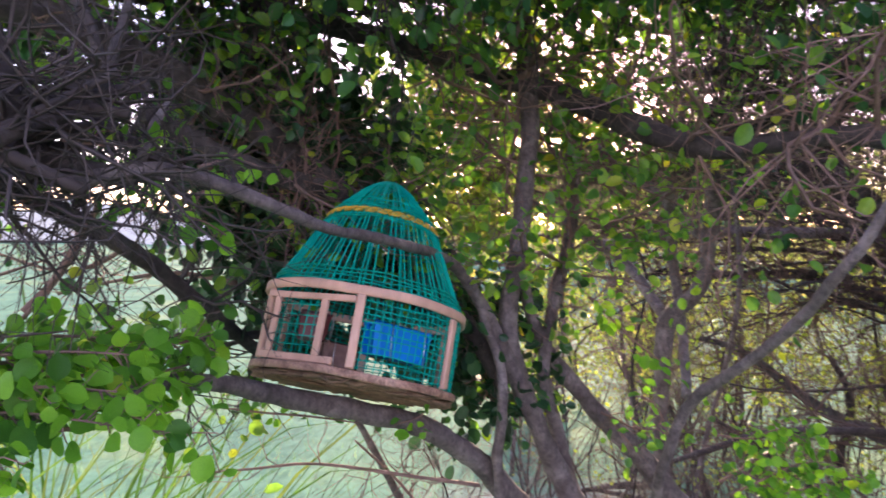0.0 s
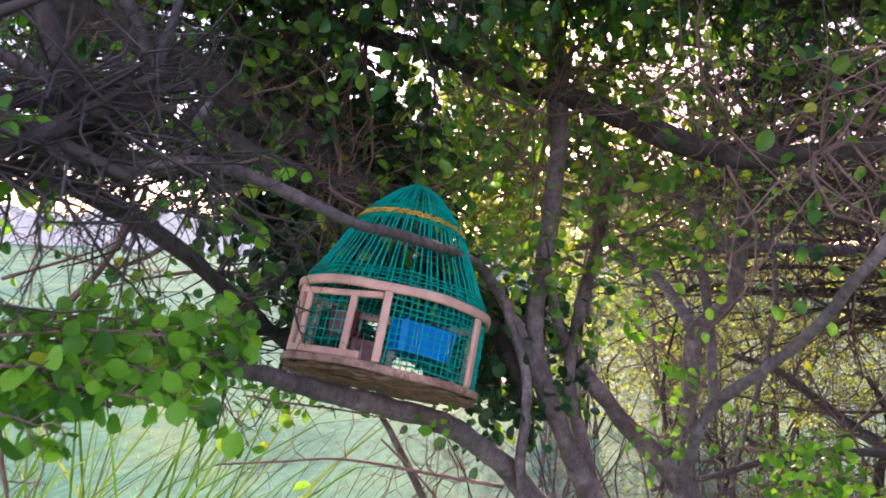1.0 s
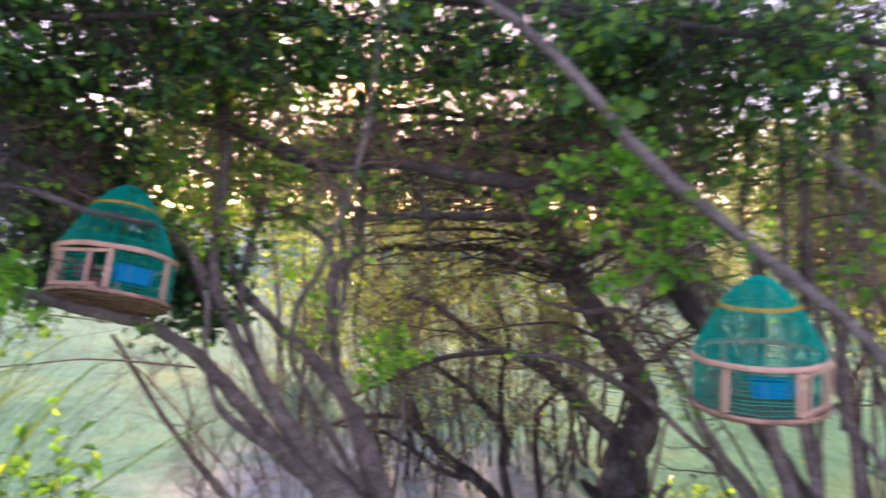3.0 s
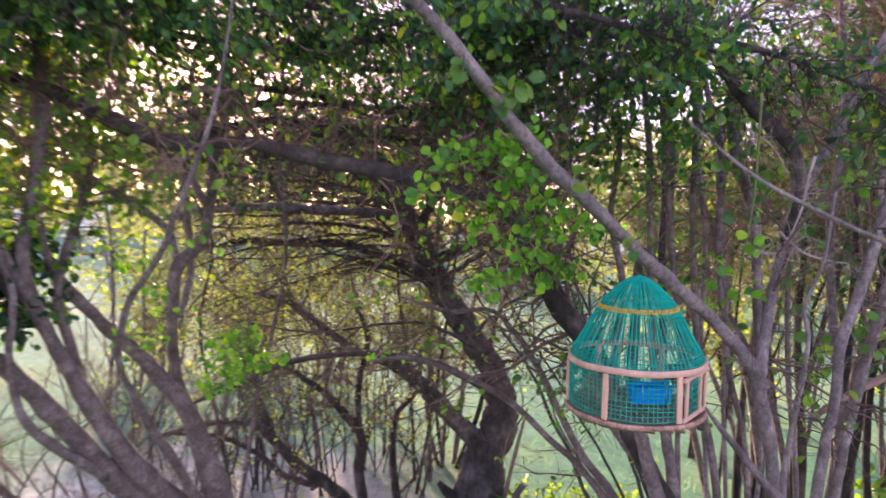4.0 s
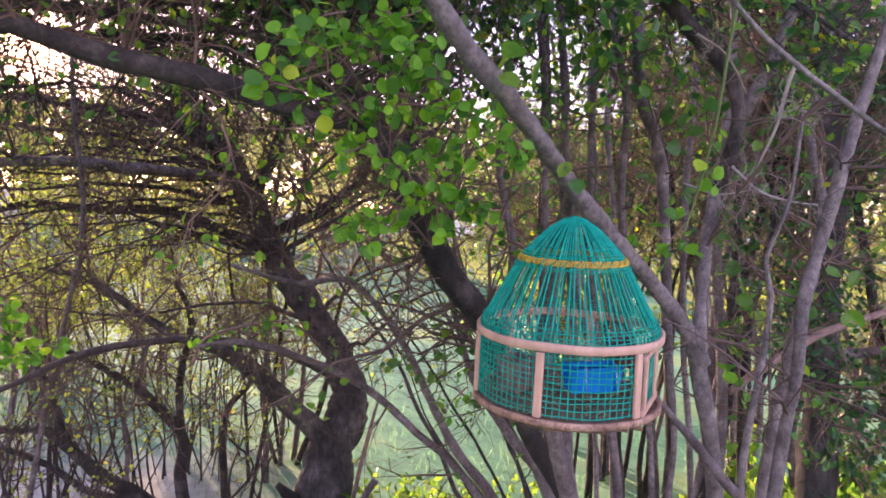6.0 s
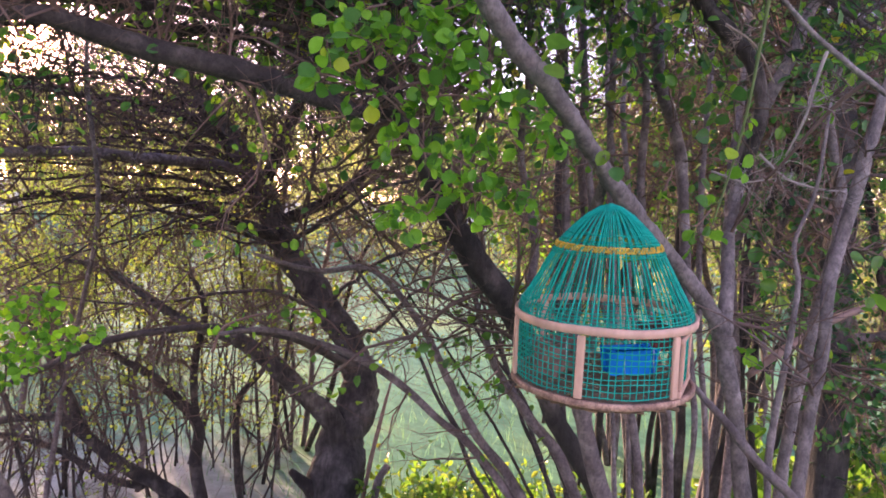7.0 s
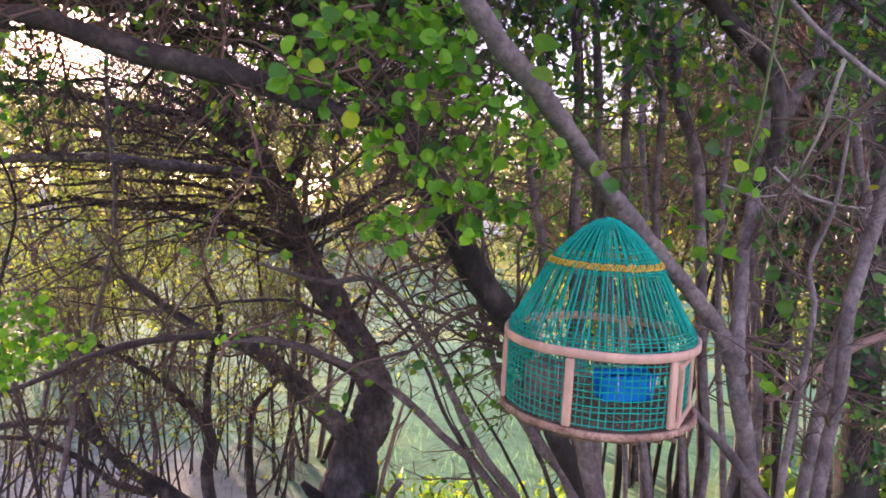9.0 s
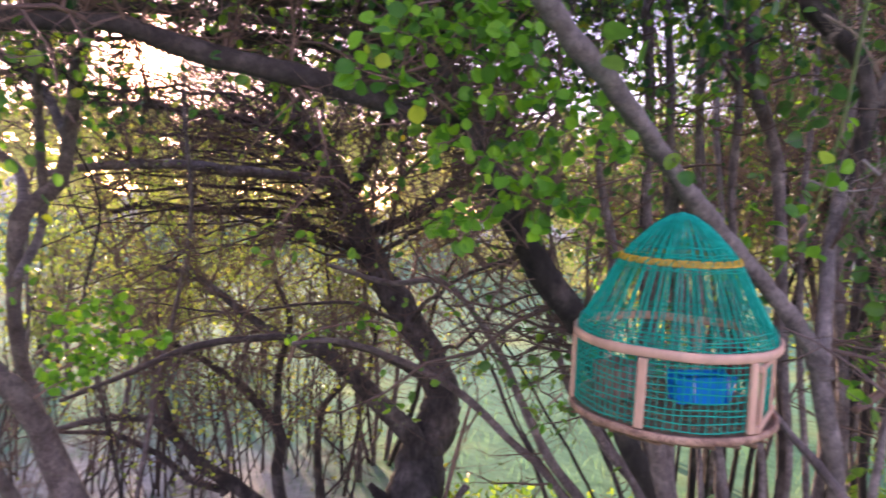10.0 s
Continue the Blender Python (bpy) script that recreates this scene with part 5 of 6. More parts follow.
for k, (x, y, h, sp) in enumerate(((1.9, 5.3, 2.2, 0.6), (2.4, 5.8, 2.3, 0.6), (1.4, 5.6, 2.2, 0.6), (2.9, 6.4, 2.4, 0.7))):
    build_shrub(x, y, h, 7, sp, 0.04, LEAF_LIT, 190 + k, BRUSH, 0.028, 8, 0.42, 0.55, 2, TWIG_BROWN, 0.34)
THORN = "low thorny brush of fine pale bare twigs behind the bough"
for k, (x, y, h) in enumerate(((-0.1, 2.75, 1.4), (0.2, 2.95, 1.75), (0.5, 3.2, 1.7))):
    build_shrub(x, y, h, 8, 0.4, 0.0, LEAF_LIT, 196 + k, THORN, 0.03, 8, 0.3, 0.2, 2, TWIG_DRY if k % 2 else TWIG_BROWN, 0.22)

def build_far_wood():
    """The wood beyond the meadow: lumpy crowns of many leaf clumps."""
    r = random.Random(160)
    sp = []
    for k in range(54):
        f = (k + r.uniform(-0.4, 0.4)) / 53
        az = radians(-4 + 91 * f)
        d = 128 + r.uniform(-5, 5) if f < 0.33 else 18 / math.sin(az) + r.uniform(0, 5)
        h = d * (0.135 + 0.025 * smooth_step(0.11, 0.2, f) + 0.06 * smooth_step(0.3, 0.45, f) + 0.05 * f) * r.uniform(0.88, 1.04)
        x, y = d * math.sin(az), d * math.cos(az)
        for _ in range(16):
            u = r.random() ** 0.8
            w = 0.055 * d * (1.15 - 0.75 * u) * math.sqrt(r.random())
            a = r.uniform(0, 6.28)
            q = Vector((x + w * math.cos(a), y + w * math.sin(a), -1.2 + h * (0.06 + 0.94 * u)))
            big = 0.026 * d * r.uniform(0.6, 1.2)
            for _ in range(64):
                sp.append((q + rand_dir(r) * big * r.random() ** 0.45, rand_dir(r)))
    b = Buf()
    for p, g in sp:
        n = (rand_dir(r) + Vector((0, 0, 0.4))).normalized()
        w = g.cross(n).normalized()
        e = 0.0042 * p.length * r.uniform(0.6, 1.4)
        o = len(b.v)
        b.v += [p - g * e, p + w * e * 0.8, p + g * e, p - w * e * 0.8]
        b.f.append((o, o + 1, o + 2, o + 3))
    tagged(part("far_wood", b, LEAF_FAR_GLOW), "far yellow-green wood beyond the meadow, haze painted in as glow", "trees", kind="stuff")


build_far_wood()
TALL = "tall slender tree with a fine web of grey twigs"
for k, (x, y, h, st, sp, lf, ntw) in enumerate(((1.0, 4.9, 4.8, 2, 1.2, 0.12, 38), (2.8, 5.4, 5.4, 3, 1.2, 0.12, 56), (5.1, 3.9, 5.2, 3, 1.2, 0.18, 62), (5.4, 2.7, 5.2, 3, 1.2, 0.24, 62), (0.1, 7.6, 5.4, 3, 1.5, 0.2, 36), (3.9, 1.6, 4.8, 3, 0.9, 0.16, 52), (2.6, 8.8, 5.6, 3, 1.5, 0.15, 36))):
    build_shrub(x, y, h, st, sp, lf, LEAF if x > 3 else LEAF_LIT, 170 + k, TALL, 0.055, ntw, 0.95, 0.68)


# canopy reaching forward over the path
canopy = thing("overhanging_branches", Matrix.Translation((0.1, 0.9, 2.3)), "overhanging leafy branches of the spreading tree", "branches")
rng = random.Random(51)
tw, spots = Buf(), []
def crown_branch(ctrl, number, leafy):
    """One overhanging branch; its twigs join the crown's."""
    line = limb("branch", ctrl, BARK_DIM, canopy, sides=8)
    middle = float(np.mean(line[:, 0]))
    rich = 1.0 if middle < -0.7 else 1.25 if middle < 0.1 else 1.1 if middle < 0.75 else 1.3
    twigs_along(tw, spots, line, int(rich ** 0.5 * number), 0.36, rng, 1, 0.0, 1, rich ** 0.5 * leafy, 4, -0.02)


crown_branch([(-1.9, 1.3, 2.0, 0.02), (-1.1, 1.15, 2.2, 0.024), (-0.3, 1.1, 2.3, 0.026), (0.4, 1.3, 2.38, 0.024), (1.1, 1.2, 2.33, 0.018), (1.9, 1.1, 2.2, 0.01)], 28, 0.28)
crown_branch([(-1.5, 0.8, 2.2, 0.008), (-0.8, 0.9, 2.35, 0.014), (0.0, 0.95, 2.42, 0.018), (0.7, 0.9, 2.4, 0.014), (1.3, 0.8, 2.3, 0.008)], 24, 0.22)
crown_branch([(-1.684, 1.335, 1.781, 0.0088), (-1.371, 1.36, 1.851, 0.0123), (-1.092, 1.382, 1.877, 0.0123), (-0.831, 1.453, 1.868, 0.009)], 40, 0.15)
crown_branch([(-1.768, 1.428, 1.997, 0.0092), (-1.404, 1.457, 2.044, 0.0128), (-1.039, 1.486, 2.082, 0.0128), (-0.727, 1.511, 2.045, 0.0092)], 40, 0.2)
crown_branch([(0.549, 2.115, 2.234, 0.0112), (0.904, 2.143, 2.278, 0.0156), (1.261, 2.172, 2.255, 0.0156), (1.703, 2.207, 2.335, 0.0112)], 18, 0.25)
crown_branch([(0.353, 2.3, 2.067, 0.012), (0.78, 2.334, 2.139, 0.0167), (1.257, 2.373, 2.117, 0.0167), (1.735, 2.411, 2.083, 0.012)], 18, 0.25)
crown_branch([(0.302, 1.926, 2.231, 0.0124), (0.692, 1.858, 2.204, 0.0173), (1.081, 1.792, 2.263, 0.0173), (1.469, 1.726, 2.334, 0.0124)], 26, 0.15)
crown_branch([(0.182, 2.625, 2.363, 0.0104), (0.51, 2.682, 2.339, 0.0145), (0.834, 2.738, 2.397, 0.0145), (1.204, 2.803, 2.355, 0.0104)], 22, 0.25)
crown_branch([(-0.705, 1.589, 2.073, 0.0104), (-0.421, 1.541, 2.142, 0.0145), (-0.116, 1.49, 2.211, 0.0166), (0.19, 1.438, 2.26, 0.0145), (0.516, 1.383, 2.31, 0.0104)], 52, 0.45)
crown_branch([(-0.668, 1.616, 2.169, 0.0096), (-0.365, 1.64, 2.216, 0.0134), (-0.059, 1.665, 2.205, 0.0153), (0.207, 1.686, 2.232, 0.0134), (0.434, 1.704, 2.296, 0.0096)], 40, 0.4)
crown_branch([(-1.298, 1.186, 2.147, 0.0105), (-0.901, 1.226, 2.2, 0.0126), (-0.521, 1.266, 2.199, 0.0128), (-0.087, 1.306, 2.255, 0.0112), (0.29, 1.346, 2.311, 0.0077)], 60, 0.5)
crown_branch([(-1.393, 1.389, 2.338, 0.0115), (-0.918, 1.427, 2.378, 0.0137), (-0.422, 1.465, 2.359, 0.0139), (0.056, 1.453, 2.402, 0.01)], 56, 0.5)
crown_branch([(-0.253, 1.66, 2.277, 0.0108), (0.177, 1.649, 2.323, 0.0151), (0.65, 1.637, 2.348, 0.0151), (1.081, 1.626, 2.308, 0.0129), (1.554, 1.614, 2.332, 0.0086)], 54, 0.45)
crown_branch([(0.212, 2.936, 1.969, 0.0086), (0.44, 2.822, 2.031, 0.0108), (0.654, 2.712, 1.983, 0.0108), (0.902, 2.587, 2.024, 0.0086), (1.135, 2.467, 1.978, 0.0043)], 24, 0.08)
crown_branch([(0.191, 3.166, 1.808, 0.0092), (0.434, 3.045, 1.896, 0.0116), (0.706, 2.905, 1.825, 0.0092), (0.993, 2.76, 1.871, 0.0046)], 22, 0.08)
crown_branch([(0.9, 1.9, 2.45, 0.022), (1.2, 1.4, 2.4, 0.018), (1.6, 1.0, 2.25, 0.013), (2.0, 0.7, 2.1, 0.007)], 40, 0.3)
crown_branch([(-0.6, 2.1, 2.75, 0.02), (0.2, 2.2, 2.85, 0.022), (1.0, 2.1, 2.8, 0.018), (1.8, 2.0, 2.65, 0.012), (2.5, 1.7, 2.45, 0.007)], 44, 0.3)
crown_branch([(-1.9, 1.9, 2.3, 0.01), (-1.2, 1.9, 2.5, 0.018), (-0.4, 1.7, 2.55, 0.022), (0.3, 1.6, 2.5, 0.02), (1.0, 1.6, 2.45, 0.01)], 34, 0.35)
crown_branch([(1.4, 1.6, 2.3, 0.018), (1.9, 1.2, 2.3, 0.016), (2.4, 0.9, 2.2, 0.012), (2.9, 0.7, 2.0, 0.006)], 40, 0.3)
crown_branch([(-0.8, 2.0, 2.5, 0.02), (-1.5, 2.2, 2.5, 0.018), (-2.3, 2.3, 2.35, 0.012), (-3.1, 2.3, 2.1, 0.006)], 46, 0.2)
crown_branch([(-1.0, 1.5, 2.2, 0.016), (-1.7, 1.6, 2.2, 0.014), (-2.4, 1.7, 2.05, 0.01), (-3.0, 1.6, 1.85, 0.005)], 40, 0.15)
crown_branch([(-0.6, 1.0, 2.2, 0.016), (-1.3, 1.0, 2.2, 0.014), (-1.9, 1.1, 2.05, 0.01), (-2.5, 1.1, 1.9, 0.005)], 34, 0.15)
crown_branch([(0.8, 2.6, 2.75, 0.02), (1.5, 2.7, 2.85, 0.02), (2.2, 2.7, 2.75, 0.014), (3.0, 2.5, 2.5, 0.008)], 44, 0.3)
crown_branch([(1.2, 3.4, 3.2, 0.02), (2.0, 3.4, 3.25, 0.02), (2.8, 3.3, 3.1, 0.014), (3.6, 3.0, 2.8, 0.008)], 44, 0.3)
crown_branch([(-0.7, 1.7, 2.35, 0.022), (-0.9, 1.2, 2.32, 0.018), (-1.2, 0.8, 2.15, 0.012), (-1.6, 0.4, 1.95, 0.006)], 34, 0.2)
crown_branch([(0.481, 1.911, 1.837, 0.0200), (0.734, 1.889, 1.918, 0.0170), (1.012, 1.798, 1.921, 0.0140), (1.300, 1.667, 1.908, 0.0110), (1.485, 1.551, 1.842, 0.0080)], 37, 0.06)
crown_branch([(0.471, 2.096, 1.928, 0.0200), (0.788, 2.064, 2.028, 0.0160), (1.141, 1.951, 2.033, 0.0120), (1.485, 1.780, 2.038, 0.0080)], 37, 0.10)
crown_branch([(0.953, 2.072, 1.913, 0.0200), (1.220, 1.958, 1.928, 0.0160), (1.444, 1.839, 1.879, 0.0120), (1.649, 1.708, 1.787, 0.0080)], 28, 0.05)
crown_branch([(1.530, 2.082, 2.092, 0.0160), (1.817, 1.937, 2.124, 0.0127), (2.024, 1.739, 2.148, 0.0093), (2.222, 1.540, 2.091, 0.0060)], 34, 0.25)
crown_branch([(1.383, 1.562, 2.358, 0.0140), (1.602, 1.389, 2.260, 0.0112), (1.790, 1.175, 2.261, 0.0084), (1.970, 0.971, 2.143, 0.0056)], 46, 0.34)
crown_branch([(1.530, 1.669, 2.154, 0.0120), (1.715, 1.467, 2.195, 0.0096), (1.915, 1.258, 2.120, 0.0072), (2.079, 1.051, 2.007, 0.0048)], 40, 0.30)
mass("twig_mass", tw, TWIG_SHADE, canopy)
rng.shuffle(spots)
half = len(spots) // 2
# half the leaves coloured as shaded, the other half as backlit
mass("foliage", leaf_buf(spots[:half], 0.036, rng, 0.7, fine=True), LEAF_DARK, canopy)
mass("foliage", leaf_buf(spots[half:], 0.036, rng, 0.7, fine=True), LEAF_BACK, canopy, "yellow-green leaves, backlight put into their colour")
rooted(canopy)


# ---- near leafy sprays ----
LEAF_A = big_leaf_mesh("leaf_round", LEAF_BRIGHT, 0.8, 0.16)
LEAF_B = big_leaf_mesh("leaf_oval", LEAF_BRIGHT, 0.66, 0.28)


def leafy_spray(ctrl, n, size, seed, label, hang=0.5, face=(0, -0.6, 0.7), start=0.1, mat=TWIG):
    """A twig set with single round leaves, two by two."""
    r = random.Random(seed)
    line = spline(ctrl, 6)
    ob = thing("leafy_spray", Matrix.Translation(line[0][:3]), label, "leafy branch", "leafy sprays")
    b = Buf()
    b.tube(line[:, :3], line[:, 3], 6)
    part("twig", b, mat, ob)
    b = Buf()
    k = 0
    while k < n:
        f = (start + (1 - start) * (k + r.random() * 1.5) / (n + 1.5)) * (len(line) - 1)
        i = min(int(f), len(line) - 2)
        q = Vector(line[i][:3]).lerp(Vector(line[i + 1][:3]), f - i)
        t = Vector(line[i + 1][:3] - line[i][:3]).normalized()
        out = rand_dir(r)
        out = (out - t * out.dot(t) * 0.7 + t * 0.5 + Vector((0, 0, -0.2 * hang))).normalized()
        few = r.choice((1, 2, 3, 4))
        step = size * r.uniform(0.2, 0.4)
        pts = [q + out * step * j + rand_dir(r) * 0.15 * step * j for j in range(few + 1)]
        b.tube(pts, [0.0011 - 0.0005 * j / (few + 1) for j in range(few + 1)], 4)
        for j in range(few):
            side = out.cross(rand_dir(r)).normalized()
            d = (side * 0.9 + out * 0.4 + Vector((0, 0, -0.5 * hang)) + rand_dir(r) * 0.4).normalized()
            nz = (Vector(face) + rand_dir(r) * 1.0)
            nz = (nz - d * nz.dot(d)).normalized()
            x = d.cross(nz)
            m = Matrix((x.to_4d(), d.to_4d(), nz.to_4d(), (0, 0, 0, 1))).transposed()
            m[3][:] = (0, 0, 0, 1)
            m.translation = pts[j + 1]
            lf = new("leaf", LEAF_A if r.random() < 0.65 else LEAF_B)
            lf.parent = ob
            lf.matrix_basis = m @ Matrix.Scale(size * r.uniform(0.5, 1.05), 4)
        k += few
    mass("shoot_mass", b, mat, ob)
    rooted(ob)


NEAR = "leafy twig with round bright green leaves near the bough"
leafy_spray([(-0.68, 0.704, 1.393, 0.0027), (-0.608, 0.727, 1.403, 0.0021), (-0.554, 0.757, 1.407, 0.0021), (-0.496, 0.787, 1.404, 0.0014), (-0.457, 0.814, 1.397, 0.0007)], 72, 0.0396, 200, NEAR)
leafy_spray([(-0.638, 0.661, 1.375, 0.0026), (-0.583, 0.691, 1.369, 0.002), (-0.533, 0.72, 1.375, 0.002), (-0.478, 0.75, 1.368, 0.0014), (-0.441, 0.777, 1.36, 0.0007)], 72, 0.0396, 201, NEAR)
leafy_spray([(-0.708, 0.75, 1.4, 0.0029), (-0.66, 0.809, 1.413, 0.0023), (-0.589, 0.852, 1.411, 0.0023), (-0.523, 0.884, 1.405, 0.0008)], 60, 0.0374, 202, NEAR)
leafy_spray([(-0.624, 0.664, 1.344, 0.0019), (-0.55, 0.697, 1.351, 0.002), (-0.484, 0.729, 1.338, 0.0013), (-0.422, 0.76, 1.323, 0.0014), (-0.356, 0.792, 1.316, 0.0007)], 48, 0.0396, 203, NEAR)
leafy_spray([(-1.22, 0.743, 1.381, 0.0031), (-1.078, 0.737, 1.395, 0.0023), (-0.942, 0.73, 1.401, 0.0022), (-0.822, 0.731, 1.401, 0.0014), (-0.72, 0.728, 1.402, 0.0007)], 78, 0.0396, 204, NEAR)
leafy_spray([(-1.135, 0.727, 1.342, 0.003), (-0.997, 0.721, 1.339, 0.0022), (-0.875, 0.722, 1.341, 0.0022), (-0.773, 0.719, 1.357, 0.0014), (-0.687, 0.713, 1.364, 0.0007)], 78, 0.0396, 205, NEAR)
leafy_spray([(-1.142, 0.827, 1.346, 0.0033), (-0.993, 0.803, 1.367, 0.0024), (-0.88, 0.802, 1.368, 0.0016), (-0.771, 0.8, 1.376, 0.0008)], 60, 0.0396, 206, NEAR)
leafy_spray([(-0.616, 0.868, 1.38, 0.0024), (-0.566, 0.927, 1.385, 0.0025), (-0.508, 0.988, 1.387, 0.0018), (-0.47, 1.045, 1.398, 0.0009)], 48, 0.0374, 207, NEAR)
leafy_spray([(-0.627, 0.815, 1.354, 0.0023), (-0.568, 0.876, 1.358, 0.0024), (-0.515, 0.936, 1.346, 0.0017), (-0.471, 0.995, 1.332, 0.0009)], 48, 0.0374, 208, NEAR)
leafy_spray([(-0.594, 0.618, 1.337, 0.0018), (-0.548, 0.636, 1.325, 0.0012), (-0.513, 0.663, 1.304, 0.0006)], 11, 0.0440, 209, NEAR)
leafy_spray([(-0.548, 0.931, 1.344, 0.0025), (-0.506, 0.989, 1.352, 0.0018), (-0.477, 1.044, 1.361, 0.0009)], 11, 0.0330, 210, NEAR)
leafy_spray([(-0.548, 1.185, 1.246, 0.0021), (-0.473, 1.249, 1.224, 0.0022), (-0.403, 1.312, 1.206, 0.0022), (-0.327, 1.376, 1.182, 0.0012)], 18, 0.0330, 211, NEAR)
leafy_spray([(-0.199, 1.449, 1.202, 0.0024), (-0.218, 1.425, 1.187, 0.0024), (-0.258, 1.388, 1.18, 0.0012)], 10, 0.0330, 212, NEAR)
leafy_spray([(-0.487, 0.99, 1.647, 0.0026), (-0.456, 1.046, 1.665, 0.0018), (-0.42, 1.104, 1.655, 0.001)], 11, 0.0396, 213, NEAR)
leafy_spray([(-0.58, 0.873, 1.597, 0.0024), (-0.535, 0.932, 1.579, 0.0017), (-0.483, 0.992, 1.569, 0.0018), (-0.45, 1.048, 1.537, 0.0009)], 15, 0.0352, 214, NEAR)
leafy_spray([(0.183, 2.224, 1.392, 0.0053), (0.25, 2.186, 1.331, 0.0034), (0.314, 2.146, 1.272, 0.0033), (0.4, 2.162, 1.209, 0.0017)], 23, 0.0495, 215, NEAR)
leafy_spray([(0.354, 2.256, 1.086, 0.0053), (0.407, 2.265, 1.053, 0.0035), (0.446, 2.272, 0.968, 0.0018)], 11, 0.0495, 216, NEAR)
leafy_spray([(0.038, 1.893, 1.768, 0.0045), (0.094, 1.852, 1.794, 0.0029), (0.141, 1.809, 1.804, 0.0014)], 9, 0.0495, 217, NEAR)
leafy_spray([(-0.766, 0.619, 1.382, 0.003), (-0.724, 0.694, 1.39, 0.0023), (-0.663, 0.762, 1.383, 0.0015), (-0.601, 0.848, 1.383, 0.0008)], 40, 0.042, 220, NEAR)
leafy_spray([(-0.733, 0.709, 1.371, 0.003), (-0.673, 0.778, 1.378, 0.0023), (-0.609, 0.864, 1.386, 0.0015), (-0.538, 0.968, 1.39, 0.0008)], 44, 0.042, 221, NEAR)
leafy_spray([(-0.742, 0.596, 1.385, 0.0030), (-0.707, 0.677, 1.380, 0.0023), (-0.659, 0.760, 1.376, 0.0015), (-0.597, 0.845, 1.373, 0.0008)], 50, 0.042, 222, NEAR)
leafy_spray([(-0.731, 0.782, 1.362, 0.0030), (-0.670, 0.870, 1.357, 0.0023), (-0.595, 0.959, 1.364, 0.0015), (-0.511, 1.064, 1.377, 0.0008)], 46, 0.042, 223, NEAR)
leafy_spray([(-0.725, 0.579, 1.351, 0.0030), (-0.685, 0.651, 1.345, 0.0023), (-0.633, 0.724, 1.339, 0.0015), (-0.579, 0.802, 1.325, 0.0008)], 44, 0.042, 224, NEAR)
leafy_spray([(-0.675, 0.745, 1.343, 0.0030), (-0.611, 0.808, 1.331, 0.0023), (-0.554, 0.883, 1.321, 0.0015), (-0.504, 0.974, 1.328, 0.0008)], 40, 0.042, 225, NEAR)
leafy_spray([(-0.729, 0.895, 1.373, 0.003), (-0.659, 0.995, 1.37, 0.0023), (-0.584, 1.099, 1.379, 0.0015), (-0.518, 1.17, 1.39, 0.0008)], 36, 0.042, 226, NEAR)
leafy_spray([(-0.635, 0.621, 1.322, 0.0030), (-0.596, 0.671, 1.309, 0.0019), (-0.566, 0.735, 1.297, 0.0008)], 18, 0.042, 227, NEAR)
leafy_spray([(-0.546, 0.761, 1.315, 0.0030), (-0.510, 0.835, 1.307, 0.0019), (-0.470, 0.919, 1.307, 0.0008)], 9, 0.042, 228, NEAR)
leafy_spray([(-0.901, 0.488, 1.377, 0.0030), (-0.855, 0.580, 1.385, 0.0023), (-0.786, 0.678, 1.374, 0.0015), (-0.701, 0.777, 1.364, 0.0008)], 46, 0.042, 229, NEAR)
leafy_spray([(-0.887, 0.469, 1.334, 0.0030), (-0.818, 0.562, 1.327, 0.0023), (-0.744, 0.651, 1.320, 0.0015), (-0.655, 0.738, 1.307, 0.0008)], 46, 0.042, 230, NEAR)
leafy_spray([(-0.934, 0.705, 1.344, 0.0030), (-0.847, 0.814, 1.344, 0.0023), (-0.740, 0.924, 1.354, 0.0015), (-0.642, 1.020, 1.381, 0.0008)], 40, 0.042, 231, NEAR)
leafy_spray([(-0.647, 0.586, 1.578, 0.0025), (-0.618, 0.646, 1.579, 0.0016), (-0.582, 0.692, 1.601, 0.0008)], 10, 0.036, 232, "small leafy twig among dead branches under the crown")
leafy_spray([(-0.596, 0.745, 1.575, 0.0025), (-0.565, 0.818, 1.601, 0.0016), (-0.528, 0.857, 1.625, 0.0008)], 10, 0.036, 233, "small leafy twig among dead branches under the crown")
leafy_spray([(-0.516, 0.724, 1.648, 0.0025), (-0.489, 0.794, 1.652, 0.0016), (-0.478, 0.850, 1.680, 0.0008)], 8, 0.036, 234, "small leafy twig among dead branches under the crown")
leafy_spray([(-0.586, 0.565, 1.619, 0.0025), (-0.561, 0.605, 1.631, 0.0016), (-0.548, 0.647, 1.649, 0.0008)], 7, 0.036, 235, "small leafy twig among dead branches under the crown")
MID = "leafy twig with round green leaves hanging from the dark bough"
leafy_spray([(1.339, 0.990, 1.589, 0.0030), (1.225, 0.899, 1.611, 0.0024), (1.149, 0.868, 1.617, 0.0019), (1.088, 0.861, 1.622, 0.0013), (1.051, 0.864, 1.626, 0.0008)], 44, 0.042, 300, MID)
leafy_spray([(1.347, 1.028, 1.674, 0.0030), (1.260, 0.952, 1.708, 0.0023), (1.194, 0.925, 1.719, 0.0015), (1.142, 0.914, 1.723, 0.0008)], 28, 0.042, 301, MID)
leafy_spray([(1.351, 0.985, 1.572, 0.0030), (1.344, 0.922, 1.626, 0.0023), (1.341, 0.862, 1.687, 0.0015), (1.346, 0.817, 1.747, 0.0008)], 35, 0.042, 302, MID)
leafy_spray([(1.359, 0.975, 1.669, 0.0030), (1.360, 0.894, 1.706, 0.0023), (1.386, 0.829, 1.701, 0.0015), (1.413, 0.805, 1.669, 0.0008)], 39, 0.042, 303, MID)
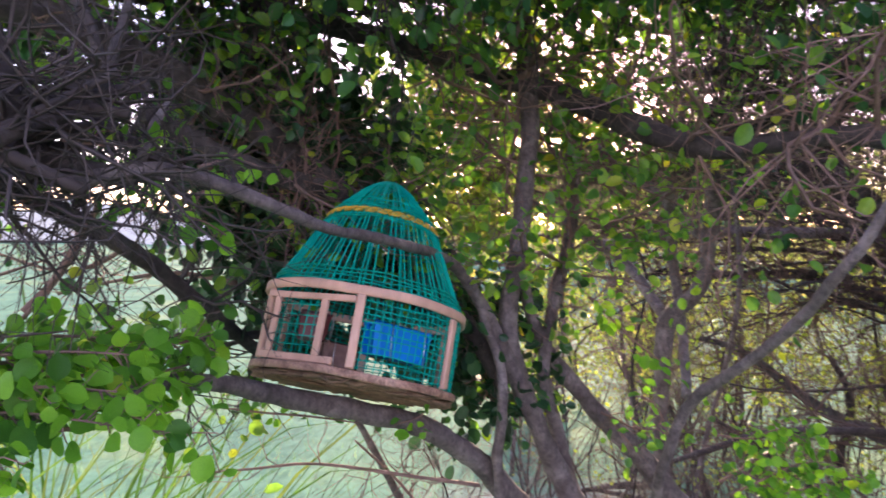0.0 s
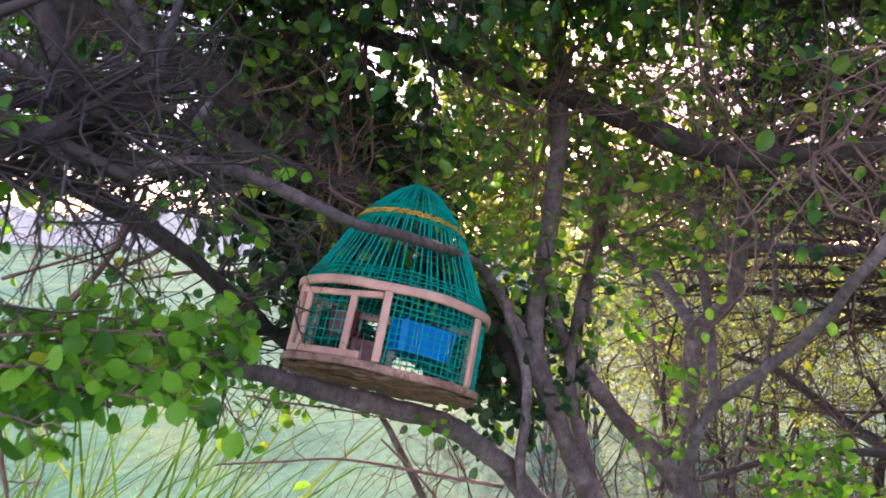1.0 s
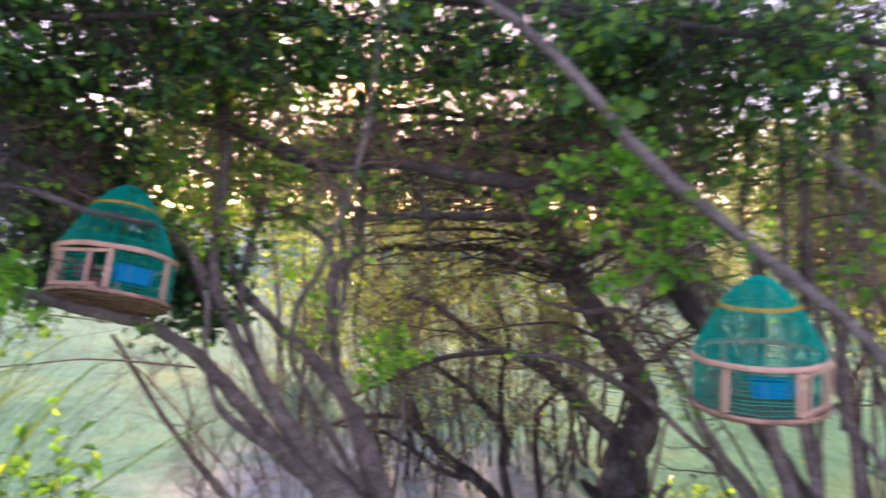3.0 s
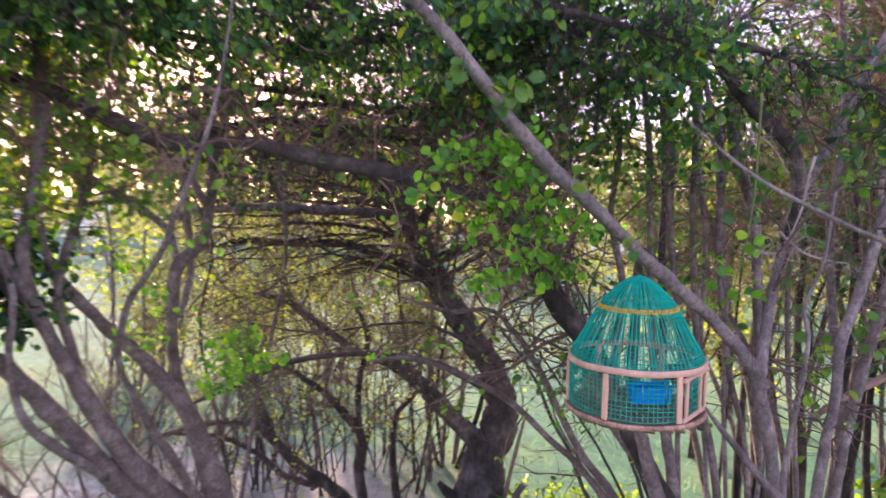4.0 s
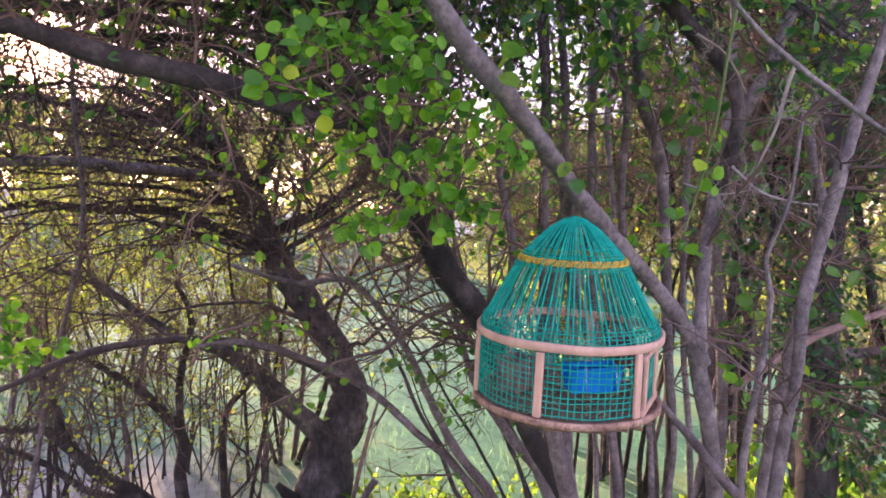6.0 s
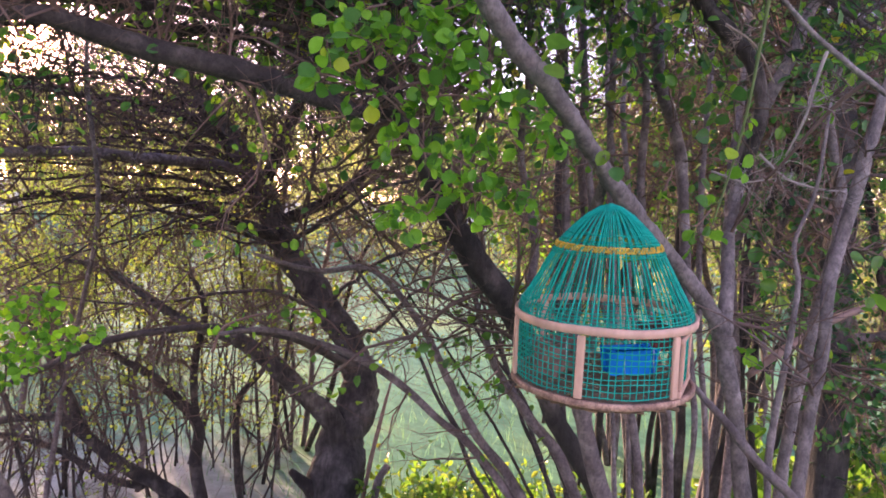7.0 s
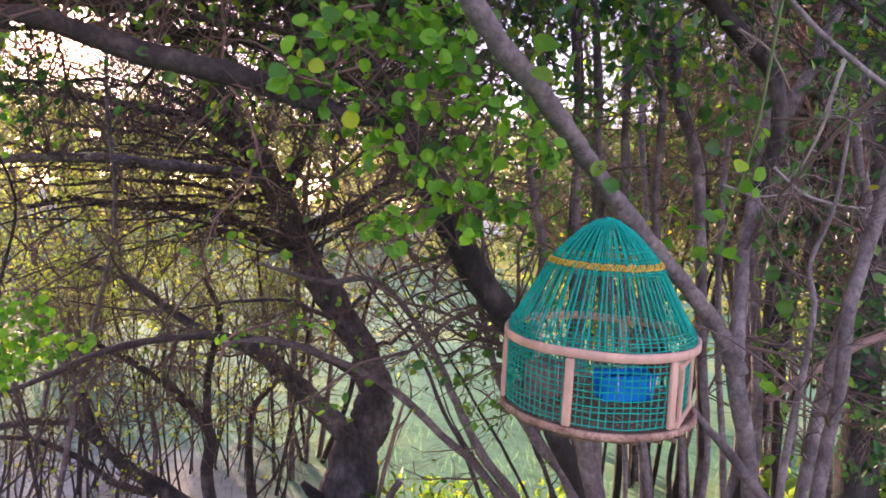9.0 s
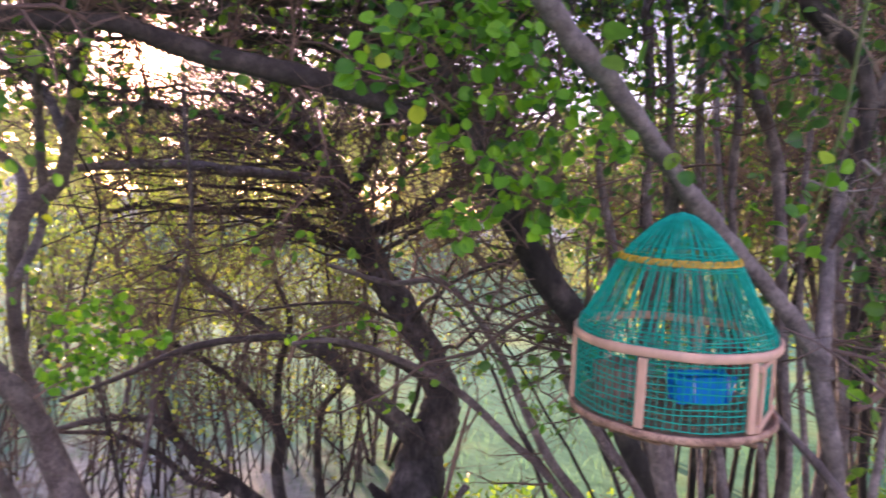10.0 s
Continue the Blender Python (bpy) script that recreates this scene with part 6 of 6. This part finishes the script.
leafy_spray([(1.345, 0.988, 1.584, 0.0030), (1.353, 0.893, 1.624, 0.0024), (1.393, 0.830, 1.624, 0.0019), (1.428, 0.781, 1.613, 0.0013), (1.448, 0.753, 1.613, 0.0008)], 42, 0.042, 304, MID)
leafy_spray([(1.377, 1.029, 1.572, 0.0030), (1.358, 0.930, 1.510, 0.0023), (1.378, 0.872, 1.493, 0.0015), (1.405, 0.829, 1.483, 0.0008)], 30, 0.042, 305, MID)
leafy_spray([(1.373, 1.032, 1.566, 0.0030), (1.304, 0.959, 1.535, 0.0019), (1.260, 0.939, 1.523, 0.0008)], 16, 0.042, 306, MID)
leafy_spray([(1.515, 0.933, 1.602, 0.0030), (1.504, 0.818, 1.580, 0.0023), (1.508, 0.751, 1.567, 0.0015), (1.525, 0.695, 1.569, 0.0008)], 25, 0.042, 307, MID)
leafy_spray([(1.600, 0.883, 1.647, 0.0030), (1.578, 0.780, 1.593, 0.0019), (1.581, 0.729, 1.550, 0.0008)], 21, 0.042, 308, MID)
leafy_spray([(1.513, 1.072, 1.478, 0.0030), (1.419, 1.016, 1.418, 0.0023), (1.353, 0.998, 1.383, 0.0015), (1.296, 0.996, 1.379, 0.0008)], 30, 0.042, 309, MID)
leafy_spray([(1.504, 1.079, 1.450, 0.0030), (1.432, 1.008, 1.387, 0.0023), (1.375, 0.984, 1.360, 0.0015), (1.345, 0.967, 1.341, 0.0008)], 25, 0.042, 310, MID)
leafy_spray([(1.502, 1.079, 1.470, 0.0030), (1.503, 0.959, 1.438, 0.0023), (1.524, 0.882, 1.416, 0.0015), (1.539, 0.805, 1.421, 0.0008)], 39, 0.042, 311, MID)
leafy_spray([(1.557, 1.041, 1.481, 0.0030), (1.542, 0.930, 1.460, 0.0023), (1.550, 0.860, 1.455, 0.0015), (1.571, 0.805, 1.415, 0.0008)], 28, 0.042, 312, MID)
leafy_spray([(1.522, 1.064, 1.505, 0.0030), (1.513, 0.976, 1.458, 0.0023), (1.492, 0.919, 1.394, 0.0015), (1.472, 0.909, 1.375, 0.0008)], 21, 0.042, 313, MID)
leafy_spray([(1.287, 1.018, 1.831, 0.0030), (1.205, 0.957, 1.789, 0.0019), (1.173, 0.938, 1.750, 0.0008)], 37, 0.044, 314, MID)
leafy_spray([(1.347, 0.979, 1.848, 0.0030), (1.351, 0.893, 1.807, 0.0023), (1.385, 0.843, 1.815, 0.0015), (1.411, 0.815, 1.771, 0.0008)], 43, 0.044, 315, MID)
leafy_spray([(1.326, 1.033, 1.794, 0.0030), (1.341, 0.960, 1.771, 0.0019), (1.358, 0.899, 1.776, 0.0008)], 37, 0.044, 316, MID)
leafy_spray([(1.629, 1.037, 1.598, 0.0030), (1.581, 1.015, 1.564, 0.0023), (1.539, 1.023, 1.546, 0.0015), (1.504, 1.022, 1.555, 0.0008)], 37, 0.044, 317, MID)
leafy_spray([(1.894, 0.477, 1.937, 0.0042), (1.948, 0.532, 1.792, 0.0037), (1.989, 0.579, 1.650, 0.0033), (2.013, 0.626, 1.519, 0.0028), (2.024, 0.672, 1.390, 0.0024)], 9, 0.045, 318, MID, start=0.45, mat=SHOOT)
leafy_spray([(2.292, 0.863, 1.437, 0.0030), (2.229, 0.867, 1.387, 0.0019), (2.158, 0.877, 1.406, 0.0008)], 9, 0.052, 319, MID)
leafy_spray([(2.379, 1.072, 1.555, 0.0030), (2.282, 1.044, 1.429, 0.0023), (2.238, 1.017, 1.314, 0.0015), (2.223, 0.956, 1.318, 0.0008)], 14, 0.050, 320, MID)
leafy_spray([(2.191, 1.256, 2.151, 0.0030), (2.169, 1.197, 1.997, 0.0019), (2.183, 1.135, 1.922, 0.0008)], 12, 0.050, 321, MID)
leafy_spray([(2.801, 0.986, 1.202, 0.0030), (2.734, 0.987, 1.128, 0.0023), (2.681, 0.954, 1.027, 0.0015), (2.669, 0.963, 0.989, 0.0008)], 18, 0.055, 322, MID)
leafy_spray([(2.653, 0.754, 1.868, 0.0030), (2.572, 0.721, 1.788, 0.0019), (2.587, 0.709, 1.742, 0.0008)], 12, 0.050, 323, MID)
leafy_spray([(1.799, 1.177, 0.943, 0.0030), (1.728, 1.156, 0.907, 0.0019), (1.689, 1.137, 0.878, 0.0008)], 8, 0.045, 324, MID)
NARROW = "leafy shoot with narrow bright green leaves on a low limb"
leafy_spray([(0.539, 2.031, 0.907, 0.004), (0.617, 2.012, 0.972, 0.003), (0.697, 1.99, 1.039, 0.002), (0.764, 1.962, 1.092, 0.001)], 50, 0.038, 325, NARROW)
leafy_spray([(0.567, 2.024, 0.875, 0.004), (0.66, 2.005, 0.939, 0.003), (0.741, 1.979, 0.991, 0.002), (0.825, 1.942, 0.995, 0.001)], 50, 0.038, 326, NARROW)
leafy_spray([(0.544, 2.011, 0.815, 0.004), (0.621, 1.994, 0.878, 0.003), (0.702, 1.967, 0.912, 0.002), (0.797, 1.939, 0.963, 0.001)], 50, 0.038, 327, NARROW)
leafy_spray([(0.534, 2.052, 1.031, 0.004), (0.615, 2.023, 1.035, 0.003), (0.682, 1.995, 1.071, 0.002), (0.752, 1.957, 1.043, 0.001)], 50, 0.038, 328, NARROW)
leafy_spray([(0.545, 2.003, 0.785, 0.004), (0.609, 1.984, 0.833, 0.003), (0.675, 1.959, 0.867, 0.002), (0.742, 1.932, 0.901, 0.001)], 50, 0.038, 329, NARROW)
leafy_spray([(0.621, 2.027, 0.888, 0.004), (0.702, 2.003, 0.938, 0.003), (0.8, 1.972, 0.974, 0.002), (0.878, 1.931, 0.97, 0.001)], 50, 0.038, 330, NARROW)
leafy_spray([(1.591, 3.136, 0.637, 0.009), (1.668, 3.14, 0.775, 0.007), (1.955, 3.05, 0.856, 0.005), (2.112, 2.981, 0.85, 0.003)], 26, 0.065, 331, MID)


# ---- herbs and grass ----
def build_herb(x, y, h, w, n, seed, mat=HERB, label="low yellow-green herb growing at the foot of the trees", size=0.07):
    r = random.Random(seed)
    z = ground_z(x, y)
    ob = thing("herb", Matrix.Translation((x, y, z)), label, "plant", "herbs")
    b, sp = Buf(), []
    for _ in range(n):
        a, q = r.uniform(0, 6.28), w * math.sqrt(r.random())
        top = Vector((x + q * math.cos(a), y + q * math.sin(a), z + h * r.uniform(0.5, 1.1)))
        root = Vector((x + 0.5 * q * math.cos(a), y + 0.5 * q * math.sin(a), z - 0.02))
        mid = root.lerp(top, 0.5) + rand_dir(r) * 0.03
        b.tube([root, mid, top], [0.004, 0.003, 0.0015], 3)
        for k in range(7):
            p = mid.lerp(top, k / 6)
            sp.append((p, (rand_dir(r) + Vector((0, 0, 0.2))).normalized()))
    mass("stalk_mass", b, BLADE, ob)
    mass("foliage", leaf_buf(sp, size, r, 0.5, 0.1), mat, ob)
    rooted(ob)


k = 0
for x, y, h in ((3.39, 4.09, 0.30), (3.56, 3.74, 0.30), (4.09, 3.86, 0.30), (3.26, 3.59, 0.30), (4.67, 2.29, 0.50), (5.07, 2.26, 0.60), (5.55, 2.17, 0.60), (5.42, 1.78, 0.60), (5.11, 1.52, 0.60), (3.97, 3.23, 0.40), (3.91, 2.56, 0.40), (4.37, 2.49, 0.50), (4.30, 1.35, 0.90), (4.44, 1.25, 0.95), (4.73, 1.76, 0.90), (4.67, 2.04, 0.80), (5.58, 2.38, 0.90), (5.46, 1.75, 0.90), (4.50, 1.68, 0.50), (4.71, 1.54, 0.50), (5.30, 1.63, 0.60), (4.45, 1.96, 0.50), (5.25, 1.42, 0.60), (6.09, 2.28, 0.70), (6.59, 2.19, 0.70)):
    build_herb(x, y, h, 0.42, 34, 500 + k, size=0.1 if h > 0.55 else 0.07)
    k += 1


def blade(b, root, d, length, width, droop, r):
    side = d.cross(Vector((r.gauss(0, 1), r.gauss(0, 1), 0.2))).normalized() * width
    p, o = root.copy(), len(b.v)
    segs = 6
    for k in range(segs + 1):
        w = side * (1 - (k / segs) ** 2 * 0.95)
        b.v += [p - w, p + w]
        d = (d + Vector((d.x, d.y, 0)) * 0.1 + Vector((0, 0, -droop * (k + 1) / segs))).normalized()
        p = p + d * length / segs
    for k in range(segs):
        q = o + 2 * k
        b.f.append((q, q + 1, q + 3, q + 2))


def build_grass(name, places, h, n, width, seed, label):
    r = random.Random(seed)
    for x, y in places:
        b = Buf()
        z = ground_z(x, y)
        ob = thing(name, Matrix.Translation((x, y, z)), label, "grass", "grass clumps")
        for _ in range(n):
            root = Vector((x + r.gauss(0, 0.09), y + r.gauss(0, 0.09), z - 0.03))
            d = (Vector((r.gauss(0, 0.28), r.gauss(0, 0.28), 1))).normalized()
            blade(b, root, d, h * r.uniform(0.6, 1.15), width * r.uniform(0.6, 1.2), r.uniform(0.1, 0.4), r)
        mass("blade_mass", b, BLADE, ob)
        rooted(ob)


build_grass("tall_grass", ((-1.27, 1.37), (-1.27, 1.67), (-1.51, 1.45), (-1.31, 2.17), (-1.92, 1.72), (-1.73, 2.24), (-1.35, 1.66), (-1.38, 1.50)), 1.95, 26, 0.0075, 61, "tall arching yellow-green grass clump on the bank")


def build_reeds(x, y, n, seed):
    """Long bare grass stalks that arch away over the bank."""
    r = random.Random(seed)
    z = ground_z(x, y)
    ob = thing("reed_clump", Matrix.Translation((x, y, z)), "few long dark arching grass stalks on the bank", "grass", "grass clumps")
    for _ in range(n):
        root = Vector((x + r.gauss(0, 0.1), y + r.gauss(0, 0.1), z - 0.03))
        reach, top = r.uniform(-0.1, 1.0), r.uniform(0.9, 1.35)
        b = Buf()
        pts = [root + Vector((reach * u ** 1.9, 0.15 * u, top * (1.25 * u - 0.25 * u * u))) for u in (0, 0.15, 0.3, 0.45, 0.6, 0.75, 0.9, 1.0)]
        b.tube(pts, [0.0032 - 0.0024 * k / 7 for k in range(8)], 5)
        part("stalk", b, REED, ob)
    rooted(ob)


build_reeds(-1.15, 1.75, 11, 64)
build_reeds(-1.45, 1.35, 9, 65)
build_reeds(-0.95, 2.15, 7, 66)
b, r = Buf(), random.Random(71)
for _ in range(9000):
    a, q = radians(r.uniform(20, 135)), r.uniform(3.4, 16) ** 1.0
    x, y = q * math.cos(a), q * math.sin(a)
    blade(b, Vector((x, y, ground_z(x, y) - 0.02)), Vector((r.gauss(0, 0.3), r.gauss(0, 0.3), 1)).normalized(), r.uniform(0.06, 0.2), 0.003, r.uniform(0.02, 0.15), r)
for _ in range(1000):
    x, y = r.uniform(2.4, 8.0), r.uniform(2.6, 10.0)
    blade(b, Vector((x, y, ground_z(x, y) - 0.02)), Vector((r.gauss(0, 0.22), r.gauss(0, 0.22), 1)).normalized(), r.uniform(0.1, 0.26), 0.003, r.uniform(0.02, 0.15), r)
tagged(part("meadow_grass", b, MEADOW_BLADE), "short pale green meadow grass", "grass", kind="stuff")


# bare sticks and thorny dead twigs before the meadow
def dead_branch(ctrl, n, length, seed, label, mat=None):
    r = random.Random(seed)
    line = spline(ctrl, 6)
    ob = thing("dead_branch", Matrix.Translation(line[0][:3]), label, "dead branch", "dead branches")
    b = Buf()
    b.tube(line[:, :3], line[:, 3], 7, 0.15)
    part("stick", b, mat or TWIG, ob)
    b = Buf()
    twigs_along(b, [], line, n, length, r, 1, 0.1, 1, 0.0, 2, 0.0, bend=0.7)
    mass("twig_mass", b, mat or TWIG, ob)
    rooted(ob)


# these branches take a colour darkened for the crown's shade
SHADED = "bare thorny dead branch caught under the crown, shade put into its colour"
BARE = "bare grey thorny dead branch in front of the meadow"
dead_branch([(-0.103, 1.714, 0.959, 0.0051), (-0.253, 1.651, 0.99, 0.0046), (-0.483, 1.633, 1.01, 0.0038), (-0.621, 1.572, 1.008, 0.003), (-0.752, 1.511, 1.005, 0.0024)], 14, 0.22, 700, BARE)
dead_branch([(-0.042, 1.97, 0.49, 0.006), (-0.198, 1.957, 0.701, 0.005), (-0.325, 1.897, 0.88, 0.004), (-0.445, 1.837, 1.012, 0.0031)], 16, 0.3, 701, BARE)
dead_branch([(-1.025, 1.71, 1.514, 0.0076), (-1.097, 1.697, 1.465, 0.0061), (-1.168, 1.634, 1.446, 0.0044), (-1.309, 1.559, 1.497, 0.0029)], 6, 0.25, 704, BARE)
dead_branch([(-0.751, 1.758, 1.423, 0.0076), (-0.902, 1.731, 1.445, 0.0061), (-1.022, 1.66, 1.425, 0.0044), (-1.133, 1.59, 1.391, 0.0029)], 6, 0.25, 705, BARE)
dead_branch([(-1.146, 0.777, 1.188, 0.0089), (-1.027, 0.837, 1.223, 0.0079), (-0.94, 0.894, 1.259, 0.0068), (-0.816, 0.954, 1.286, 0.0056)], 5, 0.22, 706, BARE)
dead_branch([(-0.858, 0.95, 1.284, 0.0056), (-0.841, 0.952, 1.173, 0.0042), (-0.825, 0.953, 1.104, 0.0028)], 6, 0.12, 707, BARE)
dead_branch([(-1.033, 0.886, 1.23, 0.0054), (-0.989, 0.89, 1.109, 0.0041), (-0.947, 0.893, 1.042, 0.0027), (-0.866, 0.9, 1.038, 0.002)], 6, 0.12, 708, BARE)
dead_branch([(-0.808, 0.502, 1.565, 0.0062), (-0.733, 0.559, 1.561, 0.0054), (-0.652, 0.615, 1.601, 0.0056), (-0.54, 0.674, 1.656, 0.0058), (-0.455, 0.731, 1.725, 0.0048)], 8, 0.24, 709, SHADED, TWIG_SHADE)
dead_branch([(-0.908, 0.495, 1.469, 0.0073), (-0.796, 0.554, 1.495, 0.0065), (-0.695, 0.612, 1.555, 0.0056), (-0.596, 0.67, 1.62, 0.0046)], 6, 0.24, 710, SHADED, TWIG_SHADE)
dead_branch([(-1.016, 0.585, 1.892, 0.0112), (-0.858, 0.598, 1.807, 0.0112), (-0.722, 0.609, 1.722, 0.01), (-0.584, 0.641, 1.651, 0.0091), (-0.457, 0.681, 1.589, 0.0069)], 6, 0.3, 711, SHADED, TWIG_SHADE)
dead_branch([(-0.952, 0.691, 2.022, 0.0108), (-0.84, 0.7, 1.87, 0.0108), (-0.718, 0.71, 1.766, 0.0096), (-0.561, 0.723, 1.698, 0.0084), (-0.441, 0.732, 1.678, 0.006)], 6, 0.3, 712, SHADED, TWIG_SHADE)
dead_branch([(-0.86, 0.398, 1.698, 0.0086), (-0.769, 0.455, 1.721, 0.009), (-0.677, 0.513, 1.704, 0.0083), (-0.588, 0.57, 1.727, 0.0065), (-0.479, 0.629, 1.796, 0.0045)], 6, 0.3, 713, SHADED, TWIG_SHADE)
dead_branch([(-0.933, 0.492, 1.603, 0.0083), (-0.81, 0.502, 1.627, 0.0083), (-0.713, 0.56, 1.626, 0.0075), (-0.585, 0.621, 1.592, 0.0056)], 6, 0.26, 714, SHADED, TWIG_SHADE)
dead_branch([(-0.761, 0.907, 2.105, 0.0108), (-0.703, 0.911, 1.958, 0.0108), (-0.618, 0.918, 1.838, 0.0095), (-0.556, 0.874, 1.697, 0.0066)], 6, 0.3, 715, SHADED, TWIG_SHADE)
dead_branch([(-1.057, 0.683, 1.529, 0.0096), (-0.868, 0.698, 1.582, 0.0084), (-0.702, 0.711, 1.623, 0.0084), (-0.53, 0.775, 1.646, 0.0099)], 5, 0.26, 716, SHADED, TWIG_SHADE)
dead_branch([(-0.676, 0.493, 1.599, 0.0160), (-0.636, 0.590, 1.619, 0.0133), (-0.575, 0.690, 1.645, 0.0107), (-0.496, 0.787, 1.673, 0.0080)], 14, 0.22, 730, SHADED, TWIG_SHADE)
dead_branch([(-0.677, 0.498, 1.547, 0.0110), (-0.638, 0.595, 1.572, 0.0093), (-0.582, 0.691, 1.605, 0.0077), (-0.508, 0.794, 1.661, 0.0060)], 5, 0.22, 731, SHADED, TWIG_SHADE)
dead_branch([(-0.733, 0.569, 1.653, 0.0140), (-0.673, 0.679, 1.677, 0.0120), (-0.584, 0.792, 1.703, 0.0100), (-0.505, 0.881, 1.742, 0.0080)], 14, 0.22, 732, SHADED, TWIG_SHADE)
dead_branch([(-0.843, 0.400, 1.650, 0.0100), (-0.770, 0.474, 1.639, 0.0083), (-0.701, 0.561, 1.638, 0.0067), (-0.597, 0.653, 1.662, 0.0050)], 14, 0.22, 734, SHADED, TWIG_SHADE)
dead_branch([(-0.876, 0.448, 1.513, 0.0090), (-0.820, 0.521, 1.551, 0.0073), (-0.741, 0.612, 1.594, 0.0057), (-0.629, 0.697, 1.641, 0.0040)], 6, 0.22, 735, SHADED, TWIG_SHADE)
dead_branch([(-0.762, 0.453, 1.305, 0.0040), (-0.742, 0.479, 1.246, 0.0033), (-0.708, 0.503, 1.152, 0.0027), (-0.701, 0.513, 1.081, 0.0020)], 10, 0.14, 737, BARE)
dead_branch([(-0.652, 0.571, 1.294, 0.0040), (-0.622, 0.587, 1.232, 0.0030), (-0.546, 0.640, 1.214, 0.0020)], 8, 0.14, 738, BARE)
dead_branch([(-0.736, 0.452, 1.207, 0.0040), (-0.694, 0.497, 1.188, 0.0030), (-0.625, 0.546, 1.145, 0.0020)], 10, 0.14, 739, BARE)
dead_branch([(-0.855, 1.114, 1.406, 0.0070), (-0.828, 1.157, 1.466, 0.0060), (-0.811, 1.189, 1.540, 0.0050), (-0.827, 1.201, 1.589, 0.0040)], 5, 0.14, 740, BARE)
dead_branch([(-1.013, 1.128, 1.434, 0.0040), (-0.938, 1.206, 1.474, 0.0030), (-0.865, 1.286, 1.517, 0.0020)], 5, 0.14, 741, BARE)
dead_branch([(-0.904, 0.486, 1.582, 0.0060), (-0.806, 0.573, 1.602, 0.0050), (-0.704, 0.662, 1.624, 0.0040), (-0.604, 0.764, 1.622, 0.0030)], 7, 0.2, 736, SHADED, TWIG_SHADE)
SPINY = "pale spiny dead twig among the grey stems"
dead_branch([(2.079, 0.456, 1.781, 0.0045), (2.082, 0.475, 1.726, 0.0038), (2.095, 0.501, 1.646, 0.0032), (2.105, 0.547, 1.559, 0.0025)], 9, 0.11, 750, SPINY, TWIG_PALE)
dead_branch([(2.085, 0.365, 1.707, 0.0060), (2.090, 0.413, 1.679, 0.0053), (2.092, 0.472, 1.626, 0.0045), (2.098, 0.541, 1.550, 0.0037), (2.106, 0.594, 1.501, 0.0030)], 10, 0.1, 751, SPINY, TWIG_BROWN)
dead_branch([(2.177, 0.658, 1.574, 0.0040), (2.215, 0.605, 1.516, 0.0033), (2.251, 0.543, 1.493, 0.0027), (2.277, 0.492, 1.487, 0.0020)], 12, 0.11, 752, SPINY, TWIG_PALE)
dead_branch([(2.120, 0.752, 1.529, 0.0030), (2.165, 0.688, 1.505, 0.0023), (2.203, 0.626, 1.515, 0.0015)], 10, 0.11, 753, SPINY, TWIG_PALE)
dead_branch([(2.074, 0.709, 1.886, 0.0040), (2.125, 0.657, 1.834, 0.0030), (2.168, 0.626, 1.745, 0.0020)], 10, 0.11, 754, SPINY, TWIG_DRY)
for k, (x, y, h) in enumerate(((-0.79, 2.21, 0.95), (-0.88, 2.10, 0.90), (-0.67, 2.32, 0.90))):
    build_herb(x, y, h, 0.16, 5, 560 + k, LEAF, "tall yellow-green herb growing on the bank", 0.085)
